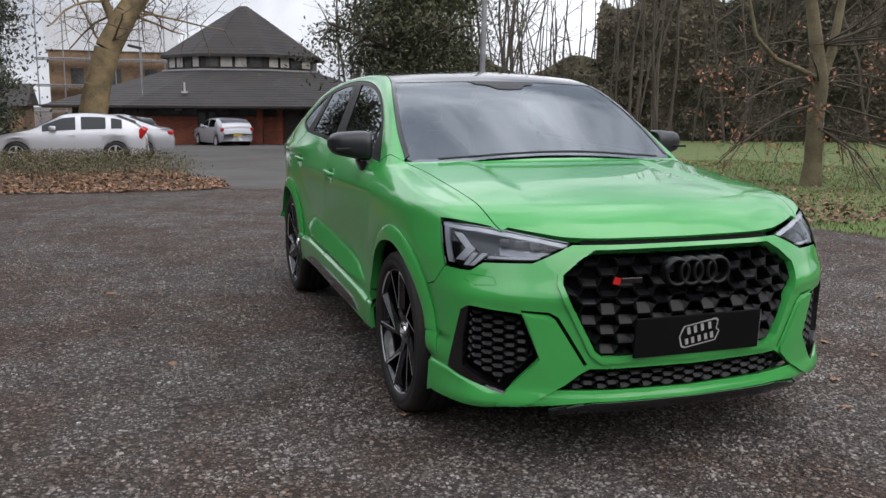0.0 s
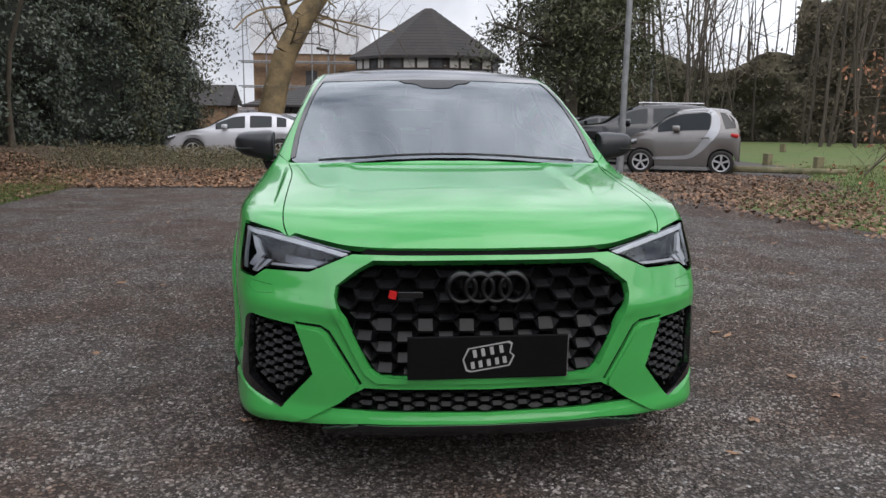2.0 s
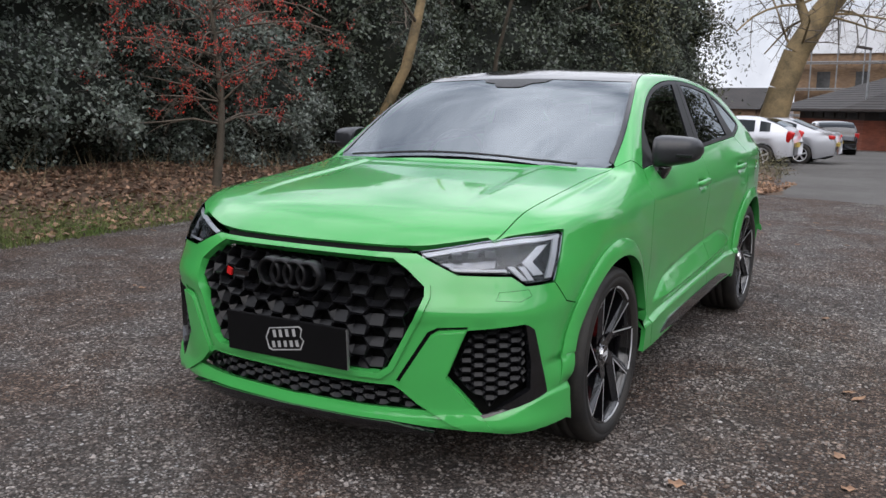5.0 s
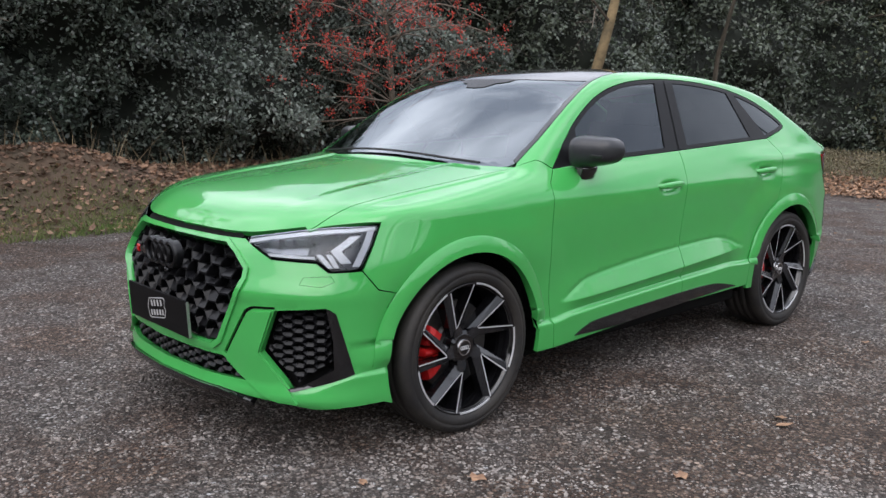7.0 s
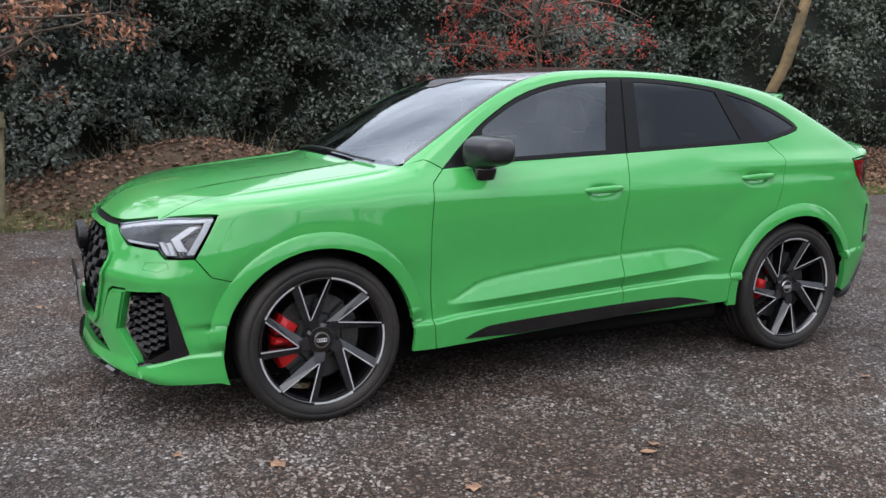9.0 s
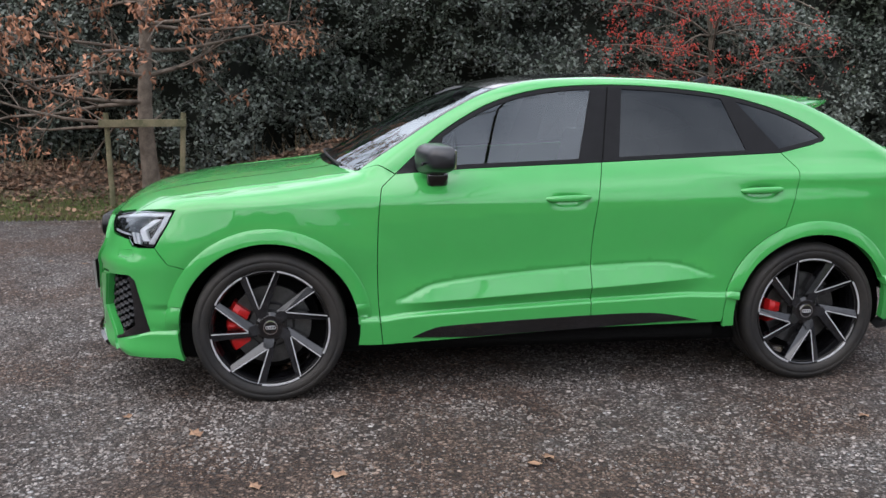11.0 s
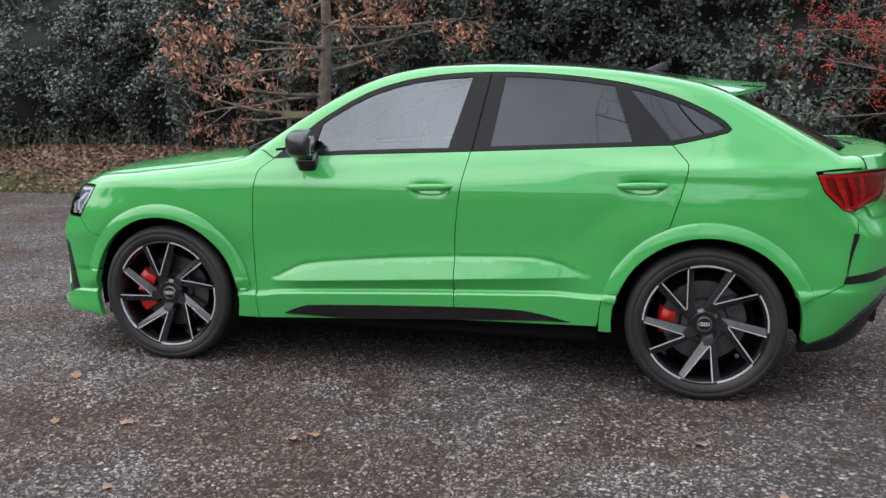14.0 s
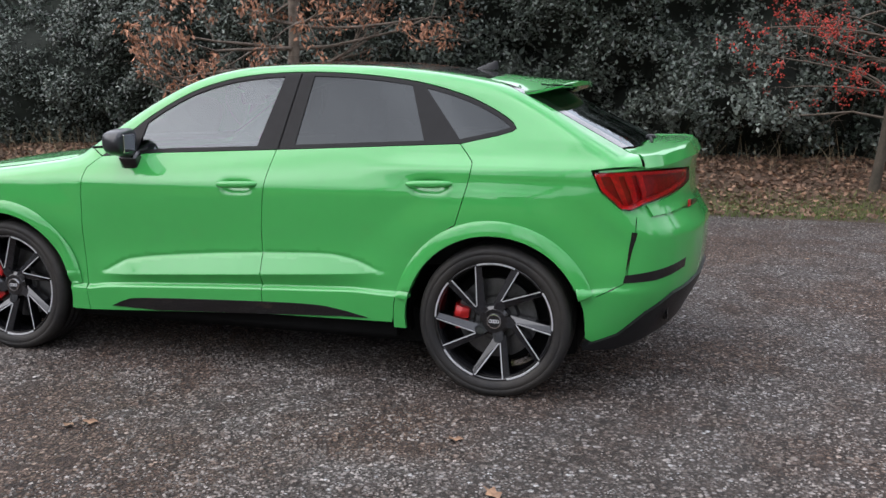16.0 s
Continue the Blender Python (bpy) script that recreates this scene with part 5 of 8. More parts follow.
def gravel_material():
    """Fine mixed stones on brown grit: cells with a shade of their own, in two sizes, and damp dirt patches."""
    m = bpy.data.materials.new("gravel")
    m.use_nodes = True
    n, l = m.node_tree.nodes, m.node_tree.links
    b = n["Principled BSDF"]
    b.inputs["Roughness"].default_value = 0.88
    tc = n.new("ShaderNodeTexCoord")

    def cells(scale):
        v = n.new("ShaderNodeTexVoronoi")
        v.inputs["Scale"].default_value = scale
        l.new(tc.outputs["Object"], v.inputs["Vector"])
        return v

    def stones(scale, stops):
        v, r = cells(scale), n.new("ShaderNodeValToRGB")
        sep = n.new("ShaderNodeSeparateColor")
        l.new(v.outputs["Color"], sep.inputs["Color"])
        l.new(sep.outputs["Red"], r.inputs["Fac"])
        e = r.color_ramp.elements
        e[0].position, e[0].color = stops[0][0], (*stops[0][1], 1)
        e[1].position, e[1].color = stops[-1][0], (*stops[-1][1], 1)
        for p, c in stops[1:-1]:
            q = e.new(p)
            q.color = (*c, 1)
        return v, r
    va, fine = stones(84, [(0.0, (0.066, 0.052, 0.045)), (0.40, (0.165, 0.137, 0.121)), (0.68, (0.315, 0.282, 0.260)), (0.90, (0.455, 0.435, 0.420)), (0.98, (0.720, 0.720, 0.720))])
    vb, coarse = stones(42, [(0.0, (0.074, 0.060, 0.052)), (0.40, (0.180, 0.153, 0.136)), (0.68, (0.335, 0.304, 0.282)), (0.90, (0.485, 0.465, 0.450)), (0.98, (0.720, 0.720, 0.720))])
    patch, dirt = n.new("ShaderNodeTexNoise"), n.new("ShaderNodeTexNoise")
    patch.inputs["Scale"].default_value, patch.inputs["Detail"].default_value = 9.0, 6
    dirt.inputs["Scale"].default_value, dirt.inputs["Detail"].default_value, dirt.inputs["Roughness"].default_value = 0.75, 7, 0.66
    l.new(tc.outputs["Object"], patch.inputs["Vector"])
    l.new(tc.outputs["Object"], dirt.inputs["Vector"])
    mix1, mix2 = n.new("ShaderNodeMix"), n.new("ShaderNodeMix")
    mix1.data_type = mix2.data_type = "RGBA"
    r1, r2 = n.new("ShaderNodeValToRGB"), n.new("ShaderNodeValToRGB")
    r1.color_ramp.elements[0].position, r1.color_ramp.elements[1].position = 0.42, 0.58
    r2.color_ramp.elements[0].position, r2.color_ramp.elements[1].position = 0.44, 0.56
    l.new(patch.outputs["Fac"], r1.inputs["Fac"])
    l.new(dirt.outputs["Fac"], r2.inputs["Fac"])
    l.new(r1.outputs["Color"], mix1.inputs["Factor"])
    for v, r, socket, near in ((va, fine, "A", 0.0), (vb, coarse, "B", 0.0)):
        # dark soil between the stones, which also paints the shade in the gaps
        soil_shade, edge = n.new("ShaderNodeMix"), n.new("ShaderNodeMapRange")
        soil_shade.data_type = "RGBA"
        soil_shade.inputs["B"].default_value = (0.030, 0.024, 0.020, 1)
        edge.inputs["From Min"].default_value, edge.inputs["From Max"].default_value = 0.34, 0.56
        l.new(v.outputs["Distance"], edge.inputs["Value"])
        l.new(edge.outputs["Result"], soil_shade.inputs["Factor"])
        l.new(r.outputs["Color"], soil_shade.inputs["A"])
        # dirt film that hides the stones in clumps
        film, clump, r4 = n.new("ShaderNodeMix"), n.new("ShaderNodeTexNoise"), n.new("ShaderNodeValToRGB")
        film.data_type = "RGBA"
        film.inputs["B"].default_value = (0.078, 0.062, 0.054, 1)
        clump.inputs["Scale"].default_value, clump.inputs["Detail"].default_value, clump.inputs["Roughness"].default_value = 15 if socket == "A" else 11, 7, 0.72
        r4.color_ramp.elements[0].position, r4.color_ramp.elements[1].position = 0.41, 0.54
        r4.color_ramp.elements[1].color = (0.42, 0.42, 0.42, 1)
        l.new(tc.outputs["Object"], clump.inputs["Vector"])
        l.new(clump.outputs["Fac"], r4.inputs["Fac"])
        l.new(r4.outputs["Color"], film.inputs["Factor"])
        l.new(soil_shade.outputs["Result"], film.inputs["A"])
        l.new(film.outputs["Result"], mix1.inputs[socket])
    brown = n.new("ShaderNodeMix")
    brown.data_type, brown.blend_type = "RGBA", "MULTIPLY"
    brown.inputs["Factor"].default_value = 1.0
    brown.inputs["B"].default_value = (0.77, 0.58, 0.46, 1)
    l.new(mix1.outputs["Result"], brown.inputs["A"])
    l.new(r2.outputs["Color"], mix2.inputs["Factor"])
    l.new(mix1.outputs["Result"], mix2.inputs["A"])
    l.new(brown.outputs["Result"], mix2.inputs["B"])
    damp, r3, mix3 = n.new("ShaderNodeTexNoise"), n.new("ShaderNodeValToRGB"), n.new("ShaderNodeMix")
    damp.inputs["Scale"].default_value, damp.inputs["Detail"].default_value, damp.inputs["Distortion"].default_value = 2.4, 9, 0.5
    damp.inputs["Roughness"].default_value = 0.68
    r3.color_ramp.elements[0].position, r3.color_ramp.elements[1].position = 0.47, 0.66
    mix3.data_type, mix3.blend_type = "RGBA", "MULTIPLY"
    mix3.inputs["B"].default_value = (0.60, 0.51, 0.45, 1)
    l.new(tc.outputs["Object"], damp.inputs["Vector"])
    l.new(damp.outputs["Fac"], r3.inputs["Fac"])
    l.new(r3.outputs["Color"], mix3.inputs["Factor"])
    l.new(mix2.outputs["Result"], mix3.inputs["A"])
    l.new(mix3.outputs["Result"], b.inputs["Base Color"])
    bump, add = n.new("ShaderNodeBump"), n.new("ShaderNodeMath")
    add.operation = "ADD"
    l.new(va.outputs["Distance"], add.inputs[0])
    l.new(vb.outputs["Distance"], add.inputs[1])
    bump.invert = True
    bump.inputs["Strength"].default_value, bump.inputs["Distance"].default_value = 1.0, 0.024
    l.new(add.outputs[0], bump.inputs["Height"])
    l.new(bump.outputs["Normal"], b.inputs["Normal"])
    return m


GRAVEL = gravel_material()
ASPHALT = material("worn_asphalt", (0.085, 0.080, 0.074), 0.9, other=(0.055, 0.050, 0.045), scale=0.35, bump=0.5, bump_scale=40)
LITTER = material("leaf_litter_soil", (0.090, 0.055, 0.034), 0.95, other=(0.056, 0.042, 0.025), scale=0.8, bump=0.9, bump_scale=30)
GRASS = material("winter_grass", (0.078, 0.128, 0.026), 0.95, other=(0.105, 0.122, 0.038), scale=0.25, bump=0.8, bump_scale=40)
STONE = material("loose_stone", (0.200, 0.180, 0.165), 0.85, other=(0.090, 0.074, 0.062), scale=3.0, island=0.85)
xs = np.concatenate([[-600, -150, -60, -30, -20], np.arange(-14, 14.1, 0.25), [18, 24, 32, 60, 150, 600]])
ys = np.concatenate([[-600, -150, -60, -30], np.arange(-14, 24.1, 0.4), [28, 34, 40, 50, 64, 150, 600]])
gx, gy = np.meshgrid(xs, ys)
gz = rise(gx, gy)
nx, ny = len(xs), len(ys)
ii, jj = np.meshgrid(np.arange(nx - 1), np.arange(ny - 1))
a = (jj * nx + ii).ravel()
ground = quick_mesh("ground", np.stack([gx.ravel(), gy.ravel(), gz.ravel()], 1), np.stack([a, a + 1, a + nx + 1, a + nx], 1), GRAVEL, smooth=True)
tagged(ground, "grey-brown gravel car park with fine stones", "ground", kind="structure")


def wobble(points, amount, n=10):
    """A ragged version of a closed outline."""
    rng = np.random.default_rng(7)
    p = np.array(spline([(x, y, 0) for x, y in points], n, True))[:, :2]
    return p + rng.normal(0, amount, p.shape)


def sheet(name, outline, mat, lift, step, label, category, ragged=0.0):
    """A patch of another ground cover, draped over the ground."""
    loop = dense(wobble(outline, ragged) if ragged else np.array(outline, float), step)
    lo, hi = loop.min(0), loop.max(0)
    gx, gy = np.meshgrid(np.arange(lo[0], hi[0], step), np.arange(lo[1], hi[1], step))
    grid = np.stack([gx.ravel(), gy.ravel()], 1)
    grid = grid[inside(loop, grid) & (gap_from(loop, grid) > 0.5 * step)]
    got = delaunay_2d_cdt([Vector(q) for q in np.concatenate([loop, grid])], [(i, (i + 1) % len(loop)) for i in range(len(loop))], [], 0, 1e-6)
    uv = np.array([tuple(q) for q in got[0]])
    tri = np.array([t for t in got[2] if len(t) == 3])
    tri = tri[inside(loop, uv[tri].mean(1))]
    edge = np.clip(gap_from(loop, uv) / 0.25, 0, 1)
    z = rise(uv[:, 0], uv[:, 1]) + lift * (0.15 + 0.85 * edge)
    e1, e2 = uv[tri[:, 1]] - uv[tri[:, 0]], uv[tri[:, 2]] - uv[tri[:, 0]]
    flip = e1[:, 0] * e2[:, 1] - e1[:, 1] * e2[:, 0] < 0
    tri[flip] = tri[flip][:, ::-1]
    return tagged(quick_mesh(name, np.column_stack([uv, z]), tri, mat, smooth=True), label, category, kind="structure"), loop


VERGE = [(-5.35, -14), (-5.45, -6), (-5.35, -2), (-5.5, 1), (-5.2, 4), (-5.5, 8), (-5.6, 11), (-6.0, 20), (-14, 22), (-14, -14)]
BED = [(-7, 10.6), (-4.2, 11.0), (-2.4, 10.8), (-0.55, 10.9), (-0.35, 11.6), (-0.8, 13.5), (-1.3, 17), (-1.6, 20.5), (-7, 21)]
BED_R = [(3.85, 10.7), (4.6, 8.6), (5.05, 7.4), (6.5, 8.0), (9, 10.5), (8.8, 13.2), (6.8, 13.9), (5.6, 14.4), (4.6, 13.6)]
LAWN = [(5.15, 4.6), (5.35, 2.8), (6.2, 0), (8, -6), (13, -11), (30, -17), (60, -20), (110, 30), (70, 66), (30, 66), (14, 40), (12.2, 24), (11.2, 16.5), (9.6, 13.0), (7.2, 10.2), (5.6, 7.9), (5.0, 6.4)]
ROAD = [(-0.5, 10.9), (1.4, 10.15), (3.9, 10.7), (4.6, 13.6), (5.6, 14.6), (9.0, 13.6), (11.2, 16.6), (12.2, 24), (13.5, 41), (-9, 43), (-8, 22), (-1.7, 20.6), (-1.2, 17), (-0.7, 13.5)]
sheet("verge", VERGE, LITTER, 0.020, 0.22, "leaf-strewn earth verge below the hedge", "verge", 0.06)
sheet("leaf_bed", BED, LITTER, 0.030, 0.35, "planted bed covered in fallen leaves", "bed", 0.05)
sheet("leaf_bed_right", BED_R, LITTER, 0.022, 0.35, "leaf-covered strip beside the lawn", "bed", 0.06)
sheet("lawn", LAWN, GRASS, 0.012, 1.6, "wide mown winter lawn", "lawn", 0.05)
sheet("road", ROAD, ASPHALT, 0.010, 1.2, "worn asphalt drive", "road")

# loose stones on the gravel
rng = np.random.default_rng(3)
count = 240000
sx = np.concatenate([rng.uniform(-5.3, 5.2, count // 2), rng.normal(1.2, 2.2, count - count // 2)])
sy = np.concatenate([rng.uniform(-6.5, 10.5, count // 2), rng.normal(-0.8, 2.6, count - count // 2)])
ok = (sx > -5.4) & (sx < 5.1) & (sy < 10.5) & (sy > -7)
sx, sy = sx[ok], sy[ok]
thick = np.array([noise.noise((a * 0.9, b * 0.9, 3.0)) + 0.8 * noise.noise((a * 3.1, b * 3.1, 8.0)) for a, b in zip(sx, sy)])
ok = thick > rng.normal(-0.05, 0.30, len(sx))
sx, sy = sx[ok], sy[ok]
count = len(sx)
size = 0.0042 + 0.009 * rng.random(count) ** 2.2 + 0.008 * rng.random(count) ** 12
unit = np.array([(1, 0, 0), (0, 1, 0), (-1, 0, 0), (0, -1, 0), (0.3, 0.2, 0.7), (-0.3, -0.3, 0.65)], float)
v = unit[None] * rng.uniform(0.6, 1.25, (count, 6, 3))
ang = rng.uniform(0, 2 * math.pi, count)
c, s = np.cos(ang)[:, None], np.sin(ang)[:, None]
v = np.stack([v[..., 0] * c - v[..., 1] * s, v[..., 0] * s + v[..., 1] * c, v[..., 2] - 0.25], 2) * size[:, None, None]
v += np.stack([sx, sy, rise(sx, sy)], 1)[:, None]
f = np.array([(0, 1, 4), (1, 2, 5), (1, 5, 4), (2, 3, 5), (3, 0, 4), (3, 4, 5)])
tagged(quick_mesh("loose_stones", v.reshape(-1, 3), (f[None] + 6 * np.arange(count)[:, None, None]).reshape(-1, 3), STONE), "small loose grey stones over the gravel", "stones", kind="stuff")


# ---- plants ----
HEDGE_LEAF = material("evergreen_leaf", (0.036, 0.050, 0.036), 0.36, other=(0.105, 0.124, 0.102), scale=0.6, island=0.65)
# near-black colour that paints the shade inside the hedge
HEDGE_SHADE = material("hedge_inner_shade", (0.010, 0.014, 0.008), 0.9, vary=0.5, scale=2)
DARK_LEAF = material("dark_laurel_leaf", (0.036, 0.050, 0.032), 0.40, other=(0.085, 0.102, 0.072), scale=0.6, island=0.55)
BARK = material("grey_brown_bark", (0.085, 0.068, 0.050), 0.9, other=(0.045, 0.040, 0.028), scale=4, bump=0.9, bump_scale=30)
BARK_PALE = material("mottled_plane_bark", (0.27, 0.195, 0.100), 0.85, other=(0.13, 0.100, 0.055), scale=2.2, bump=0.6, bump_scale=12)
TWIG = material("pale_twig", (0.13, 0.105, 0.080), 0.85, vary=0.4, scale=5)
TWIG_DARK = material("dark_twig", (0.085, 0.068, 0.050), 0.9, vary=0.4, scale=5)
BROWN_LEAF = material("dead_brown_leaf", (0.38, 0.185, 0.105), 0.75, other=(0.26, 0.115, 0.065), scale=6, island=0.45)
FALLEN = material("fallen_leaf", (0.30, 0.180, 0.108), 0.8, other=(0.145, 0.080, 0.048), scale=5, island=0.6)
# FALLEN made darker: hedge shade painted in on the verge, browner leaves on the strip
VERGE_LEAF = material("shaded_brown_leaf", (0.25, 0.150, 0.094), 0.8, other=(0.105, 0.063, 0.042), scale=5, island=0.6)
BERRY = material("red_berry", (0.52, 0.045, 0.022), 0.4, other=(0.34, 0.025, 0.015), scale=10, island=0.3)
WEED = material("bed_weeds", (0.075, 0.080, 0.036), 0.8, other=(0.13, 0.10, 0.06), scale=2, island=0.5)
DRY_STALK = material("dry_stalks", (0.22, 0.17, 0.10), 0.9, vary=0.5, scale=4, island=0.4)
GRASS_BLADE = material("grass_blades", (0.075, 0.120, 0.025), 0.85, other=(0.13, 0.13, 0.045), scale=1.0, island=0.4)


def leaves(name, at, size, mat, rng, parent=None, flat=0.0, fold=0.3, slim=0.5, face=None, hang=0.0):
    """Many small folded leaves, each four corners, turned at random; face: a direction that they tend to show."""
    n = len(at)
    size = np.broadcast_to(np.asarray(size, float), (n,))
    d = rng.normal(0, 1, (n, 3))
    d[:, 2] = d[:, 2] * (1 - flat) - hang
    d /= np.linalg.norm(d, axis=1)[:, None]
    up = rng.normal(0, 1, (n, 3)) * 0.8
    up += np.array((0, 0, 1.0)) if face is None else np.asarray(face)
    side = np.cross(d, up)
    side /= np.maximum(np.linalg.norm(side, axis=1), 1e-6)[:, None]
    nor = np.cross(side, d)
    L = size[:, None]
    a, b = at, at + d * L
    m = at + d * L * 0.5 + nor * L * fold * 0.3
    v = np.stack([a, m + side * L * slim * 0.5 - nor * L * fold * 0.5, b, m - side * L * slim * 0.5 - nor * L * fold * 0.5], 1)
    k = 4 * np.arange(n)[:, None]
    f = np.concatenate([k + np.array([[0, 1, 2]]), k + np.array([[0, 2, 3]])])
    return quick_mesh(name, v.reshape(-1, 3), f, mat, parent)


def tubes(name, segs, mat, parent=None, sides=6):
    """Tapered limbs: rows of start, end, two radii."""
    s = np.array(segs, float)
    p, q, r0, r1 = s[:, :3], s[:, 3:6], s[:, 6], s[:, 7]
    d = q - p
    d /= np.maximum(np.linalg.norm(d, axis=1), 1e-9)[:, None]
    ref = np.where(np.abs(d[:, 2:3]) < 0.9, np.array([[0, 0, 1.0]]), np.array([[1.0, 0, 0]]))
    u = np.cross(d, ref)
    u /= np.linalg.norm(u, axis=1)[:, None]
    w = np.cross(d, u)
    a = np.linspace(0, 2 * math.pi, sides, endpoint=False)
    ring = np.cos(a)[None, :, None] * u[:, None] + np.sin(a)[None, :, None] * w[:, None]
    lo, hi = p[:, None] + ring * r0[:, None, None], q[:, None] + ring * r1[:, None, None]
    v = np.concatenate([lo, hi], 1).reshape(-1, 3)
    k = (2 * sides * np.arange(len(s)))[:, None]
    f = np.concatenate([k + np.array([[i, (i + 1) % sides, sides + (i + 1) % sides, sides + i]]) for i in range(sides)])
    return quick_mesh(name, v, f, mat, parent, smooth=sides > 4)


def stem(name, runs, mat, parent, sides=10):
    """One closed tapering tube through a row of runs that follow one another."""
    pts = [np.array(runs[0][:3], float)] + [np.array(q[3:6], float) for q in runs]
    radii = [runs[0][6]] + [q[7] for q in runs]
    v = []
    for p, r in zip(pts, radii):
        v += [(p[0] + r * math.cos(a), p[1] + r * math.sin(a), p[2]) for a in np.linspace(0, 2 * math.pi, sides, endpoint=False)]
    n = len(pts)
    f = [(i * sides + j, i * sides + (j + 1) % sides, (i + 1) * sides + (j + 1) % sides, (i + 1) * sides + j) for i in range(n - 1) for j in range(sides)]
    return mesh_ob(name, v, f + [tuple(range((n - 1) * sides, n * sides))], mat, parent, smooth=True)


def grow(rng, start, way, length, radius, depth, bend=0.25, split=3, droop=0.0, keep=0.72, out=None, tips=None, level=0, spread=0.75):
    """Branches of branches; fills out with segments and tips with the twig ends."""
    p, d = np.array(start, float), np.array(way, float) / np.linalg.norm(way)
    n = 5 if level == 0 else 4
    r = radius
    for i in range(n):
        step = length / n
        d = d + rng.normal(0, bend * 0.4, 3) + np.array((0, 0, -droop * 0.2 * (level > 0)))
        d /= np.linalg.norm(d)
        q = p + d * step
        r2 = radius * (1 - (1 - 0.45) * (i + 1) / n)
        out.append((*p, *q, r, r2))
        if depth > 0 and i >= (1 if level == 0 else 0):
            for _ in range(split if level else max(1, split - 1)):
                if rng.random() < 0.62:
                    side = rng.normal(0, 1, 3)
                    side -= d * (side @ d)
                    side /= np.linalg.norm(side)
                    grow(rng, q, d * (1 - spread) + side * spread + np.array((0, 0, 0.12)), length * keep * rng.uniform(0.55, 0.95), r2 * 0.55, depth - 1, bend, split, droop, keep, out, tips, level + 1, spread)
        p, r = q, r2
    if tips is not None:
        tips.append(p)


def along_path(path, step):
    p = np.array(spline([(x, y, 0) for x, y in path], 12))[:, :2]
    seg = np.linalg.norm(np.diff(p, axis=0), axis=1)
    s = np.concatenate([[0], np.cumsum(seg)])
    t = np.arange(0, s[-1], step)
    return np.stack([np.interp(t, s, p[:, 0]), np.interp(t, s, p[:, 1])], 1), t


def hedge(name, path, height, density, leaf, label, seed, depth=1.0, bottom=0.0, mat=None, dark=None, low_density=1.0, out=1.0):
    """A thick evergreen hedge along a path: an inner sheet with lumps, by default near-black for the shade inside,
    covered in leaves.
    """
    rng = np.random.default_rng(seed)
    root = tagged(new(name), label, "hedge")
    pts, t = along_path(path, 0.35)
    tang = np.gradient(pts, axis=0)
    tang /= np.linalg.norm(tang, axis=1)[:, None]
    nor = np.stack([tang[:, 1], -tang[:, 0]], 1) * out
    zs = np.linspace(0, 1, 14)

    def lump(tt, zz):
        return np.array([1.0 * noise.noise((a * 0.45, b * 0.6, seed)) + 0.62 * noise.noise((a * 1.5, b * 1.7, seed + 5)) for a, b in zip(np.ravel(tt), np.ravel(zz))]).reshape(np.shape(tt))
    T, Z = np.meshgrid(t, zs)
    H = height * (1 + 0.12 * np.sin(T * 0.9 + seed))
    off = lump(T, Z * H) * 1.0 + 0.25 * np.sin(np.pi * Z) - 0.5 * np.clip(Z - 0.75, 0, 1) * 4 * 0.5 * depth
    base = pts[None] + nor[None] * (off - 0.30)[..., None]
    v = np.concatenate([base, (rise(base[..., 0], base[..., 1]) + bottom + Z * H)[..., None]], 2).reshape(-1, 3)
    n = len(t)
    i, j = np.meshgrid(np.arange(n - 1), np.arange(len(zs) - 1))
    a = (j * n + i).ravel()
    quick_mesh("inner_backing", v, np.stack([a, a + 1, a + n + 1, a + n], 1), dark or HEDGE_SHADE, root, smooth=True)
    count = int(density * t[-1] * height)
    lt = rng.uniform(0, t[-1], count)
    lz = rng.random(count) ** (1.0 if low_density == 1 else 1.15)
    hh = height * (1 + 0.12 * np.sin(lt * 0.9 + seed))
    o = lump(lt, lz * hh) * 1.0 + 0.25 * np.sin(np.pi * lz) - 1.0 * np.clip(lz - 0.75, 0, 1) * depth + rng.normal(-0.12, 0.14, count)
    clump = np.array([0.7 * noise.noise((a * 4.2, b * 4.2, seed + 9)) + 0.5 * noise.noise((a * 1.5, b * 1.7, seed + 5)) for a, b in zip(lt, lz * hh)])
    o += 0.22 * clump
    x, y = np.interp(lt, t, pts[:, 0]), np.interp(lt, t, pts[:, 1])
    nx_, ny_ = np.interp(lt, t, nor[:, 0]), np.interp(lt, t, nor[:, 1])
    x, y = x + nx_ * o, y + ny_ * o
    at = np.stack([x, y, rise(x, y) + bottom + lz * hh + rng.normal(0, 0.04, count)], 1)
    ok = clump > rng.normal(-0.10, 0.10, count)
    face = np.stack([nx_, ny_, np.full(count, 0.7)], 1)[ok]
    leaf_ob = leaves("foliage", at[ok], leaf * rng.uniform(0.6, 1.25, ok.sum()), mat or HEDGE_LEAF, rng, root, face=face, slim=0.55)
    leaf_ob["kind"] = "stuff"
    return root


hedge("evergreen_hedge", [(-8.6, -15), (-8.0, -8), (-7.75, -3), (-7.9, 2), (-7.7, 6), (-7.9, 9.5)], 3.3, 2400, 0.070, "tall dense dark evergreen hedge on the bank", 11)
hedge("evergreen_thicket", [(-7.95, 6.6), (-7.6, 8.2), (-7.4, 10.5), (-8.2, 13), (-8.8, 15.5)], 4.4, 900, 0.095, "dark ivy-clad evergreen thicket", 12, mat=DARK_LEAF)
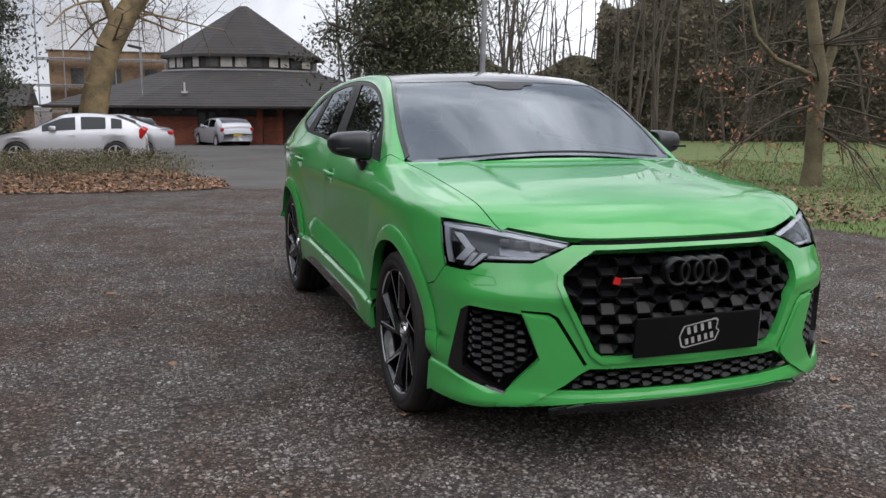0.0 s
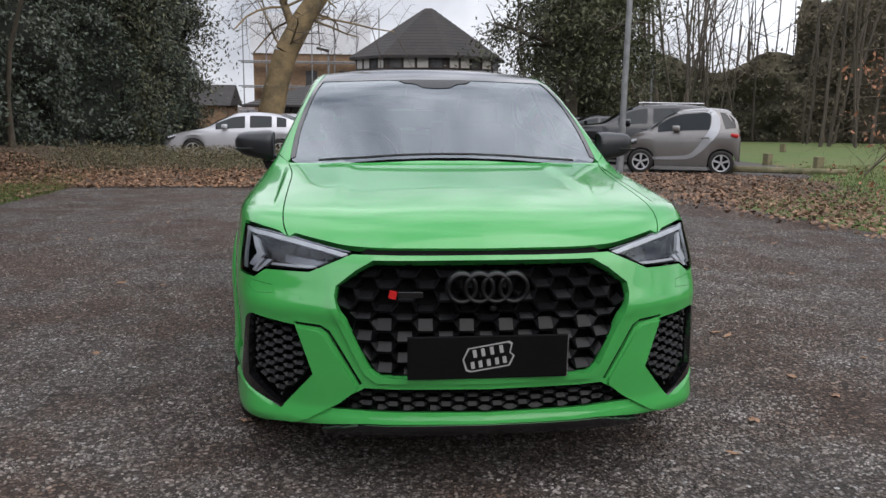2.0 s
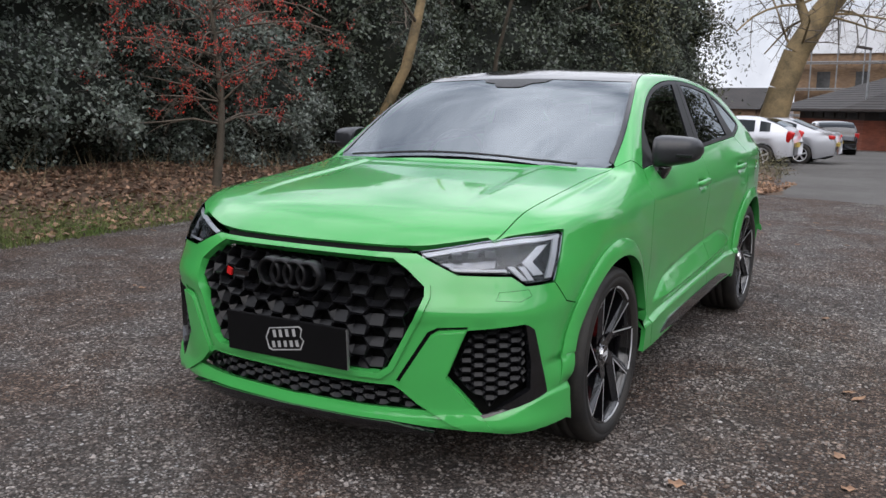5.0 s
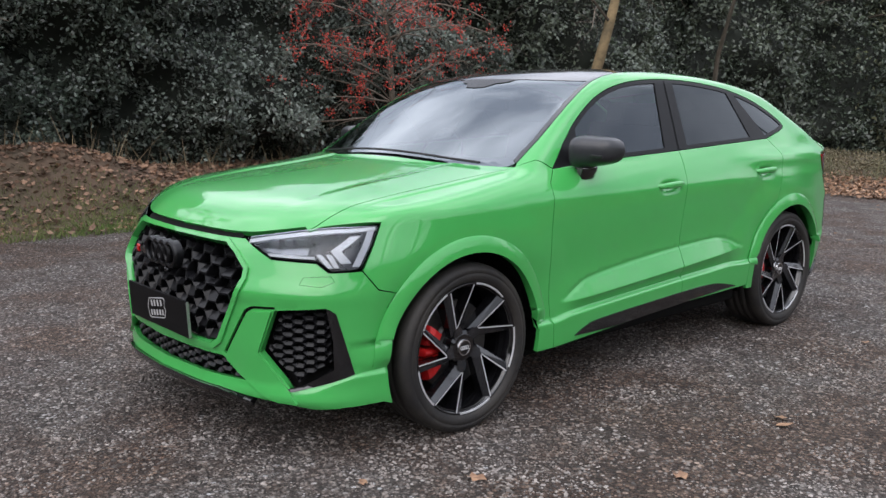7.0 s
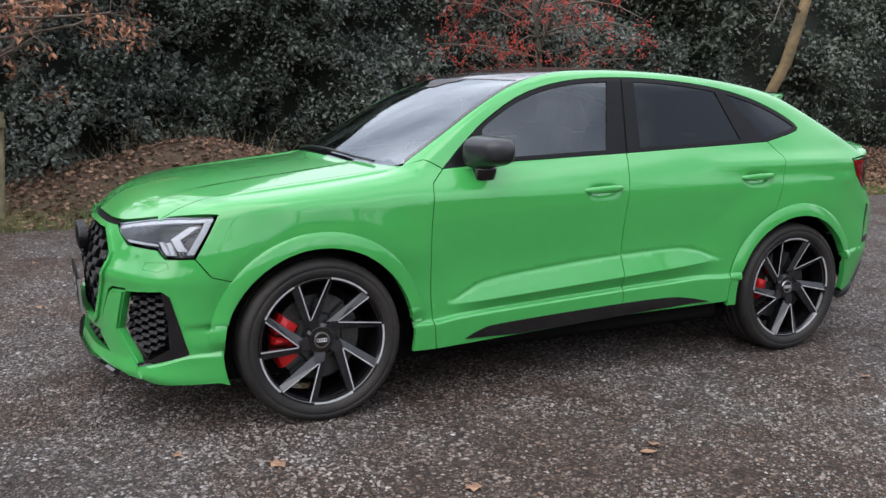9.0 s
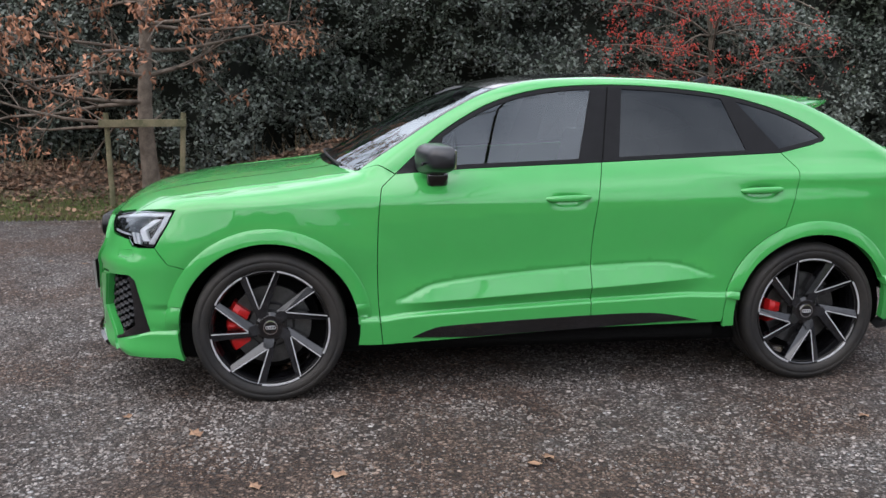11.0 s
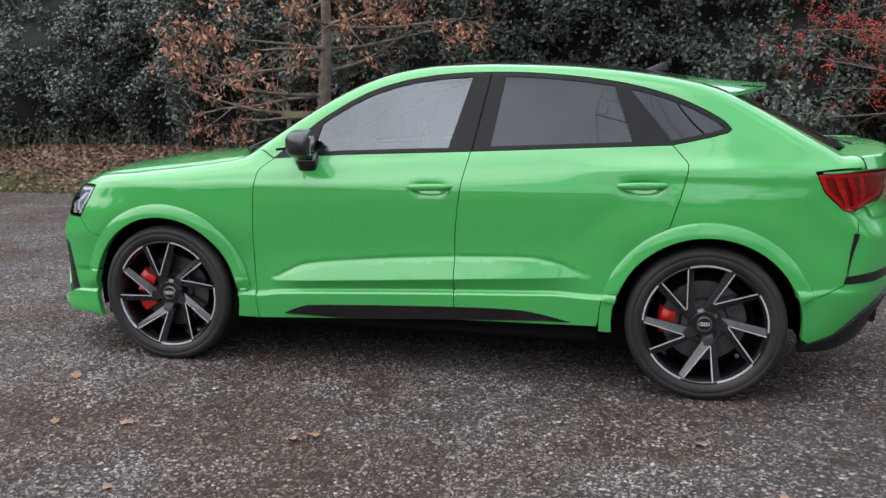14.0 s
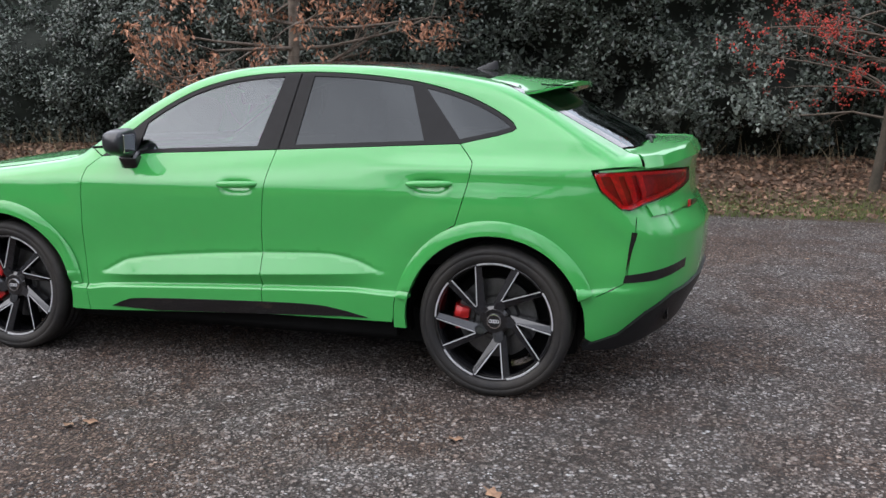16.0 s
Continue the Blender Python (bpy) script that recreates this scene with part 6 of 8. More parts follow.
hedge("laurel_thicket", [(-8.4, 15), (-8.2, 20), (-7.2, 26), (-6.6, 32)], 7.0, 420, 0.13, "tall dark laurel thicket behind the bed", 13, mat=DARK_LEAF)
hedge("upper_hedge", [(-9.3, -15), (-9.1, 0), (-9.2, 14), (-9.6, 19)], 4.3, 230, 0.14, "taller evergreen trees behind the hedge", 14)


def woody(name, label, at, height, radius, seed, bark, twig, depth=3, split=3, lean=(0, 0, 1), bend=0.25, spread=0.72, first=0.4, droop=0.0, keep=0.72, group=""):
    """A bare tree: trunk and limbs, then fine twigs. Returns the thing and its twig tips."""
    rng = np.random.default_rng(seed)
    root = tagged(new(name), label, "tree", group)
    x, y = at
    root.location = (x, y, float(rise(x, y)) - 0.05)
    segs, tips = [], []
    grow(rng, (0, 0, 0), lean, height, radius, depth, bend, split, droop, keep, segs, tips, 0, spread)
    segs = np.array(segs)
    low = (segs[:, 2] < first * height) & (segs[:, 6] < radius * 0.35)
    segs = segs[~low]
    thick = segs[:, 6] > 0.022 * max(1, height / 8)
    # root flare
    trunk = segs[thick].copy()
    trunk[0, 6] *= 1.35
    tubes("trunk", trunk, bark, root, 8)
    if (~thick).any():
        tubes("twig_mass", segs[~thick], twig, root, 4)["kind"] = "stuff"
    return root, np.array(tips), segs


# the brown-leaved sapling with its stakes
WOOD = material("weathered_stake_wood", (0.20, 0.17, 0.10), 0.85, other=(0.10, 0.10, 0.05), scale=5, bump=0.4, bump_scale=60)


OAK_BARK = material("pale_oak_bark", (0.17, 0.135, 0.105), 0.9, other=(0.085, 0.066, 0.050), scale=9, bump=0.9, bump_scale=45)


def sapling(at):
    rng = np.random.default_rng(21)
    root = tagged(new("young_oak"), "young oak with dead brown leaves beside stakes", "tree")
    x, y = at
    root.location = (x, y, float(rise(x, y)) - 0.03)
    segs, tips, spots = [], [], []
    p = np.zeros(3)
    r = 0.115
    heights = np.linspace(0, 4.6, 16)
    trunk = []
    for z0, z1 in zip(heights, heights[1:]):
        q = np.array((0.03 * math.sin(z1 * 2), 0.02 * math.cos(z1 * 3), z1))
        trunk.append((*p, *q, r, r * 0.93))
        r *= 0.93
        p = q
        if z1 > 0.85:
            for _ in range(3):
                a = rng.uniform(0, 2 * math.pi)
                length = rng.uniform(1.0, 2.3) * (1.15 - z1 / 8)
                sub, ends = [], []
                grow(rng, q, (math.cos(a), math.sin(a), rng.uniform(-0.05, 0.30)), length, 0.028, 2, 0.22, 2, -0.05, 0.55, sub, ends, 1, 0.55)
                segs += sub
                spots += [(s_[3], s_[4], s_[5]) for s_ in sub if s_[6] < 0.008]
    stem("trunk", trunk, OAK_BARK, root, 12)
    tubes("branch_work", segs, OAK_BARK, root, 5)["kind"] = "stuff"
    spots = np.array(spots)
    cl = spots[rng.random(len(spots)) < 0.11 + 0.10 * np.clip(spots[:, 2] - 2.0, 0, 1)]
    at_l = np.repeat(cl, 11, 0) + rng.normal(0, 1, (len(cl) * 11, 3)) * np.array((0.055, 0.055, 0.045)) - np.array((0, 0, 0.02))
    ob = leaves("dead_leaves", at_l, rng.uniform(0.055, 0.105, len(at_l)), BROWN_LEAF, rng, root, fold=0.8, slim=0.40, face=(0.6, 0, 0), hang=1.1)
    ob["kind"] = "stuff"
    return root


sapling((-6.25, -3.15))
stake_base = thing("tree_stakes", "two weathered wooden stakes joined by a crossbar", "stakes")
for dy, lean in ((-0.29, 1.5), (0.50, -4.0)):
    bm = bmesh.new()
    z0 = float(rise(-6.0, -3.25 + dy))
    rod(bm, (-5.95, -3.25 + dy, z0 - 0.1), (-5.95, -3.25 + dy - lean * 0.018, z0 + 1.13), 0.034, 0.031, 10)
    part("stake", bm, WOOD, stake_base, smooth=False)
bm = bmesh.new()
box(bm, (0.035, 1.00, 0.088), (-5.89, -3.14, 1.065), (0.5, 0, 0), bevel=0.006)
part("crossbar", bm, WOOD, stake_base)
bm = bmesh.new()
box(bm, (0.10, 0.12, 0.07), (-6.0, -3.15, 1.055), bevel=0.01)
part("rubber_tie", bm, SATIN_BLACK, stake_base)


# the red-berried tree
def berry_tree(at):
    rng = np.random.default_rng(33)
    root = tagged(new("berry_tree"), "small bare tree hung with red berries", "tree")
    x, y = at
    root.location = (x, y, float(rise(x, y)) - 0.03)
    segs, spots = [], []
    trunk = []
    p, r = np.zeros(3), 0.065
    for z1 in np.linspace(0.3, 3.6, 12):
        q = np.array((0.06 * math.sin(z1 * 1.5), 0.10 * math.sin(z1 * 1.1), z1))
        trunk.append((*p, *q, r, r * 0.92))
        p, r = q, r * 0.92
        if z1 > 0.7:
            for _ in range(4):
                a = rng.uniform(0, 2 * math.pi)
                sub = []
                grow(rng, q, (math.cos(a), math.sin(a), rng.uniform(0.2, 0.7)), rng.uniform(0.7, 1.7), 0.016, 2, 0.3, 2, 0.55, 0.6, sub, [], 1, 0.6)
                segs += sub
                spots += [s_[3:6] for s_ in sub if s_[6] < 0.008]
    stem("trunk", trunk, BARK, root, 10)
    tubes("twig_mass", segs, TWIG, root, 4)["kind"] = "stuff"
    spots = np.array(spots)
    cl = spots[(rng.random(len(spots)) < 0.11) & (spots[:, 2] > 0.95)]
    at_b = np.repeat(cl, 9, 0) + rng.normal(0, 0.035, (len(cl) * 9, 3))
    unit = np.array([(1, 0, 0), (0, 1, 0), (-1, 0, 0), (0, -1, 0), (0, 0, 1), (0, 0, -1)], float) * 0.011
    f = np.array([(0, 1, 4), (1, 2, 4), (2, 3, 4), (3, 0, 4), (1, 0, 5), (2, 1, 5), (3, 2, 5), (0, 3, 5)])
    v = at_b[:, None] + unit[None] * rng.uniform(0.8, 1.3, (len(at_b), 1, 1))
    ob = quick_mesh("berry_mass", v.reshape(-1, 3), (f[None] + 6 * np.arange(len(at_b))[:, None, None]).reshape(-1, 3), BERRY, root, smooth=True)
    ob["kind"] = "stuff"
    return root


berry_tree((-6.6, 4.15))

# trees among the hedge, and the great plane tree behind the bed
leaning = tagged(new("leaning_tree"), "slender leaning tree rising from the ivy", "tree")
leaning.location = (-7.6, 8.9, float(rise(-7.6, 8.9)))
segs, tips = [], []
pts = [(0, 0, -0.1), (0.25, 0.05, 0.55), (0.60, 0.15, 1.05), (0.95, 0.20, 1.7), (1.12, 0.30, 2.5), (1.25, 0.40, 3.3), (1.30, 0.45, 4.4), (1.45, 0.60, 5.6)]
rr = [0.13, 0.115, 0.105, 0.10, 0.09, 0.075, 0.05, 0.02]
segs += [(*a, *b, r0, r1) for a, b, r0, r1 in zip(pts, pts[1:], rr, rr[1:])]
rng = np.random.default_rng(5)
fine = []
for q in (pts[4], pts[5], pts[5], pts[6], pts[6]):
    a = rng.uniform(0, 6.3)
    grow(rng, q, (math.cos(a), math.sin(a), 0.45), 2.2, 0.035, 3, 0.3, 2, 0.1, 0.65, fine, [], 1, 0.6)
stem("trunk", segs, BARK_PALE, leaning, 12)
tubes("twig_mass", fine, TWIG, leaning, 4)["kind"] = "stuff"
woody("hedge_tree", "thin bare tree among the thicket", (-7.9, 15.2), 5.5, 0.07, 51, BARK, TWIG, 3, 2, (0.06, 0, 1), keep=0.6)
woody("hedge_tree", "thin bare tree among the thicket", (-8.4, 12.6), 5.5, 0.09, 52, BARK, TWIG, 3, 2, (-0.05, 0.1, 1), keep=0.6)

plane = tagged(new("plane_tree"), "large bare plane tree with mottled tan bark", "tree")
plane.location = (-3.6, 29.5, float(rise(-3.6, 29.5)) - 0.1)
pts = [(0, 0, 0), (0.05, 0, 1.2), (0.35, 0, 2.6), (0.75, 0, 3.9), (1.45, 0.1, 5.2), (2.3, 0.2, 6.4), (3.0, 0.3, 8.0), (3.6, 0.3, 10.5)]
rr = [0.62, 0.52, 0.47, 0.45, 0.42, 0.36, 0.27, 0.12]
trunk = [(*a, *b, r0, r1) for a, b, r0, r1 in zip(pts, pts[1:], rr, rr[1:])]
limb = [(1.12, 0.05, 4.6), (0.75, 0.1, 5.6), (0.35, 0.2, 6.8), (-0.1, 0.2, 8.6)]
trunk += [(*a, *b, r0, r1) for a, b, r0, r1 in zip(limb, limb[1:], (0.19, 0.15, 0.12), (0.15, 0.12, 0.06))]
tubes("trunk", trunk, BARK_PALE, plane, 14)
rng = np.random.default_rng(8)
fine = []
for q, k in ((pts[3], 2), (pts[4], 4), (pts[5], 5), (pts[6], 5), (limb[1], 3), (limb[2], 4), (limb[3], 3)):
    for _ in range(k):
        a = rng.uniform(0, 6.3)
        grow(rng, q, (math.cos(a), math.sin(a) * 0.6, rng.uniform(-0.1, 0.8)), rng.uniform(2.0, 3.6), 0.055, 3, 0.42, 2, 0.35, 0.62, fine, [], 1, 0.65)
fine = np.array(fine)
tubes("limb_work", fine[fine[:, 6] > 0.03], BARK_PALE, plane, 6)["kind"] = "stuff"
tubes("twig_mass", fine[fine[:, 6] <= 0.03], TWIG, plane, 4)["kind"] = "stuff"

MOSSY_BARK = material("mossy_bark", (0.165, 0.140, 0.078), 0.9, other=(0.105, 0.082, 0.054), scale=3, bump=0.9, bump_scale=25)
# the lawn tree with low sweeping branches
lawn_tree = tagged(new("lawn_tree"), "bare tree with drooping branches on the lawn", "tree")
lawn_tree.location = (9.75, 7.95, float(rise(9.75, 7.95)) - 0.05)
pts = [(0, 0, 0), (0.02, 0, 0.5), (0.0, 0, 1.2), (0.03, 0, 1.9), (-0.10, 0, 2.6), (-0.25, 0.1, 3.6), (-0.3, 0.1, 5.2), (-0.2, 0.2, 7.5)]
rr = [0.21, 0.165, 0.150, 0.165, 0.125, 0.10, 0.075, 0.03]
trunk = [(*a, *b, r0, r1) for a, b, r0, r1 in zip(pts, pts[1:], rr, rr[1:])]
fork = [(0.03, 0, 1.9), (0.35, 0.1, 2.5), (0.6, 0.2, 3.5), (0.8, 0.2, 5.5)]
trunk += [(*a, *b, r0, r1) for a, b, r0, r1 in zip(fork, fork[1:], (0.10, 0.085, 0.065), (0.085, 0.065, 0.035))]
low_limb = [(0.0, 0, 2.0), (-0.7, -0.3, 2.15), (-1.4, -0.5, 2.3), (-1.9, -0.6, 2.65), (-2.1, -0.6, 3.3)]
trunk += [(*a, *b, r0, r1) for a, b, r0, r1 in zip(low_limb, low_limb[1:], (0.05, 0.045, 0.038, 0.03), (0.045, 0.038, 0.03, 0.022))]
tubes("trunk", trunk, MOSSY_BARK, lawn_tree, 12)
rng = np.random.default_rng(17)
fine = []
for z0, k, up, dr in ((1.15, 5, -0.15, 0.6), (1.55, 7, -0.1, 0.6), (1.95, 8, 0.1, 0.35), (2.6, 8, 0.3, 0.1), (3.6, 8, 0.4, 0.0), (5.0, 8, 0.5, 0.0)):
    for _ in range(k):
        a = rng.uniform(0, 6.3)
        grow(rng, (0, 0, z0), (math.cos(a), math.sin(a), up), rng.uniform(1.6, 3.0), 0.023, 3, 0.35, 2, dr, 0.62, fine, [], 1, 0.6)
fine = np.array(fine)
tubes("branch_work", fine[fine[:, 6] > 0.012], TWIG_DARK, lawn_tree, 5)["kind"] = "stuff"
tubes("twig_mass", fine[fine[:, 6] <= 0.012], TWIG_DARK, lawn_tree, 3)["kind"] = "stuff"
spots = fine[fine[:, 6] < 0.006][:, 3:6]
cl = spots[rng.random(len(spots)) < 0.006]
leaves("dead_leaves", np.repeat(cl, 5, 0) + rng.normal(0, 0.06, (len(cl) * 5, 3)), 0.10, BROWN_LEAF, rng, lawn_tree, fold=0.6)["kind"] = "stuff"


# ivy-clad evergreens beside the building
def evergreen(name, label, at, height, wide, seed, count, leaf, low=1.0):
    rng = np.random.default_rng(seed)
    root = tagged(new(name), label, "tree")
    x, y = at
    root.location = (x, y, float(rise(x, y)))
    segs = []
    grow(rng, (0, 0, -0.1), (0, 0, 1), height, 0.30, 2, 0.12, 3, 0.2, 0.42, segs, [], 0, 0.8)
    tubes("trunk", segs, BARK, root, 7)
    n_cl = 70
    cz = rng.uniform(low, height, n_cl)
    cr = wide * np.sqrt(np.clip(1 - ((cz - height * 0.5) / (height * 0.62)) ** 2, 0.05, 1)) * rng.uniform(0.25, 1.0, n_cl)
    ca = rng.uniform(0, 6.3, n_cl)
    cc = np.stack([cr * np.cos(ca), cr * np.sin(ca), cz], 1)
    pick_ = rng.integers(0, n_cl, count)
    spread_ = rng.normal(0, 1, (count, 3)) * np.array((0.75, 0.75, 0.42)) * rng.uniform(0.6, 1.2, n_cl)[pick_][:, None]
    at_l = cc[pick_] + spread_
    at_l[:, 2] -= 0.18 * (spread_[:, 0] ** 2 + spread_[:, 1] ** 2)
    ob = leaves("crown", at_l, leaf * rng.uniform(0.6, 1.3, count), OLIVE_LEAF, rng, root, slim=0.4)
    ob["kind"] = "stuff"


OLIVE_LEAF = material("olive_evergreen_leaf", (0.046, 0.054, 0.024), 0.6, other=(0.080, 0.080, 0.040), scale=0.4, island=0.5)
evergreen("ivy_tree", "broad dark evergreen tree in front of the building", (8.7, 30.5), 10.5, 3.3, 61, 26000, 0.21, 3.2)
evergreen("ivy_tree", "broad dark evergreen tree beside the drive", (9.9, 33.0), 11.0, 2.4, 62, 22000, 0.21, 1.6)
evergreen("ivy_tree", "dark evergreen tree behind the parked cars", (10.6, 36.5), 11.5, 2.2, 63, 18000, 0.21, 0.6)

# far woods: bare trunks and an undergrowth belt
WOOD_FAR = material("far_bark", (0.098, 0.082, 0.064), 0.95, vary=0.4, scale=0.5)
THICKET = material("brown_undergrowth", (0.150, 0.122, 0.085), 0.95, other=(0.095, 0.086, 0.052), scale=0.15, island=0.5)
SHRUB = material("dark_leafless_shrubs", (0.128, 0.107, 0.074), 0.95, other=(0.072, 0.070, 0.045), scale=0.15, island=0.5)
rng = np.random.default_rng(77)
segs = []
for k in range(230):
    b = rng.uniform(math.radians(12), math.radians(68))
    dist = rng.uniform(48, 82)
    x, y = -1.5 + dist * math.sin(b), -4.5 + dist * math.cos(b)
    sub = []
    grow(rng, (x, y, float(rise(x, y)) - 0.3), (rng.normal(0, 0.06), rng.normal(0, 0.06), 1), rng.uniform(9, 15), rng.uniform(0.05, 0.13), 3, 0.2, 2, 0.0, 0.42, sub, [], 0, 0.65)
    segs += sub
woods = tubes("far_woods", segs, WOOD_FAR, None, 4)
tagged(woods, "distant belt of bare winter trees", "woods", kind="stuff")
hedge("undergrowth", [(13.5, 52), (24, 62), (40, 60), (56, 46), (70, 24), (78, 0)], 4.6, 190, 0.34, "brown woodland undergrowth beyond the lawn", 15, mat=THICKET, dark=THICKET)
hedge("dark_shrubs", [(28, 49), (35, 41), (42, 33), (50, 22)], 10.0, 110, 0.30, "tall brown leafless shrubs beyond the lawn", 16, mat=SHRUB, dark=SHRUB)
hedge("low_shrubs", [(19, 53), (25, 51), (30, 46)], 5.2, 120, 0.28, "low brown shrubs at the wood edge", 19, mat=SHRUB, dark=SHRUB)
hedge("rear_trees", [(70, -2), (56, -30), (20, -46), (-14, -40), (-30, -20)], 9.0, 40, 0.60, "belt of dark trees across the car park", 18, mat=OLIVE_LEAF, dark=THICKET, out=1.0)


# trees round the open side of the car park
for k, (x, y, h, s_) in enumerate(((23.0, -7.5, 9.0, 401), (15.0, -13.5, 9.5, 402), (21.5, 6.5, 10.0, 403))):
    woody("bare_tree", "bare spreading tree at the lawn edge", (x, y), h, 0.24, s_, BARK, TWIG_DARK, 3, 3, (0.03, -0.02, 1), 0.3, 0.7, 0.2, 0.0, 0.62, "bare trees at the lawn edge")
evergreen("thicket_tree", "dark evergreen tree at the end of the thicket", (-7.8, 31.5), 9.0, 1.5, 64, 12000, 0.19, 0.3)
evergreen("thicket_tree", "dark evergreen tree at the end of the thicket", (-8.2, 24.0), 9.0, 2.0, 65, 14000, 0.16, 0.3)

# litter, weeds and grass
def scatter(outline, count, seed, near=None):
    rng = np.random.default_rng(seed)
    p = np.array(outline, float)
    lo, hi = p.min(0), p.max(0)
    q = rng.uniform(lo, hi, (count * 3, 2))
    q = q[inside(wobble(outline, 0.05), q)]
    if near is not None:
        q = q[near(q[:, 0], q[:, 1]) > rng.random(len(q))]
    q = q[:count]
    return np.column_stack([q, rise(q[:, 0], q[:, 1])]), rng


for name, outline, count, seed, near in (
        ("verge_leaves", [(-5.3, -12), (-5.3, 12), (-8.2, 14), (-8.2, -12)], 34000, 91, lambda x, y: 0.35 + 0.65 * ramp(-x, 5.6, 6.9)),
        ("bed_leaves", [(-7, 10.5), (-0.45, 10.8), (-1.2, 15), (-7, 15)], 9000, 92, lambda x, y: 0.15 + 0.85 * (1 - ramp(y, 11.8, 13.5))),
        ("strip_leaves", [(3.6, 10.9), (5.1, 3.0), (6.6, 3.0), (10.5, 9), (9, 13.2), (5.6, 14.5)], 7000, 93, lambda x, y: 0.04 + 0.96 * np.exp(-((x - 5.8 - 0.25 * np.clip(y - 8, 0, 9)) / 1.7) ** 2)),
        ("lawn_leaves", [(6, 2), (8, -4), (20, 2), (20, 20), (12, 20), (9, 13)], 1500, 94, None)):
    at, rng = scatter(outline, count, seed, near)
    at[:, 2] += 0.04
    ob = leaves(name, at, rng.uniform(0.035, 0.09, len(at)), VERGE_LEAF if name in ("verge_leaves", "strip_leaves") else FALLEN, rng, None, flat=0.85, fold=0.35, slim=0.75)
    tagged(ob, "brown fallen leaves lying on the ground", "leaves", kind="stuff")


def blades(name, at, rng, low, high, mat, label, wide=0.006, lean=0.4):
    n = len(at)
    h = rng.uniform(low, high, n)
    d = rng.normal(0, lean, (n, 2))
    a = rng.uniform(0, 6.3, n)
    s = np.stack([np.cos(a), np.sin(a), np.zeros(n)], 1) * wide
    top = at + np.stack([d[:, 0] * h, d[:, 1] * h, h], 1)
    v = np.stack([at - s, at + s, top], 1).reshape(-1, 3)
    return tagged(quick_mesh(name, v, np.arange(3 * n).reshape(-1, 3), mat), label, "grass", kind="stuff")


at, rng = scatter([(-5.25, -12), (-5.25, 12), (-6.6, 12), (-6.6, -12)], 60000, 95, lambda x, y: np.exp(-((x + 5.8) / 0.55) ** 2) * (0.72 + 0.28 * np.sin(y * 1.3 + 1)))
blades("verge_grass", at, rng, 0.03, 0.09, GRASS_BLADE, "patchy short grass at the verge edge")
at, rng = scatter([(5.2, 7.2), (5.3, 2.5), (6.4, -1), (16, 0), (16, 18), (11.4, 17), (9.5, 12.8), (7, 10)], 30000, 96, None)
blades("lawn_grass", at, rng, 0.03, 0.07, GRASS_BLADE, "short winter grass on the lawn", 0.010)
at, rng = scatter([(-7, 12.2), (-0.9, 12.0), (-1.4, 18), (-7, 19)], 1100, 97, lambda x, y: 0.4 + 0.6 * ramp(-x, 0.8, 3))
blades("bed_stalks", at[::3], rng, 0.15, 0.50, WEED, "low weeds and stalks in the bed", 0.012, 0.25)
w_at = np.repeat(at, 26, 0)
w_at = w_at + np.column_stack([rng.normal(0, 0.16, (len(w_at), 2)), 0.02 + 0.40 * rng.random(len(w_at)) ** 1.5])
tagged(leaves("bed_weeds", w_at, rng.uniform(0.025, 0.06, len(w_at)), WEED, rng, None, slim=0.5), "low leafy ground cover in the bed", "plants", kind="stuff")
at, rng = scatter([(-6.9, -9), (-6.9, 9), (-7.9, 9), (-7.9, -9)], 800, 98, None)
blades("hedge_stalks", at, rng, 0.1, 0.55, DRY_STALK, "dry grass stalks at the hedge foot", 0.006, 0.35)

# tall bare tree on the lawn whose branches mirror in the paint and glass
woody("tall_lawn_tree", "tall bare broad-crowned tree on the lawn", (16.5, 1.0), 14.0, 0.15, 77, BARK, TWIG_DARK, 3, 3, (-0.05, 0, 1), 0.28, 0.75, 0.25, 0.05, 0.62)


# ---- building, cars and street things ----
def small_brick(name, base, second):
    m = material(name, base, 0.9, other=second, scale=1.5, bump=0.2, bump_scale=60)
    n, l = m.node_tree.nodes, m.node_tree.links
    b = n["Principled BSDF"]
    tex, tc, mix = n.new("ShaderNodeTexBrick"), n.new("ShaderNodeTexCoord"), n.new("ShaderNodeMix")
    tex.inputs["Scale"].default_value = 1.0
    tex.inputs["Brick Width"].default_value, tex.inputs["Row Height"].default_value, tex.inputs["Mortar Size"].default_value = 0.225, 0.075, 0.006
    tex.inputs["Color1"].default_value, tex.inputs["Color2"].default_value, tex.inputs["Mortar"].default_value = (1, 1, 1, 1), (0.72, 0.68, 0.66, 1), (0.9, 0.85, 0.8, 1)
    turn = n.new("ShaderNodeVectorMath")
    sep, com, add = n.new("ShaderNodeSeparateXYZ"), n.new("ShaderNodeCombineXYZ"), n.new("ShaderNodeMath")
    l.new(tc.outputs["Object"], sep.inputs[0])
    l.new(sep.outputs["X"], add.inputs[0])
    l.new(sep.outputs["Y"], add.inputs[1])
    l.new(add.outputs[0], com.inputs["X"])
    l.new(sep.outputs["Z"], com.inputs["Y"])
    l.new(com.outputs[0], tex.inputs["Vector"])
    mix.data_type, mix.blend_type = "RGBA", "MULTIPLY"
    mix.inputs["Factor"].default_value = 1.0
    old = b.inputs["Base Color"].links[0].from_socket
    l.new(old, mix.inputs["A"])
    l.new(tex.outputs["Color"], mix.inputs["B"])
    l.new(mix.outputs["Result"], b.inputs["Base Color"])
    return m


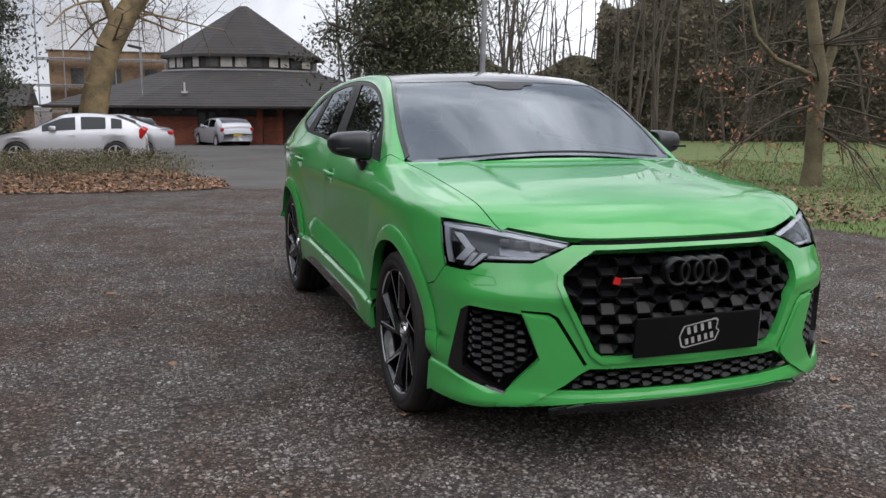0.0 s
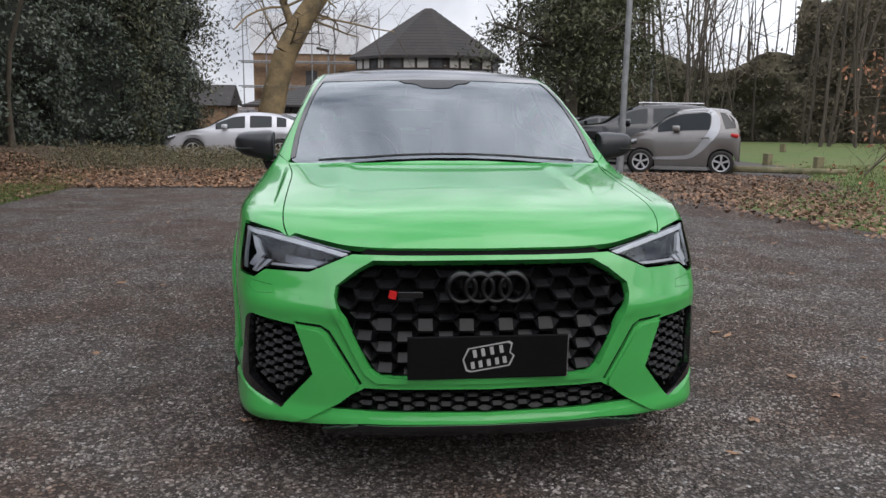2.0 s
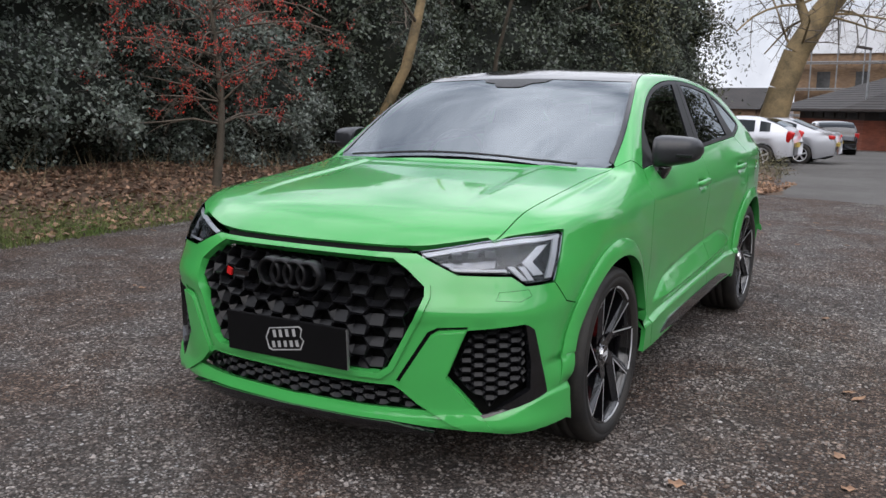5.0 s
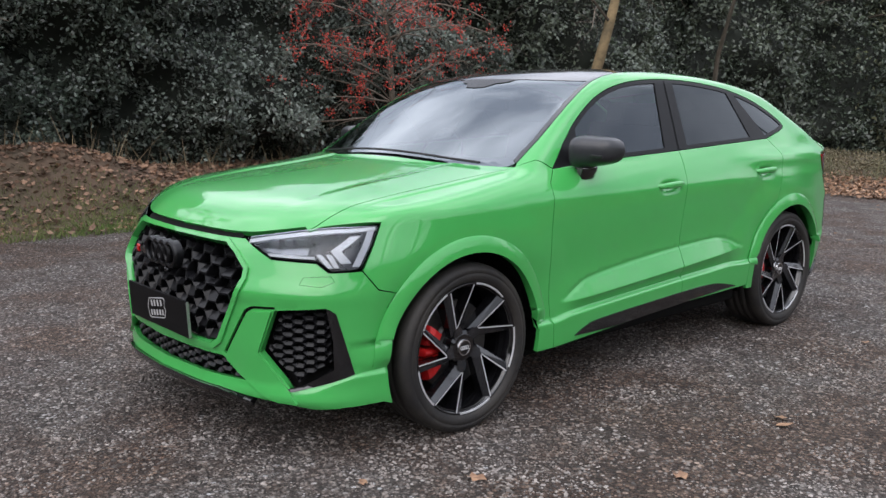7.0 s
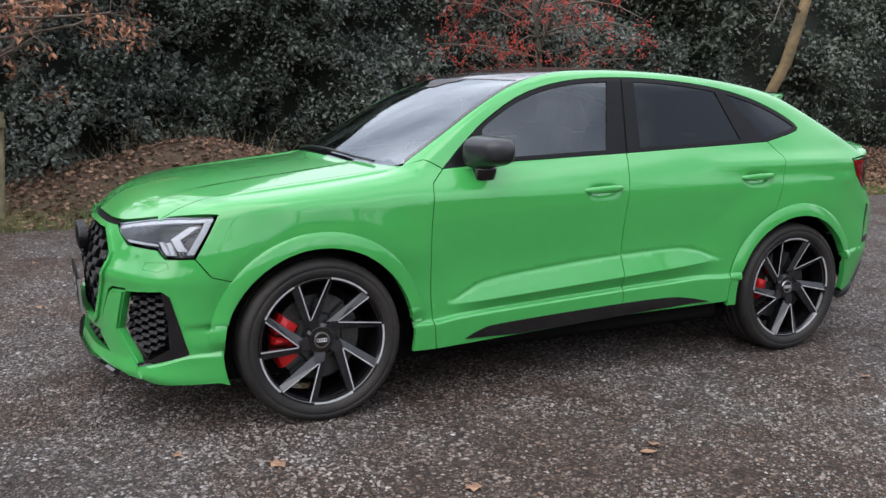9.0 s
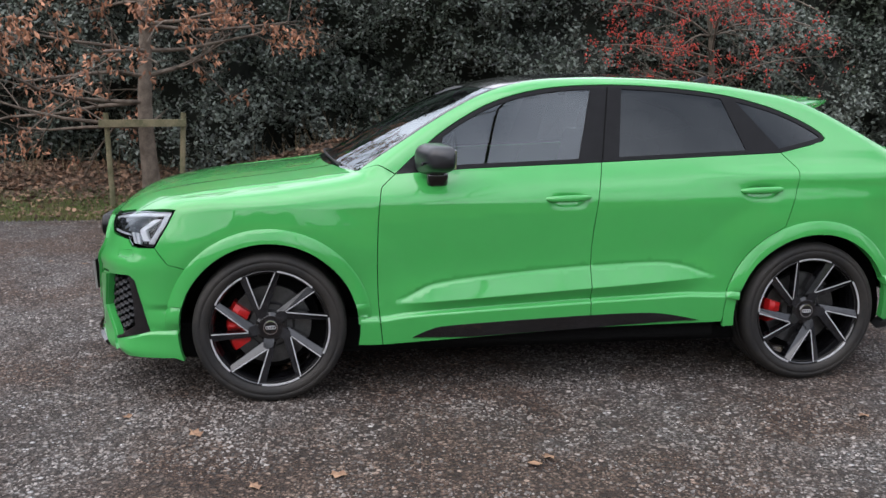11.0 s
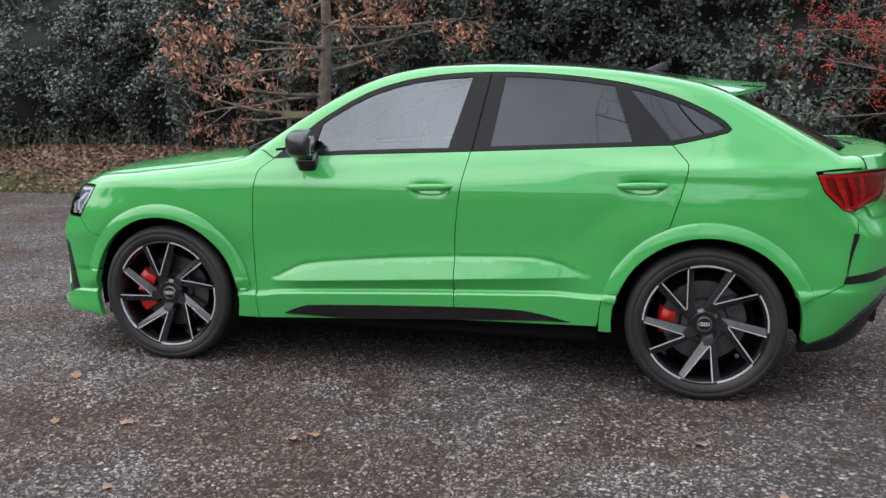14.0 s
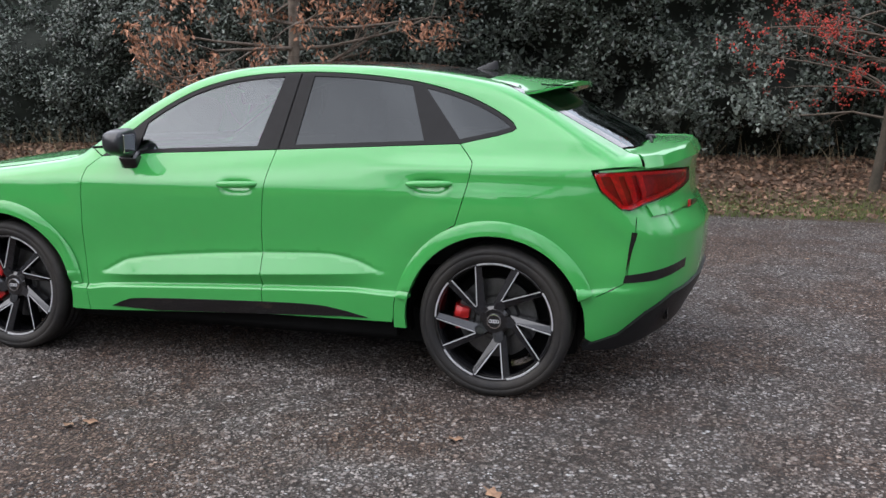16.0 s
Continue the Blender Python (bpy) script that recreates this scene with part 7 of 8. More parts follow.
BRICK = small_brick("red_brick", (0.30, 0.095, 0.055), (0.22, 0.075, 0.05))
ROOF_TILE = material("dark_roof_tile", (0.036, 0.031, 0.029), 0.85, other=(0.024, 0.022, 0.021), scale=0.8, bump=0.5, bump_scale=20)
DARK_WOOD = material("dark_stained_timber", (0.035, 0.025, 0.020), 0.6, vary=0.4, scale=4)
PALE_WALL = material("pale_render", (0.48, 0.46, 0.43), 0.9, vary=0.2, scale=1.0)
BUFF_BRICK = small_brick("buff_brick", (0.30, 0.20, 0.12), (0.22, 0.15, 0.10))
SHEETING = material("white_scaffold_sheet", (0.72, 0.73, 0.75), 0.6, vary=0.15, scale=0.8, bump=0.3, bump_scale=3)
PANE = glass("window_pane", (0.25, 0.27, 0.28))
PANE_BACK = material("room_behind_glass", (0.10, 0.10, 0.10), 0.9, vary=0.6, scale=0.6)
GALV = material("galvanised_steel", (0.30, 0.31, 0.32), 0.5, 0.6, vary=0.3, scale=6)
LEAD = material("lead_flashing", (0.30, 0.30, 0.31), 0.6, vary=0.2, scale=3)


def octagon(apothem, z, n=8, turn=0.0):
    r = apothem / math.cos(math.pi / n)
    return [(r * math.sin(2 * math.pi * (i + 0.5) / n + turn), -r * math.cos(2 * math.pi * (i + 0.5) / n + turn), z) for i in range(n)]


def ring_wall(name, a_out, a_in, z0, z1, mat, parent, label=""):
    """Walls with thickness round an octagon."""
    v = octagon(a_out, z0) + octagon(a_out, z1) + octagon(a_in, z0) + octagon(a_in, z1)
    f = []
    for i in range(8):
        j = (i + 1) % 8
        f += [(i, j, 8 + j, 8 + i), (16 + j, 16 + i, 24 + i, 24 + j), (8 + i, 8 + j, 24 + j, 24 + i), (j, i, 16 + i, 16 + j)]
    return mesh_ob(name, v, f, mat, parent, label)


def hip(name, a0, z0, a1, z1, thick, mat, parent, label=""):
    """A many-sided sloping roof between two octagons, with thickness and tile courses."""
    root_v, f = [], []
    rows = 16
    for k in range(rows + 1):
        t = k / rows
        root_v += octagon(a0 + (a1 - a0) * t, z0 + (z1 - z0) * t + (0.03 if k < rows else 0))
        if k < rows:
            t2 = (k + 1) / rows
            root_v += octagon(a0 + (a1 - a0) * t2 + 0.01, z0 + (z1 - z0) * t2 + 0.005)
    count = len(root_v) // 8
    for k in range(count - 1):
        f += [(k * 8 + i, k * 8 + (i + 1) % 8, k * 8 + 8 + (i + 1) % 8, k * 8 + 8 + i) for i in range(8)]
    base = len(root_v)
    root_v += octagon(a0, z0 - thick) + octagon(max(a1 - 0.2, 0.02), z1 - thick)
    f += [(i, base + i, base + (i + 1) % 8, (i + 1) % 8) for i in range(8)]
    f += [(base + (i + 1) % 8, base + i, base + 8 + i, base + 8 + (i + 1) % 8) for i in range(8)]
    return mesh_ob(name, root_v, f, mat, parent, label)


hall = thing("pavilion", "octagonal red-brick pavilion with two-tier dark roof", "building", at=(4.9, 54.2, -0.85, 0, 0, -15))
ring_wall("wall", 9.9, 9.6, 0.0, 1.55, BRICK, hall, "red brick wall")
ring_wall("dark_band", 9.85, 9.6, 1.55, 2.12, DARK_WOOD, hall, "dark timber band under the eaves")
hip("roof", 11.4, 2.10, 4.75, 4.25, 0.14, ROOF_TILE, hall, "dark tiled lower roof")
ring_wall("clerestory", 4.55, 4.35, 4.15, 5.25, DARK_WOOD, hall, "dark timber clerestory")
ring_wall("flashing", 4.9, 4.75, 4.24, 4.34, LEAD, hall)
hip("upper_roof", 4.95, 5.20, 0.25, 8.5, 0.14, ROOF_TILE, hall, "dark tiled pyramid roof")
ring_wall("gutter", 11.52, 11.40, 2.02, 2.14, DARK_WOOD, hall, "dark gutter")
for face in range(8):
    a = 2 * math.pi * face / 8
    m = pose(0, 0, 0, 0, 0, math.degrees(a))
    if face in (0, 1, 7):
        for k in range(4):
            x0 = -1.29 + 0.86 * k
            window = new("window")
            window.parent = hall
            bm = bmesh.new()
            for dx, dz, sx_, sz_ in ((0, 0.33, 0.78, 0.05), (0, -0.33, 0.78, 0.05), (-0.37, 0, 0.05, 0.70), (0.37, 0, 0.05, 0.70)):
                box(bm, (sx_, 0.08, sz_), (x0 + dx, -4.58, 4.78 + dz))
            part("window_frame", bm, DARK_WOOD, window)
            bm = bmesh.new()
            box(bm, (0.70, 0.02, 0.62), (x0, -4.575, 4.78))
            part("pane", bm, PALE_WALL if (k + face) % 3 else PANE_BACK, window, "pale window pane")
            window.matrix_basis = m
        for k in range(5):
            x0 = -2.8 + 1.4 * k
            window = new("window")
            window.parent = hall
            bm = bmesh.new()
            box(bm, (1.15, 0.04, 0.34), (x0, -9.865, 1.84))
            part("pane", bm, PANE_BACK, window, "dark strip window")
            bm = bmesh.new()
            box(bm, (0.06, 0.08, 0.42), (x0 + 0.62, -9.870, 1.84))
            part("mullion", bm, DARK_WOOD, window)
            window.matrix_basis = m
door = new("door")
door.parent = hall
tagged(door, "dark glazed entrance door")
for x0, w_, mat_ in ((-0.95, 0.52, PANE_BACK), (-0.40, 0.52, PANE_BACK)):
    bm = bmesh.new()
    box(bm, (w_, 0.06, 1.95), (x0, -9.930, 1.0), bevel=0.01)
    part("leaf", bm, DARK_WOOD, door)
    bm = bmesh.new()
    box(bm, (w_ - 0.16, 0.02, 0.75), (x0, -9.970, 1.40))
    part("pane", bm, mat_, door)
bm = bmesh.new()
box(bm, (0.18, 0.01, 0.22), (-0.95, -9.990, 1.05))
part("notice", bm, PALE_WALL, door, "white notice")
bm = bmesh.new()
box(bm, (0.9, 0.10, 2.0), (4.0, -10.000, 1.0))
part("dark_doorway", bm, DARK_WOOD, hall)
for x0 in (2.2, 3.3):
    bm = bmesh.new()
    box(bm, (0.30, 0.35, 2.05), (x0, -10.020, 1.02))
    part("brick_pier", bm, BRICK, hall)
bm = bmesh.new()
rod(bm, (-1.9, -9.6, 2.80), (-1.9, -9.6, 3.40), 0.05, 0.05, 10)
box(bm, (0.30, 0.30, 0.10), (-1.9, -9.6, 2.86))
part("vent_pipe", bm, PALE_WALL, hall, "white vent pipe on the roof")
bm = bmesh.new()
box(bm, (0.35, 0.12, 0.18), (-2.2, -9.960, 1.95))
part("wall_lamp", bm, PALE_WALL, hall)

# the buff house wrapped in scaffolding
house = thing("scaffolded_house", "buff brick house wrapped in scaffolding", "house", at=(-3.4, 66, -1.1, 0, 0, 3))
bm = bmesh.new()
box(bm, (9.0, 8.0, 6.4), (0, 4, 3.2))
part("wall", bm, BUFF_BRICK, house, "buff brick wall")
bm = bmesh.new()
box(bm, (9.4, 8.4, 3.1), (0, 4, 7.9), bevel=0.02)
part("sheeting", bm, SHEETING, house, "pale scaffold sheeting")
for k in range(3):
    bm = bmesh.new()
    box(bm, (0.9, 0.08, 1.3), (-2.6 + 2.6 * k, -0.02, 4.4))
    part("window", bm, PANE_BACK, house)
bm = bmesh.new()
box(bm, (0.9, 0.9, 2.2), (-4.2, 2.0, 7.5))
part("chimney", bm, BUFF_BRICK, house)
for k in range(7):
    bm = bmesh.new()
    rod(bm, (-5.2 + 1.75 * k, -1.2, 0), (-5.2 + 1.75 * k, -1.2, 9.8), 0.05, 0.05, 6)
    part("scaffold_pole", bm, GALV, house)
for k in range(3):
    bm = bmesh.new()
    rod(bm, (-5.6, -1.25, 1.9 + 1.9 * k), (5.6, -1.25, 1.9 + 1.9 * k), 0.05, 0.05, 6)
    box(bm, (10.8, 0.9, 0.06), (0, -0.8, 1.8 + 1.9 * k))
    part("scaffold_deck", bm, GALV, house)
annex = thing("low_house", "low buff brick outbuilding", "house", at=(-13.0, 54, -1.1, 0, 0, 0))
bm = bmesh.new()
box(bm, (9, 6, 2.3), (0, 3, 1.15))
part("wall", bm, BUFF_BRICK, annex)
bm = bmesh.new()
a = [bm.verts.new(q) for q in ((-4.8, -0.4, 2.3), (4.8, -0.4, 2.3), (4.8, 6.4, 2.3), (-4.8, 6.4, 2.3), (-4.8, 3, 3.7), (4.8, 3, 3.7))]
for q in ((0, 1, 5, 4), (2, 3, 4, 5), (0, 4, 3), (1, 2, 5), (0, 3, 2, 1)):
    bm.faces.new([a[k] for k in q])
part("roof", bm, ROOF_TILE, annex)

# lamp posts
post = thing("lamp_post", "tall grey steel lamp post among leaves", "lamp post", at=(5.78, 14.55, float(rise(5.78, 14.55)), 0, 1.2, 0))
bm = bmesh.new()
rod(bm, (0, 0, -0.2), (0, 0, 1.1), 0.085, 0.085, 16)
part("base_tube", bm, GALV, post, smooth=False)
bm = bmesh.new()
rod(bm, (0, 0, 1.1), (0, 0, 7.5), 0.070, 0.055, 16)
part("pole", bm, GALV, post)
for x, y, h in ((-1.6, 46.0, 5.2), (16.5, 43.0, 6.0)):
    far = thing("street_lamp", "slim dark street lamp with curved head", "lamp post", "far street lamps", at=(x, y, float(rise(x, y)), 0, 0, 0))
    bm = bmesh.new()
    rod(bm, (0, 0, 0), (0, 0, h), 0.07, 0.05, 8)
    part("pole", bm, GALV, far)
    bm = bmesh.new()
    box(bm, (0.75, 0.25, 0.14), (-0.30, 0, h + 0.05), (0, 12, 0), bevel=0.05)
    part("lamp_head", bm, DARK_WOOD, far)

# stumps and the rail fence across the lawn
for k, (x, y, h) in enumerate(((11.3, 15.7, 0.36), (11.4, 18.6, 0.34), (17.5, 29.5, 0.36))):
    st = thing("timber_bollard", "short weathered timber bollard on the lawn", "bollard", "bollards on the lawn", at=(x, y, float(rise(x, y)), 0, 0, 20 * k))
    bm = bmesh.new()
    box(bm, (0.20, 0.20, h + 0.1), (0, 0, h / 2 - 0.05), bevel=0.02)
    part("bollard_post", bm, WOOD, st)
log = thing("log_edge", "low timber log edging by the parked car", "log", at=(9.9, 14.6, float(rise(9.9, 14.6)) + 0.06, 0, 0, -28))
bm = bmesh.new()
rod(bm, (-1.3, 0, 0), (1.3, 0, 0), 0.09, 0.08, 10)
part("log", bm, WOOD, log)
cut = thing("cut_log", "dark cut log lying on leaves", "log", at=(10.3, 5.6, float(rise(10.3, 5.6)) + 0.10, 0, 0, 15))
bm = bmesh.new()
rod(bm, (-0.9, 0, 0), (0.9, 0, 0.02), 0.16, 0.14, 12)
part("log", bm, BARK, cut)
for k in range(14):
    x, y = 24 + 3.0 * k, 58.5 - 0.012 * (k * 3.0) ** 2
    fence = thing("rail_fence", "low timber rail fence beyond the lawn", "fence", "rail fence bays", at=(x, y, float(rise(x, y)), 0, 0, -math.degrees(math.atan(0.024 * k * 3.0))))
    bm = bmesh.new()
    box(bm, (0.14, 0.14, 1.0), (-1.5, 0, 0.5))
    part("post", bm, WOOD, fence)
    for z in (0.45, 0.85):
        bm = bmesh.new()
        box(bm, (3.05, 0.06, 0.12), (0, 0, z))
        part("rail", bm, WOOD, fence)


# ---- parked cars ----
def wheel_small(parent, x, y, r, sign, rim_mat):
    root = new("wheel")
    root.parent = parent
    v, f = lathe([(-0.10, r * 0.66), (-0.11, r * 0.88), (-0.09, r), (0.08, r), (0.10, r * 0.9), (0.10, r * 0.70), (0.085, r * 0.66)], 28)
    mesh_ob("tyre", v, f, RUBBER, root, smooth=True)
    v, f = lathe([(0.02, 0.0), (0.02, r * 0.62), (0.088, r * 0.66), (0.092, r * 0.69)], 28)
    mesh_ob("rim", v, f, DEEP_BLACK, root)
    for i in range(5):
        a = 2 * math.pi * i / 5 + 0.3
        bm = bmesh.new()
        box(bm, (0.03, r * 0.66, r * 0.17), (0.075, 0, 0))
        for q in bm.verts:
            q.co.y += r * 0.33
            q.co.z *= 0.6 + 0.6 * max(q.co.y, 0) / (r * 0.66)
        bmesh.ops.rotate(bm, verts=bm.verts, cent=(0, 0, 0), matrix=Matrix.Rotation(a, 3, "X"))
        part("spoke", bm, rim_mat, root)
    v, f = lathe([(0.086, r * 0.60), (0.095, r * 0.64), (0.095, r * 0.685), (0.085, r * 0.69)], 28)
    mesh_ob("rim_edge", v, f, rim_mat, root)
    root.matrix_basis = pose(x, y * sign, r, 0, 0, 90 * sign)


def parked_car(name, label, paint, at, heading, L, W, xs_, tops, belt, cabin, screen, back, axles, r, rim_mat, tail_h, roof_mat=None, rails=False, head=True):
    """A parked car, nose towards -x of its own frame: body, glass, lamps, mirrors, wheels."""
    x0, y0 = at
    root = thing(name, label, "car", "parked cars", at=(x0, y0, float(rise(x0, y0)), 0, 0, heading))
    n = 60
    st = np.linspace(0, L, n)
    top = curve(st, xs_, tops)
    hw = W / 2 * curve(st, (0, 0.12, 0.5, 1.0, L - 0.8, L - 0.15, L), (0.80, 0.90, 0.97, 1.0, 1.0, 0.93, 0.86))
    bz = np.minimum(belt + 0.035 * (st - L / 2), top - 0.015)
    low = 0.20 + 0.10 * (1 - ramp(st, 0, 0.5)) + 0.12 * ramp(st, L - 0.6, L)
    for axle in axles:
        low = np.maximum(low, np.where(np.abs(st - axle) < r * 1.10, np.sqrt(np.clip((r * 1.12) ** 2 - (st - axle) ** 2, 0, 9)) + r * 0.98, 0))
    lean = np.clip(top - bz, 0, 2)
    wr = hw * 0.955 - 0.30 * lean
    k = 9
    v = []
    for side in (1, -1):
        for i in range(n):
            zt, zb = top[i], bz[i]
            sec = [(hw[i] * 0.94, low[i]), (hw[i] * 0.985, low[i] + 0.10), (hw[i], (low[i] + zb) / 2), (hw[i] * 0.995, zb - 0.10), (hw[i] * 0.955, zb), (wr[i] + 0.02, zb + 0.86 * (zt - zb)), (wr[i] - 0.05, zt - 0.015), (wr[i] * 0.5, zt + 0.012), (0, zt + 0.018)]
            v += [(st[i], side * max(a_, 0), b_) for a_, b_ in sec]
    f = []
    for s_ in range(2):
        o = s_ * n * k
        for i in range(n - 1):
            for j in range(k - 1):
                q = (o + i * k + j, o + (i + 1) * k + j, o + (i + 1) * k + j + 1, o + i * k + j + 1)
                f.append(q if s_ == 0 else q[::-1])
    for i in (0, n - 1):
        f.append([i * k + j for j in range(k)] + [n * k + i * k + j for j in reversed(range(k))])
    mesh_ob("body", v, f, paint, root, smooth=True)
    v_at = lambda s_, i, j: np.array(v[s_ * n * k + i * k + j])
    span = lambda a_, b_: [i for i in range(n) if a_ <= st[i] <= b_]
    dark = GLOSS_BLACK
    for s_ in (0, 1):
        for (a_, b_) in cabin:
            idx = span(a_, b_)
            vv, ff = [], []
            for i in idx:
                p0, p1 = v_at(s_, i, 4), v_at(s_, i, 5)
                o = np.array((0, 0.010 * (1 if s_ == 0 else -1), 0.004))
                hi_ = 0.95 if (p1[2] - p0[2]) > 0.1 else 0.5
                vv += [p0 + (p1 - p0) * 0.10 + o, p0 + (p1 - p0) * hi_ + o]
            ff = [(2 * q, 2 * q + 2, 2 * q + 3, 2 * q + 1) if s_ == 0 else (2 * q, 2 * q + 1, 2 * q + 3, 2 * q + 2) for q in range(len(idx) - 1)]
            mesh_ob("side_window", vv, ff, CAR_GLASS, root, "dark side window", smooth=True)
    for nm, (a_, b_) in (("windscreen", screen), ("rear_screen", back)):
        idx = span(a_, b_)
        vv, ff = [], []
        for i in idx:
            w_ = wr[i] - 0.03
            for t in (-1, -0.5, 0, 0.5, 1):
                vv.append((st[i], t * w_, top[i] + 0.012 + 0.016 * (1 - t * t)))
        for q in range(len(idx) - 1):
            ff += [(q * 5 + j, q * 5 + j + 5, q * 5 + j + 6, q * 5 + j + 1) for j in range(4)]
        mesh_ob(nm, vv, ff, CAR_GLASS, root, smooth=True)
    for s_ in (1, -1):
        for axle in axles:
            wheel_small(root, axle, W / 2 - 0.10, r, s_, rim_mat)
            vv, ff = lathe([(-0.36, r * 1.13), (0.0, r * 1.13)], 20)
            arch = mesh_ob("arch", [(axle + b_, s_ * (W / 2 - 0.05 + a_ * 1.0) if s_ > 0 else -(W / 2 - 0.05 + a_), max(c_, -0.3) + r) for a_, b_, c_ in vv], ff, DEEP_BLACK, root)
        bm = bmesh.new()
        box(bm, (0.16, 0.20, 0.13), (screen[0] + 0.62, s_ * (W / 2 + 0.05), belt + 0.10), (0, 0, 10 * s_), bevel=0.04)
        part("door_mirror", bm, paint, root, smooth=True)
        bm = bmesh.new()
        box(bm, (0.46, 0.30, 0.13), (0.24, s_ * (W / 2 * 0.80), belt - 0.22), (0, -14, -26 * s_), bevel=0.05)
        part("headlamp", bm, LAMP_GREY, root, "clear headlamp", smooth=True)
        bm = bmesh.new()
        box(bm, (0.17, 0.18, tail_h * 0.72), (L - 0.13, s_ * (W / 2 * 0.86), belt - 0.05), (0, 24 if tail_h > 0.3 else 8, 18 * s_), bevel=0.03)
        part("tail_lamp", bm, RED, root, "red tail lamp", smooth=True)
        for hx in cabin:
            bm = bmesh.new()
            box(bm, (0.19, 0.03, 0.03), (hx[1] - 0.12, s_ * (W / 2 + 0.005), belt - 0.11), bevel=0.008)
            part("door_handle", bm, paint, root)
    bm = bmesh.new()
    box(bm, (L - 0.5, W * 0.86, 0.22), (L / 2, 0, 0.30), bevel=0.03)
    part("underbody", bm, DEEP_BLACK, root)
    for fx, nm in ((-0.005, "front_plate"), (L + 0.003, "rear_plate")):
        bm = bmesh.new()
        box(bm, (0.014, 0.50, 0.11), (fx, 0, 0.44 if nm[0] == "f" else 0.62))
        part(nm, bm, PALE_WALL if nm[0] == "f" else YELLOW_PLATE, root, "blank number plate")
    bm = bmesh.new()
    box(bm, (0.03, W * 0.55, 0.16), (0.02, 0, 0.58), bevel=0.01)
    part("grille", bm, DEEP_BLACK, root)
    if rails:
        for s_ in (1, -1):
            bm = bmesh.new()
            rod(bm, (screen[1] + 0.25, s_ * 0.62, max(tops) + 0.05), (back[0] - 0.1, s_ * 0.62, max(tops) + 0.03), 0.018, 0.018, 8)
            part("roof_rail", bm, SILVER_TRIM, root, "silver roof rail")
    def flank(s_, z_):
        i = int(np.clip(round(s_ / L * (n - 1)), 0, n - 1))
        sec = np.array([v[i * k + j] for j in range(k)])
        return float(np.interp(z_, sec[:8, 2], sec[:8, 1]))
    return root, flank


CAR_GLASS = glass("car_glass", (0.03, 0.033, 0.036), 0.0, 1.5)
YELLOW_PLATE = material("yellow_plate", (0.55, 0.40, 0.06), 0.5, vary=0.1, scale=8)
SILVER_PAINT = material("silver_paint", (0.42, 0.43, 0.46), 0.30, 0.35, vary=0.06, scale=2, coat=1.0)
WHITE_PAINT = material("pale_silver_paint", (0.55, 0.56, 0.60), 0.30, 0.25, vary=0.05, scale=2, coat=1.0)
BLACK_PAINT = material("black_paint", (0.010, 0.011, 0.014), 0.25, vary=0.2, scale=2, coat=1.0)
GREY_PAINT = material("grey_bronze_paint", (0.22, 0.21, 0.205), 0.30, 0.4, vary=0.08, scale=2, coat=1.0)
ALLOY = material("alloy_silver", (0.60, 0.60, 0.62), 0.3, 0.4, vary=0.1, scale=10)
HATCH = ((0, 0.15, 0.6, 1.15, 1.75, 2.2, 2.8, 3.5, 3.95, 4.25, 4.37), (0.60, 0.74, 0.86, 0.96, 1.24, 1.41, 1.44, 1.38, 1.22, 1.0, 0.70))
parked_car("hatchback", "pale silver hatchback with tall red tail lamps", WHITE_PAINT, (-6.05, 23.2), -2, 4.37, 1.80, *HATCH, 0.93, ((1.55, 2.45), (2.52, 3.30), (3.36, 3.75)), (1.22, 1.95), (3.55, 4.1), (0.86, 3.5), 0.32, ALLOY, 0.42)
parked_car("saloon", "pale silver saloon parked behind the hatchback", SILVER_PAINT, (-5.4, 25.6), -2, 4.6, 1.80, (0, 0.15, 0.7, 1.3, 2.0, 2.5, 3.0, 3.7, 4.2, 4.5, 4.6), (0.60, 0.74, 0.86, 0.95, 1.28, 1.42, 1.43, 1.20, 1.02, 0.98, 0.70), 0.92, ((1.7, 2.6), (2.66, 3.5)), (1.35, 2.2), (3.2, 4.0), (0.9, 3.6), 0.32, ALLOY, 0.16)
parked_car("hatchback", "silver hatchback parked by the pavilion door", SILVER_PAINT, (1.7, 44.9), -74, 4.3, 1.82, (0, 0.15, 0.6, 1.1, 1.8, 2.3, 3.0, 3.6, 4.0, 4.22, 4.3), (0.62, 0.78, 0.90, 1.0, 1.32, 1.47, 1.48, 1.42, 1.25, 1.0, 0.70), 0.95, ((1.5, 2.4), (2.46, 3.3)), (1.2, 2.0), (3.55, 4.08), (0.85, 3.5), 0.32, ALLOY, 0.30)
parked_car("hatchback", "dark hatchback parked across the drive", BLACK_PAINT, (-3.0, 39.6), -74, 4.2, 1.78, (0, 0.15, 0.6, 1.1, 1.8, 2.3, 3.0, 3.6, 3.95, 4.12, 4.2), (0.62, 0.78, 0.90, 1.0, 1.32, 1.47, 1.48, 1.42, 1.25, 1.0, 0.70), 0.95, ((1.5, 2.4), (2.46, 3.3)), (1.2, 2.0), (3.5, 4.0), (0.85, 3.45), 0.32, ALLOY, 0.30)
compact, flank = parked_car("compact_car", "tiny two-seat car in bronze grey with silver shell", GREY_PAINT, (6.35, 15.95), -24, 2.69, 1.56, (0, 0.10, 0.35, 0.65, 1.05, 1.40, 1.90, 2.35, 2.60, 2.69), (0.62, 0.80, 0.95, 1.06, 1.36, 1.50, 1.54, 1.50, 1.25, 0.85), 0.98, ((0.82, 2.02),), (0.62, 1.25), (2.42, 2.58), (0.45, 2.28), 0.29, ALLOY, 0.12)
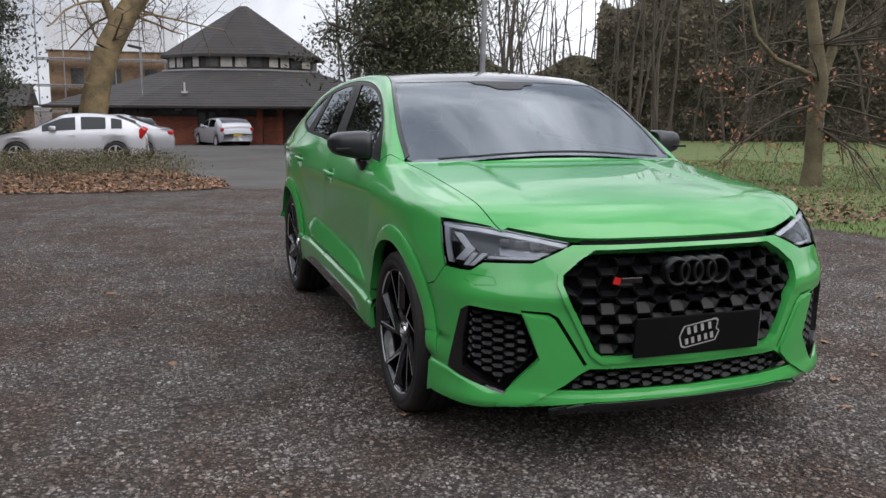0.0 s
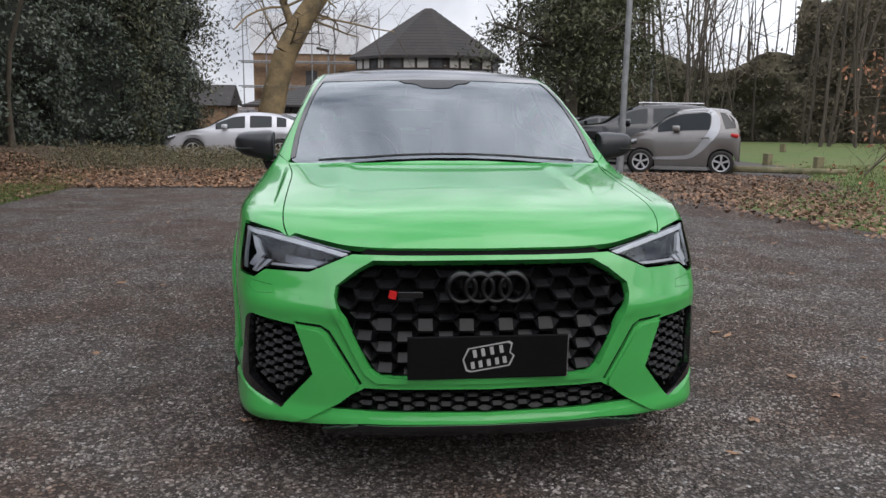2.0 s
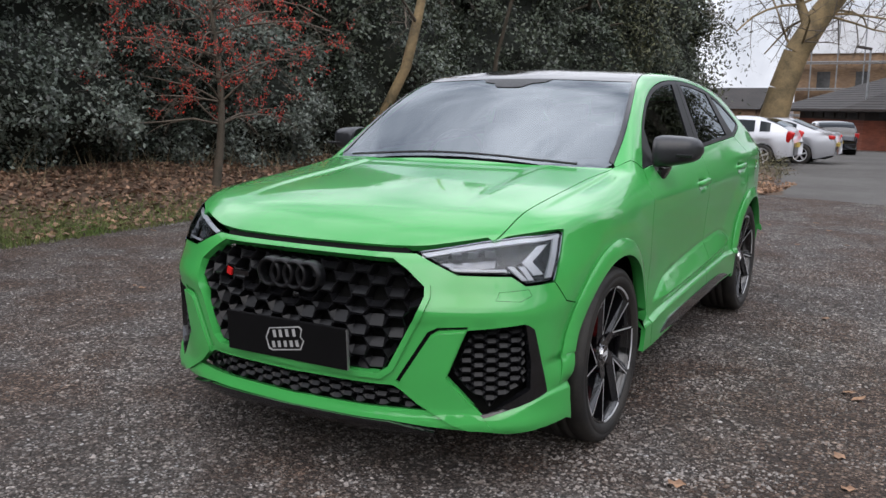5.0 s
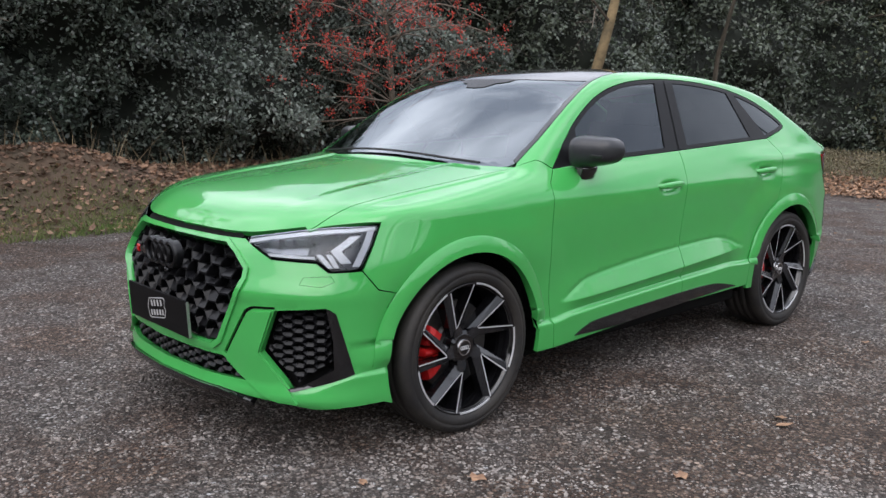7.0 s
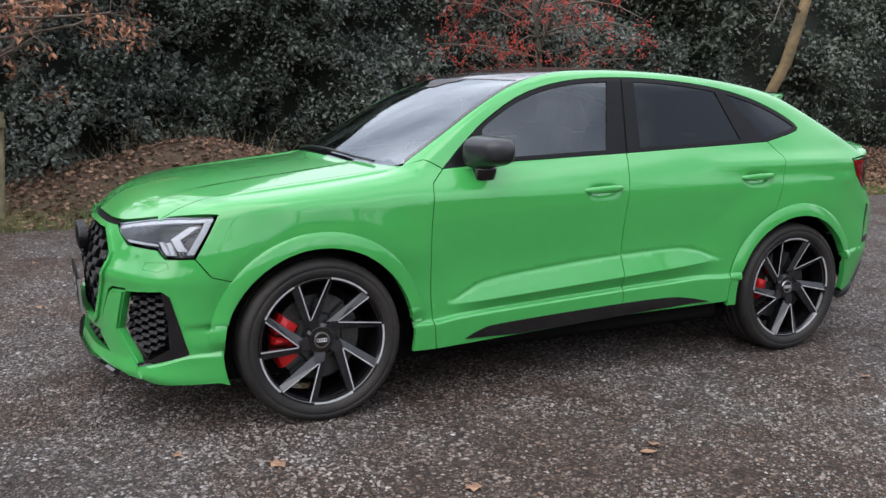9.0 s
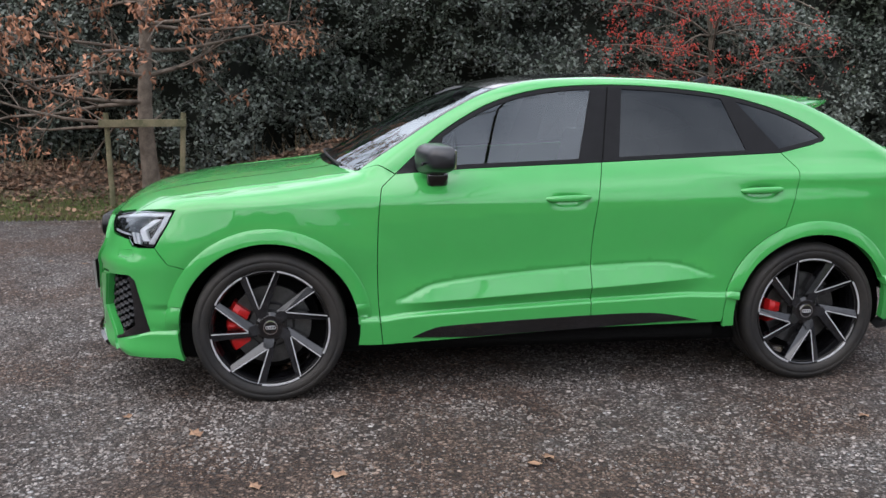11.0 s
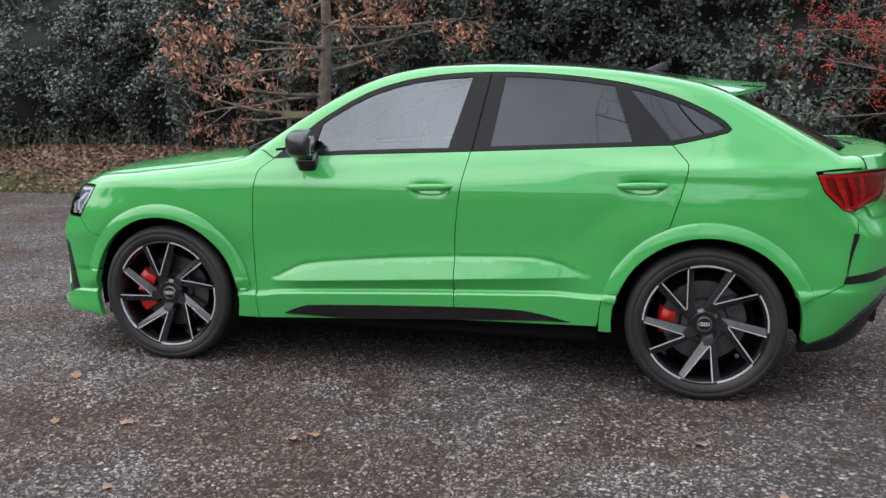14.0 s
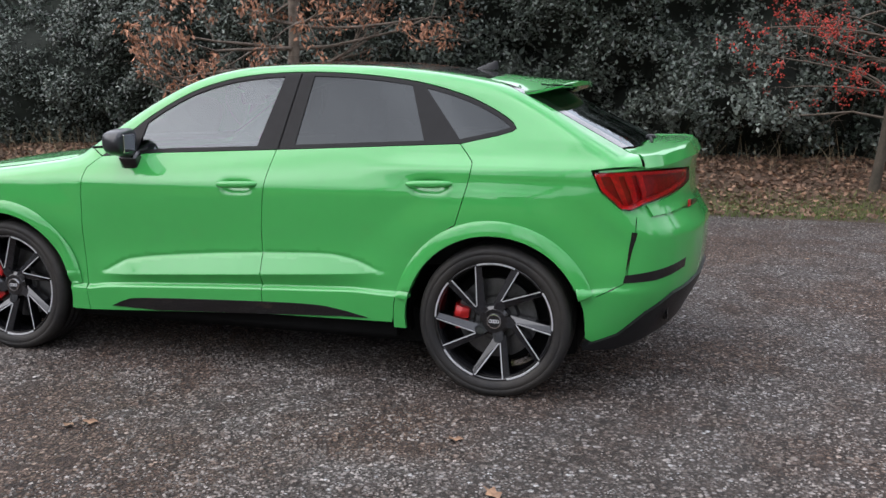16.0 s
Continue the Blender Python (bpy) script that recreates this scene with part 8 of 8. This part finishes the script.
BAND = [(0.60, 1.02, 0.05), (0.80, 1.17, 0.055), (1.0, 1.31, 0.06), (1.35, 1.455, 0.06), (1.8, 1.50, 0.07), (2.04, 1.44, 0.12), (2.12, 1.25, 0.19), (2.08, 1.02, 0.22), (1.92, 0.78, 0.18), (1.76, 0.58, 0.14), (1.55, 0.43, 0.10), (1.2, 0.39, 0.08), (0.72, 0.375, 0.06)]
for s_ in (1, -1):
    path = np.array(spline(BAND, 5))
    tang = np.gradient(path[:, :2], axis=0)
    tang /= np.linalg.norm(tang, axis=1)[:, None]
    vv = []
    for (a_, b_, w_), (tx, tz) in zip(path, tang):
        for d in (-0.5, 0.5):
            x, z = a_ - tz * d * w_, b_ + tx * d * w_
            vv.append((x, s_ * (flank(x, z) + 0.016), z))
    ff = [(2 * i, 2 * i + 2, 2 * i + 3, 2 * i + 1) for i in range(len(path) - 1)]
    mesh_ob("shell_band", vv, ff, SILVER_PAINT, compact, "silver safety shell band", smooth=True)
    soft = [(2.20, 1.46), (2.36, 1.44), (2.52, 1.30), (2.58, 1.10), (2.34, 1.08)]
    mesh_ob("soft_top", [(x, s_ * (flank(x, z) + 0.012), z) for x, z in soft], [(0, 1, 2, 3, 4)], GLOSS_BLACK, compact, "black folding roof side")
SUV_SHAPE = ((0, 0.12, 0.5, 1.35, 2.0, 2.5, 3.3, 4.2, 4.6, 4.78), (0.75, 0.98, 1.08, 1.18, 1.55, 1.70, 1.72, 1.66, 1.30, 0.80))
parked_car("large_suv", "large black SUV with silver roof rails", BLACK_PAINT, (5.55, 20.2), -14, 4.78, 1.93, *SUV_SHAPE, 1.14, ((1.72, 2.65), (2.72, 3.55), (3.62, 4.25)), (1.42, 2.2), (4.25, 4.55), (0.95, 3.85), 0.38, ALLOY, 0.30, rails=True)
SALOON = ((0, 0.15, 0.7, 1.35, 2.1, 2.6, 3.1, 3.8, 4.3, 4.6, 4.72), (0.62, 0.76, 0.87, 0.96, 1.30, 1.43, 1.43, 1.20, 1.04, 1.0, 0.72))
parked_car("saloon", "black saloon parked nose out", BLACK_PAINT, (5.0, 23.4), -12, 4.72, 1.82, *SALOON, 0.93, ((1.75, 2.65), (2.72, 3.5)), (1.4, 2.25), (3.3, 4.1), (0.92, 3.75), 0.33, ALLOY, 0.18)
parked_car("saloon", "black saloon parked nose out", BLACK_PAINT, (4.8, 27.0), -12, 4.72, 1.82, *SALOON, 0.93, ((1.75, 2.65), (2.72, 3.5)), (1.4, 2.25), (3.3, 4.1), (0.92, 3.75), 0.33, ALLOY, 0.18)

# single leaves on the gravel
LEAF_V = [(0, 0, 0.002), (0.022, 0.018, 0.010), (0.050, 0.030, 0.004), (0.060, 0.014, 0.012), (0.092, 0.010, 0.016), (0.070, -0.004, 0.006), (0.066, -0.026, 0.014), (0.042, -0.018, 0.006), (0.020, -0.028, 0.012)]
leaf_mesh = mesh_ob("fallen_leaf", LEAF_V, [(0, 1, 2, 3, 5), (3, 4, 5), (5, 6, 7, 0), (7, 8, 0)], FALLEN)
first = leaf_mesh
rng = np.random.default_rng(41)
spots = [(-0.80, -0.85), (-0.88, -1.45), (1.75, -1.02), (1.30, -1.62), (2.50, -0.60), (2.30, -0.75), (1.42, 1.35), (2.62, 0.35), (2.60, -0.45), (1.0, -1.95)]
for k in range(110):
    x, y = spots[k] if k < len(spots) else (rng.uniform(-5, 4.6), rng.uniform(-3.6, 9.5))
    if k >= len(spots) and abs(x) < 1.0 and abs(y) < 2.3:
        continue
    m = pose(x, y, float(rise(x, y)) + 0.003, rng.uniform(-10, 10), rng.uniform(-10, 10), rng.uniform(0, 360)) @ Matrix.Diagonal((*([rng.uniform(0.50, 0.95)] * 3), 1))
    ob = first if k == 0 else new("fallen_leaf", first.data)
    ob.matrix_basis = m
    tagged(ob, "single brown fallen leaf on the gravel", "leaf", "fallen leaves on the gravel")
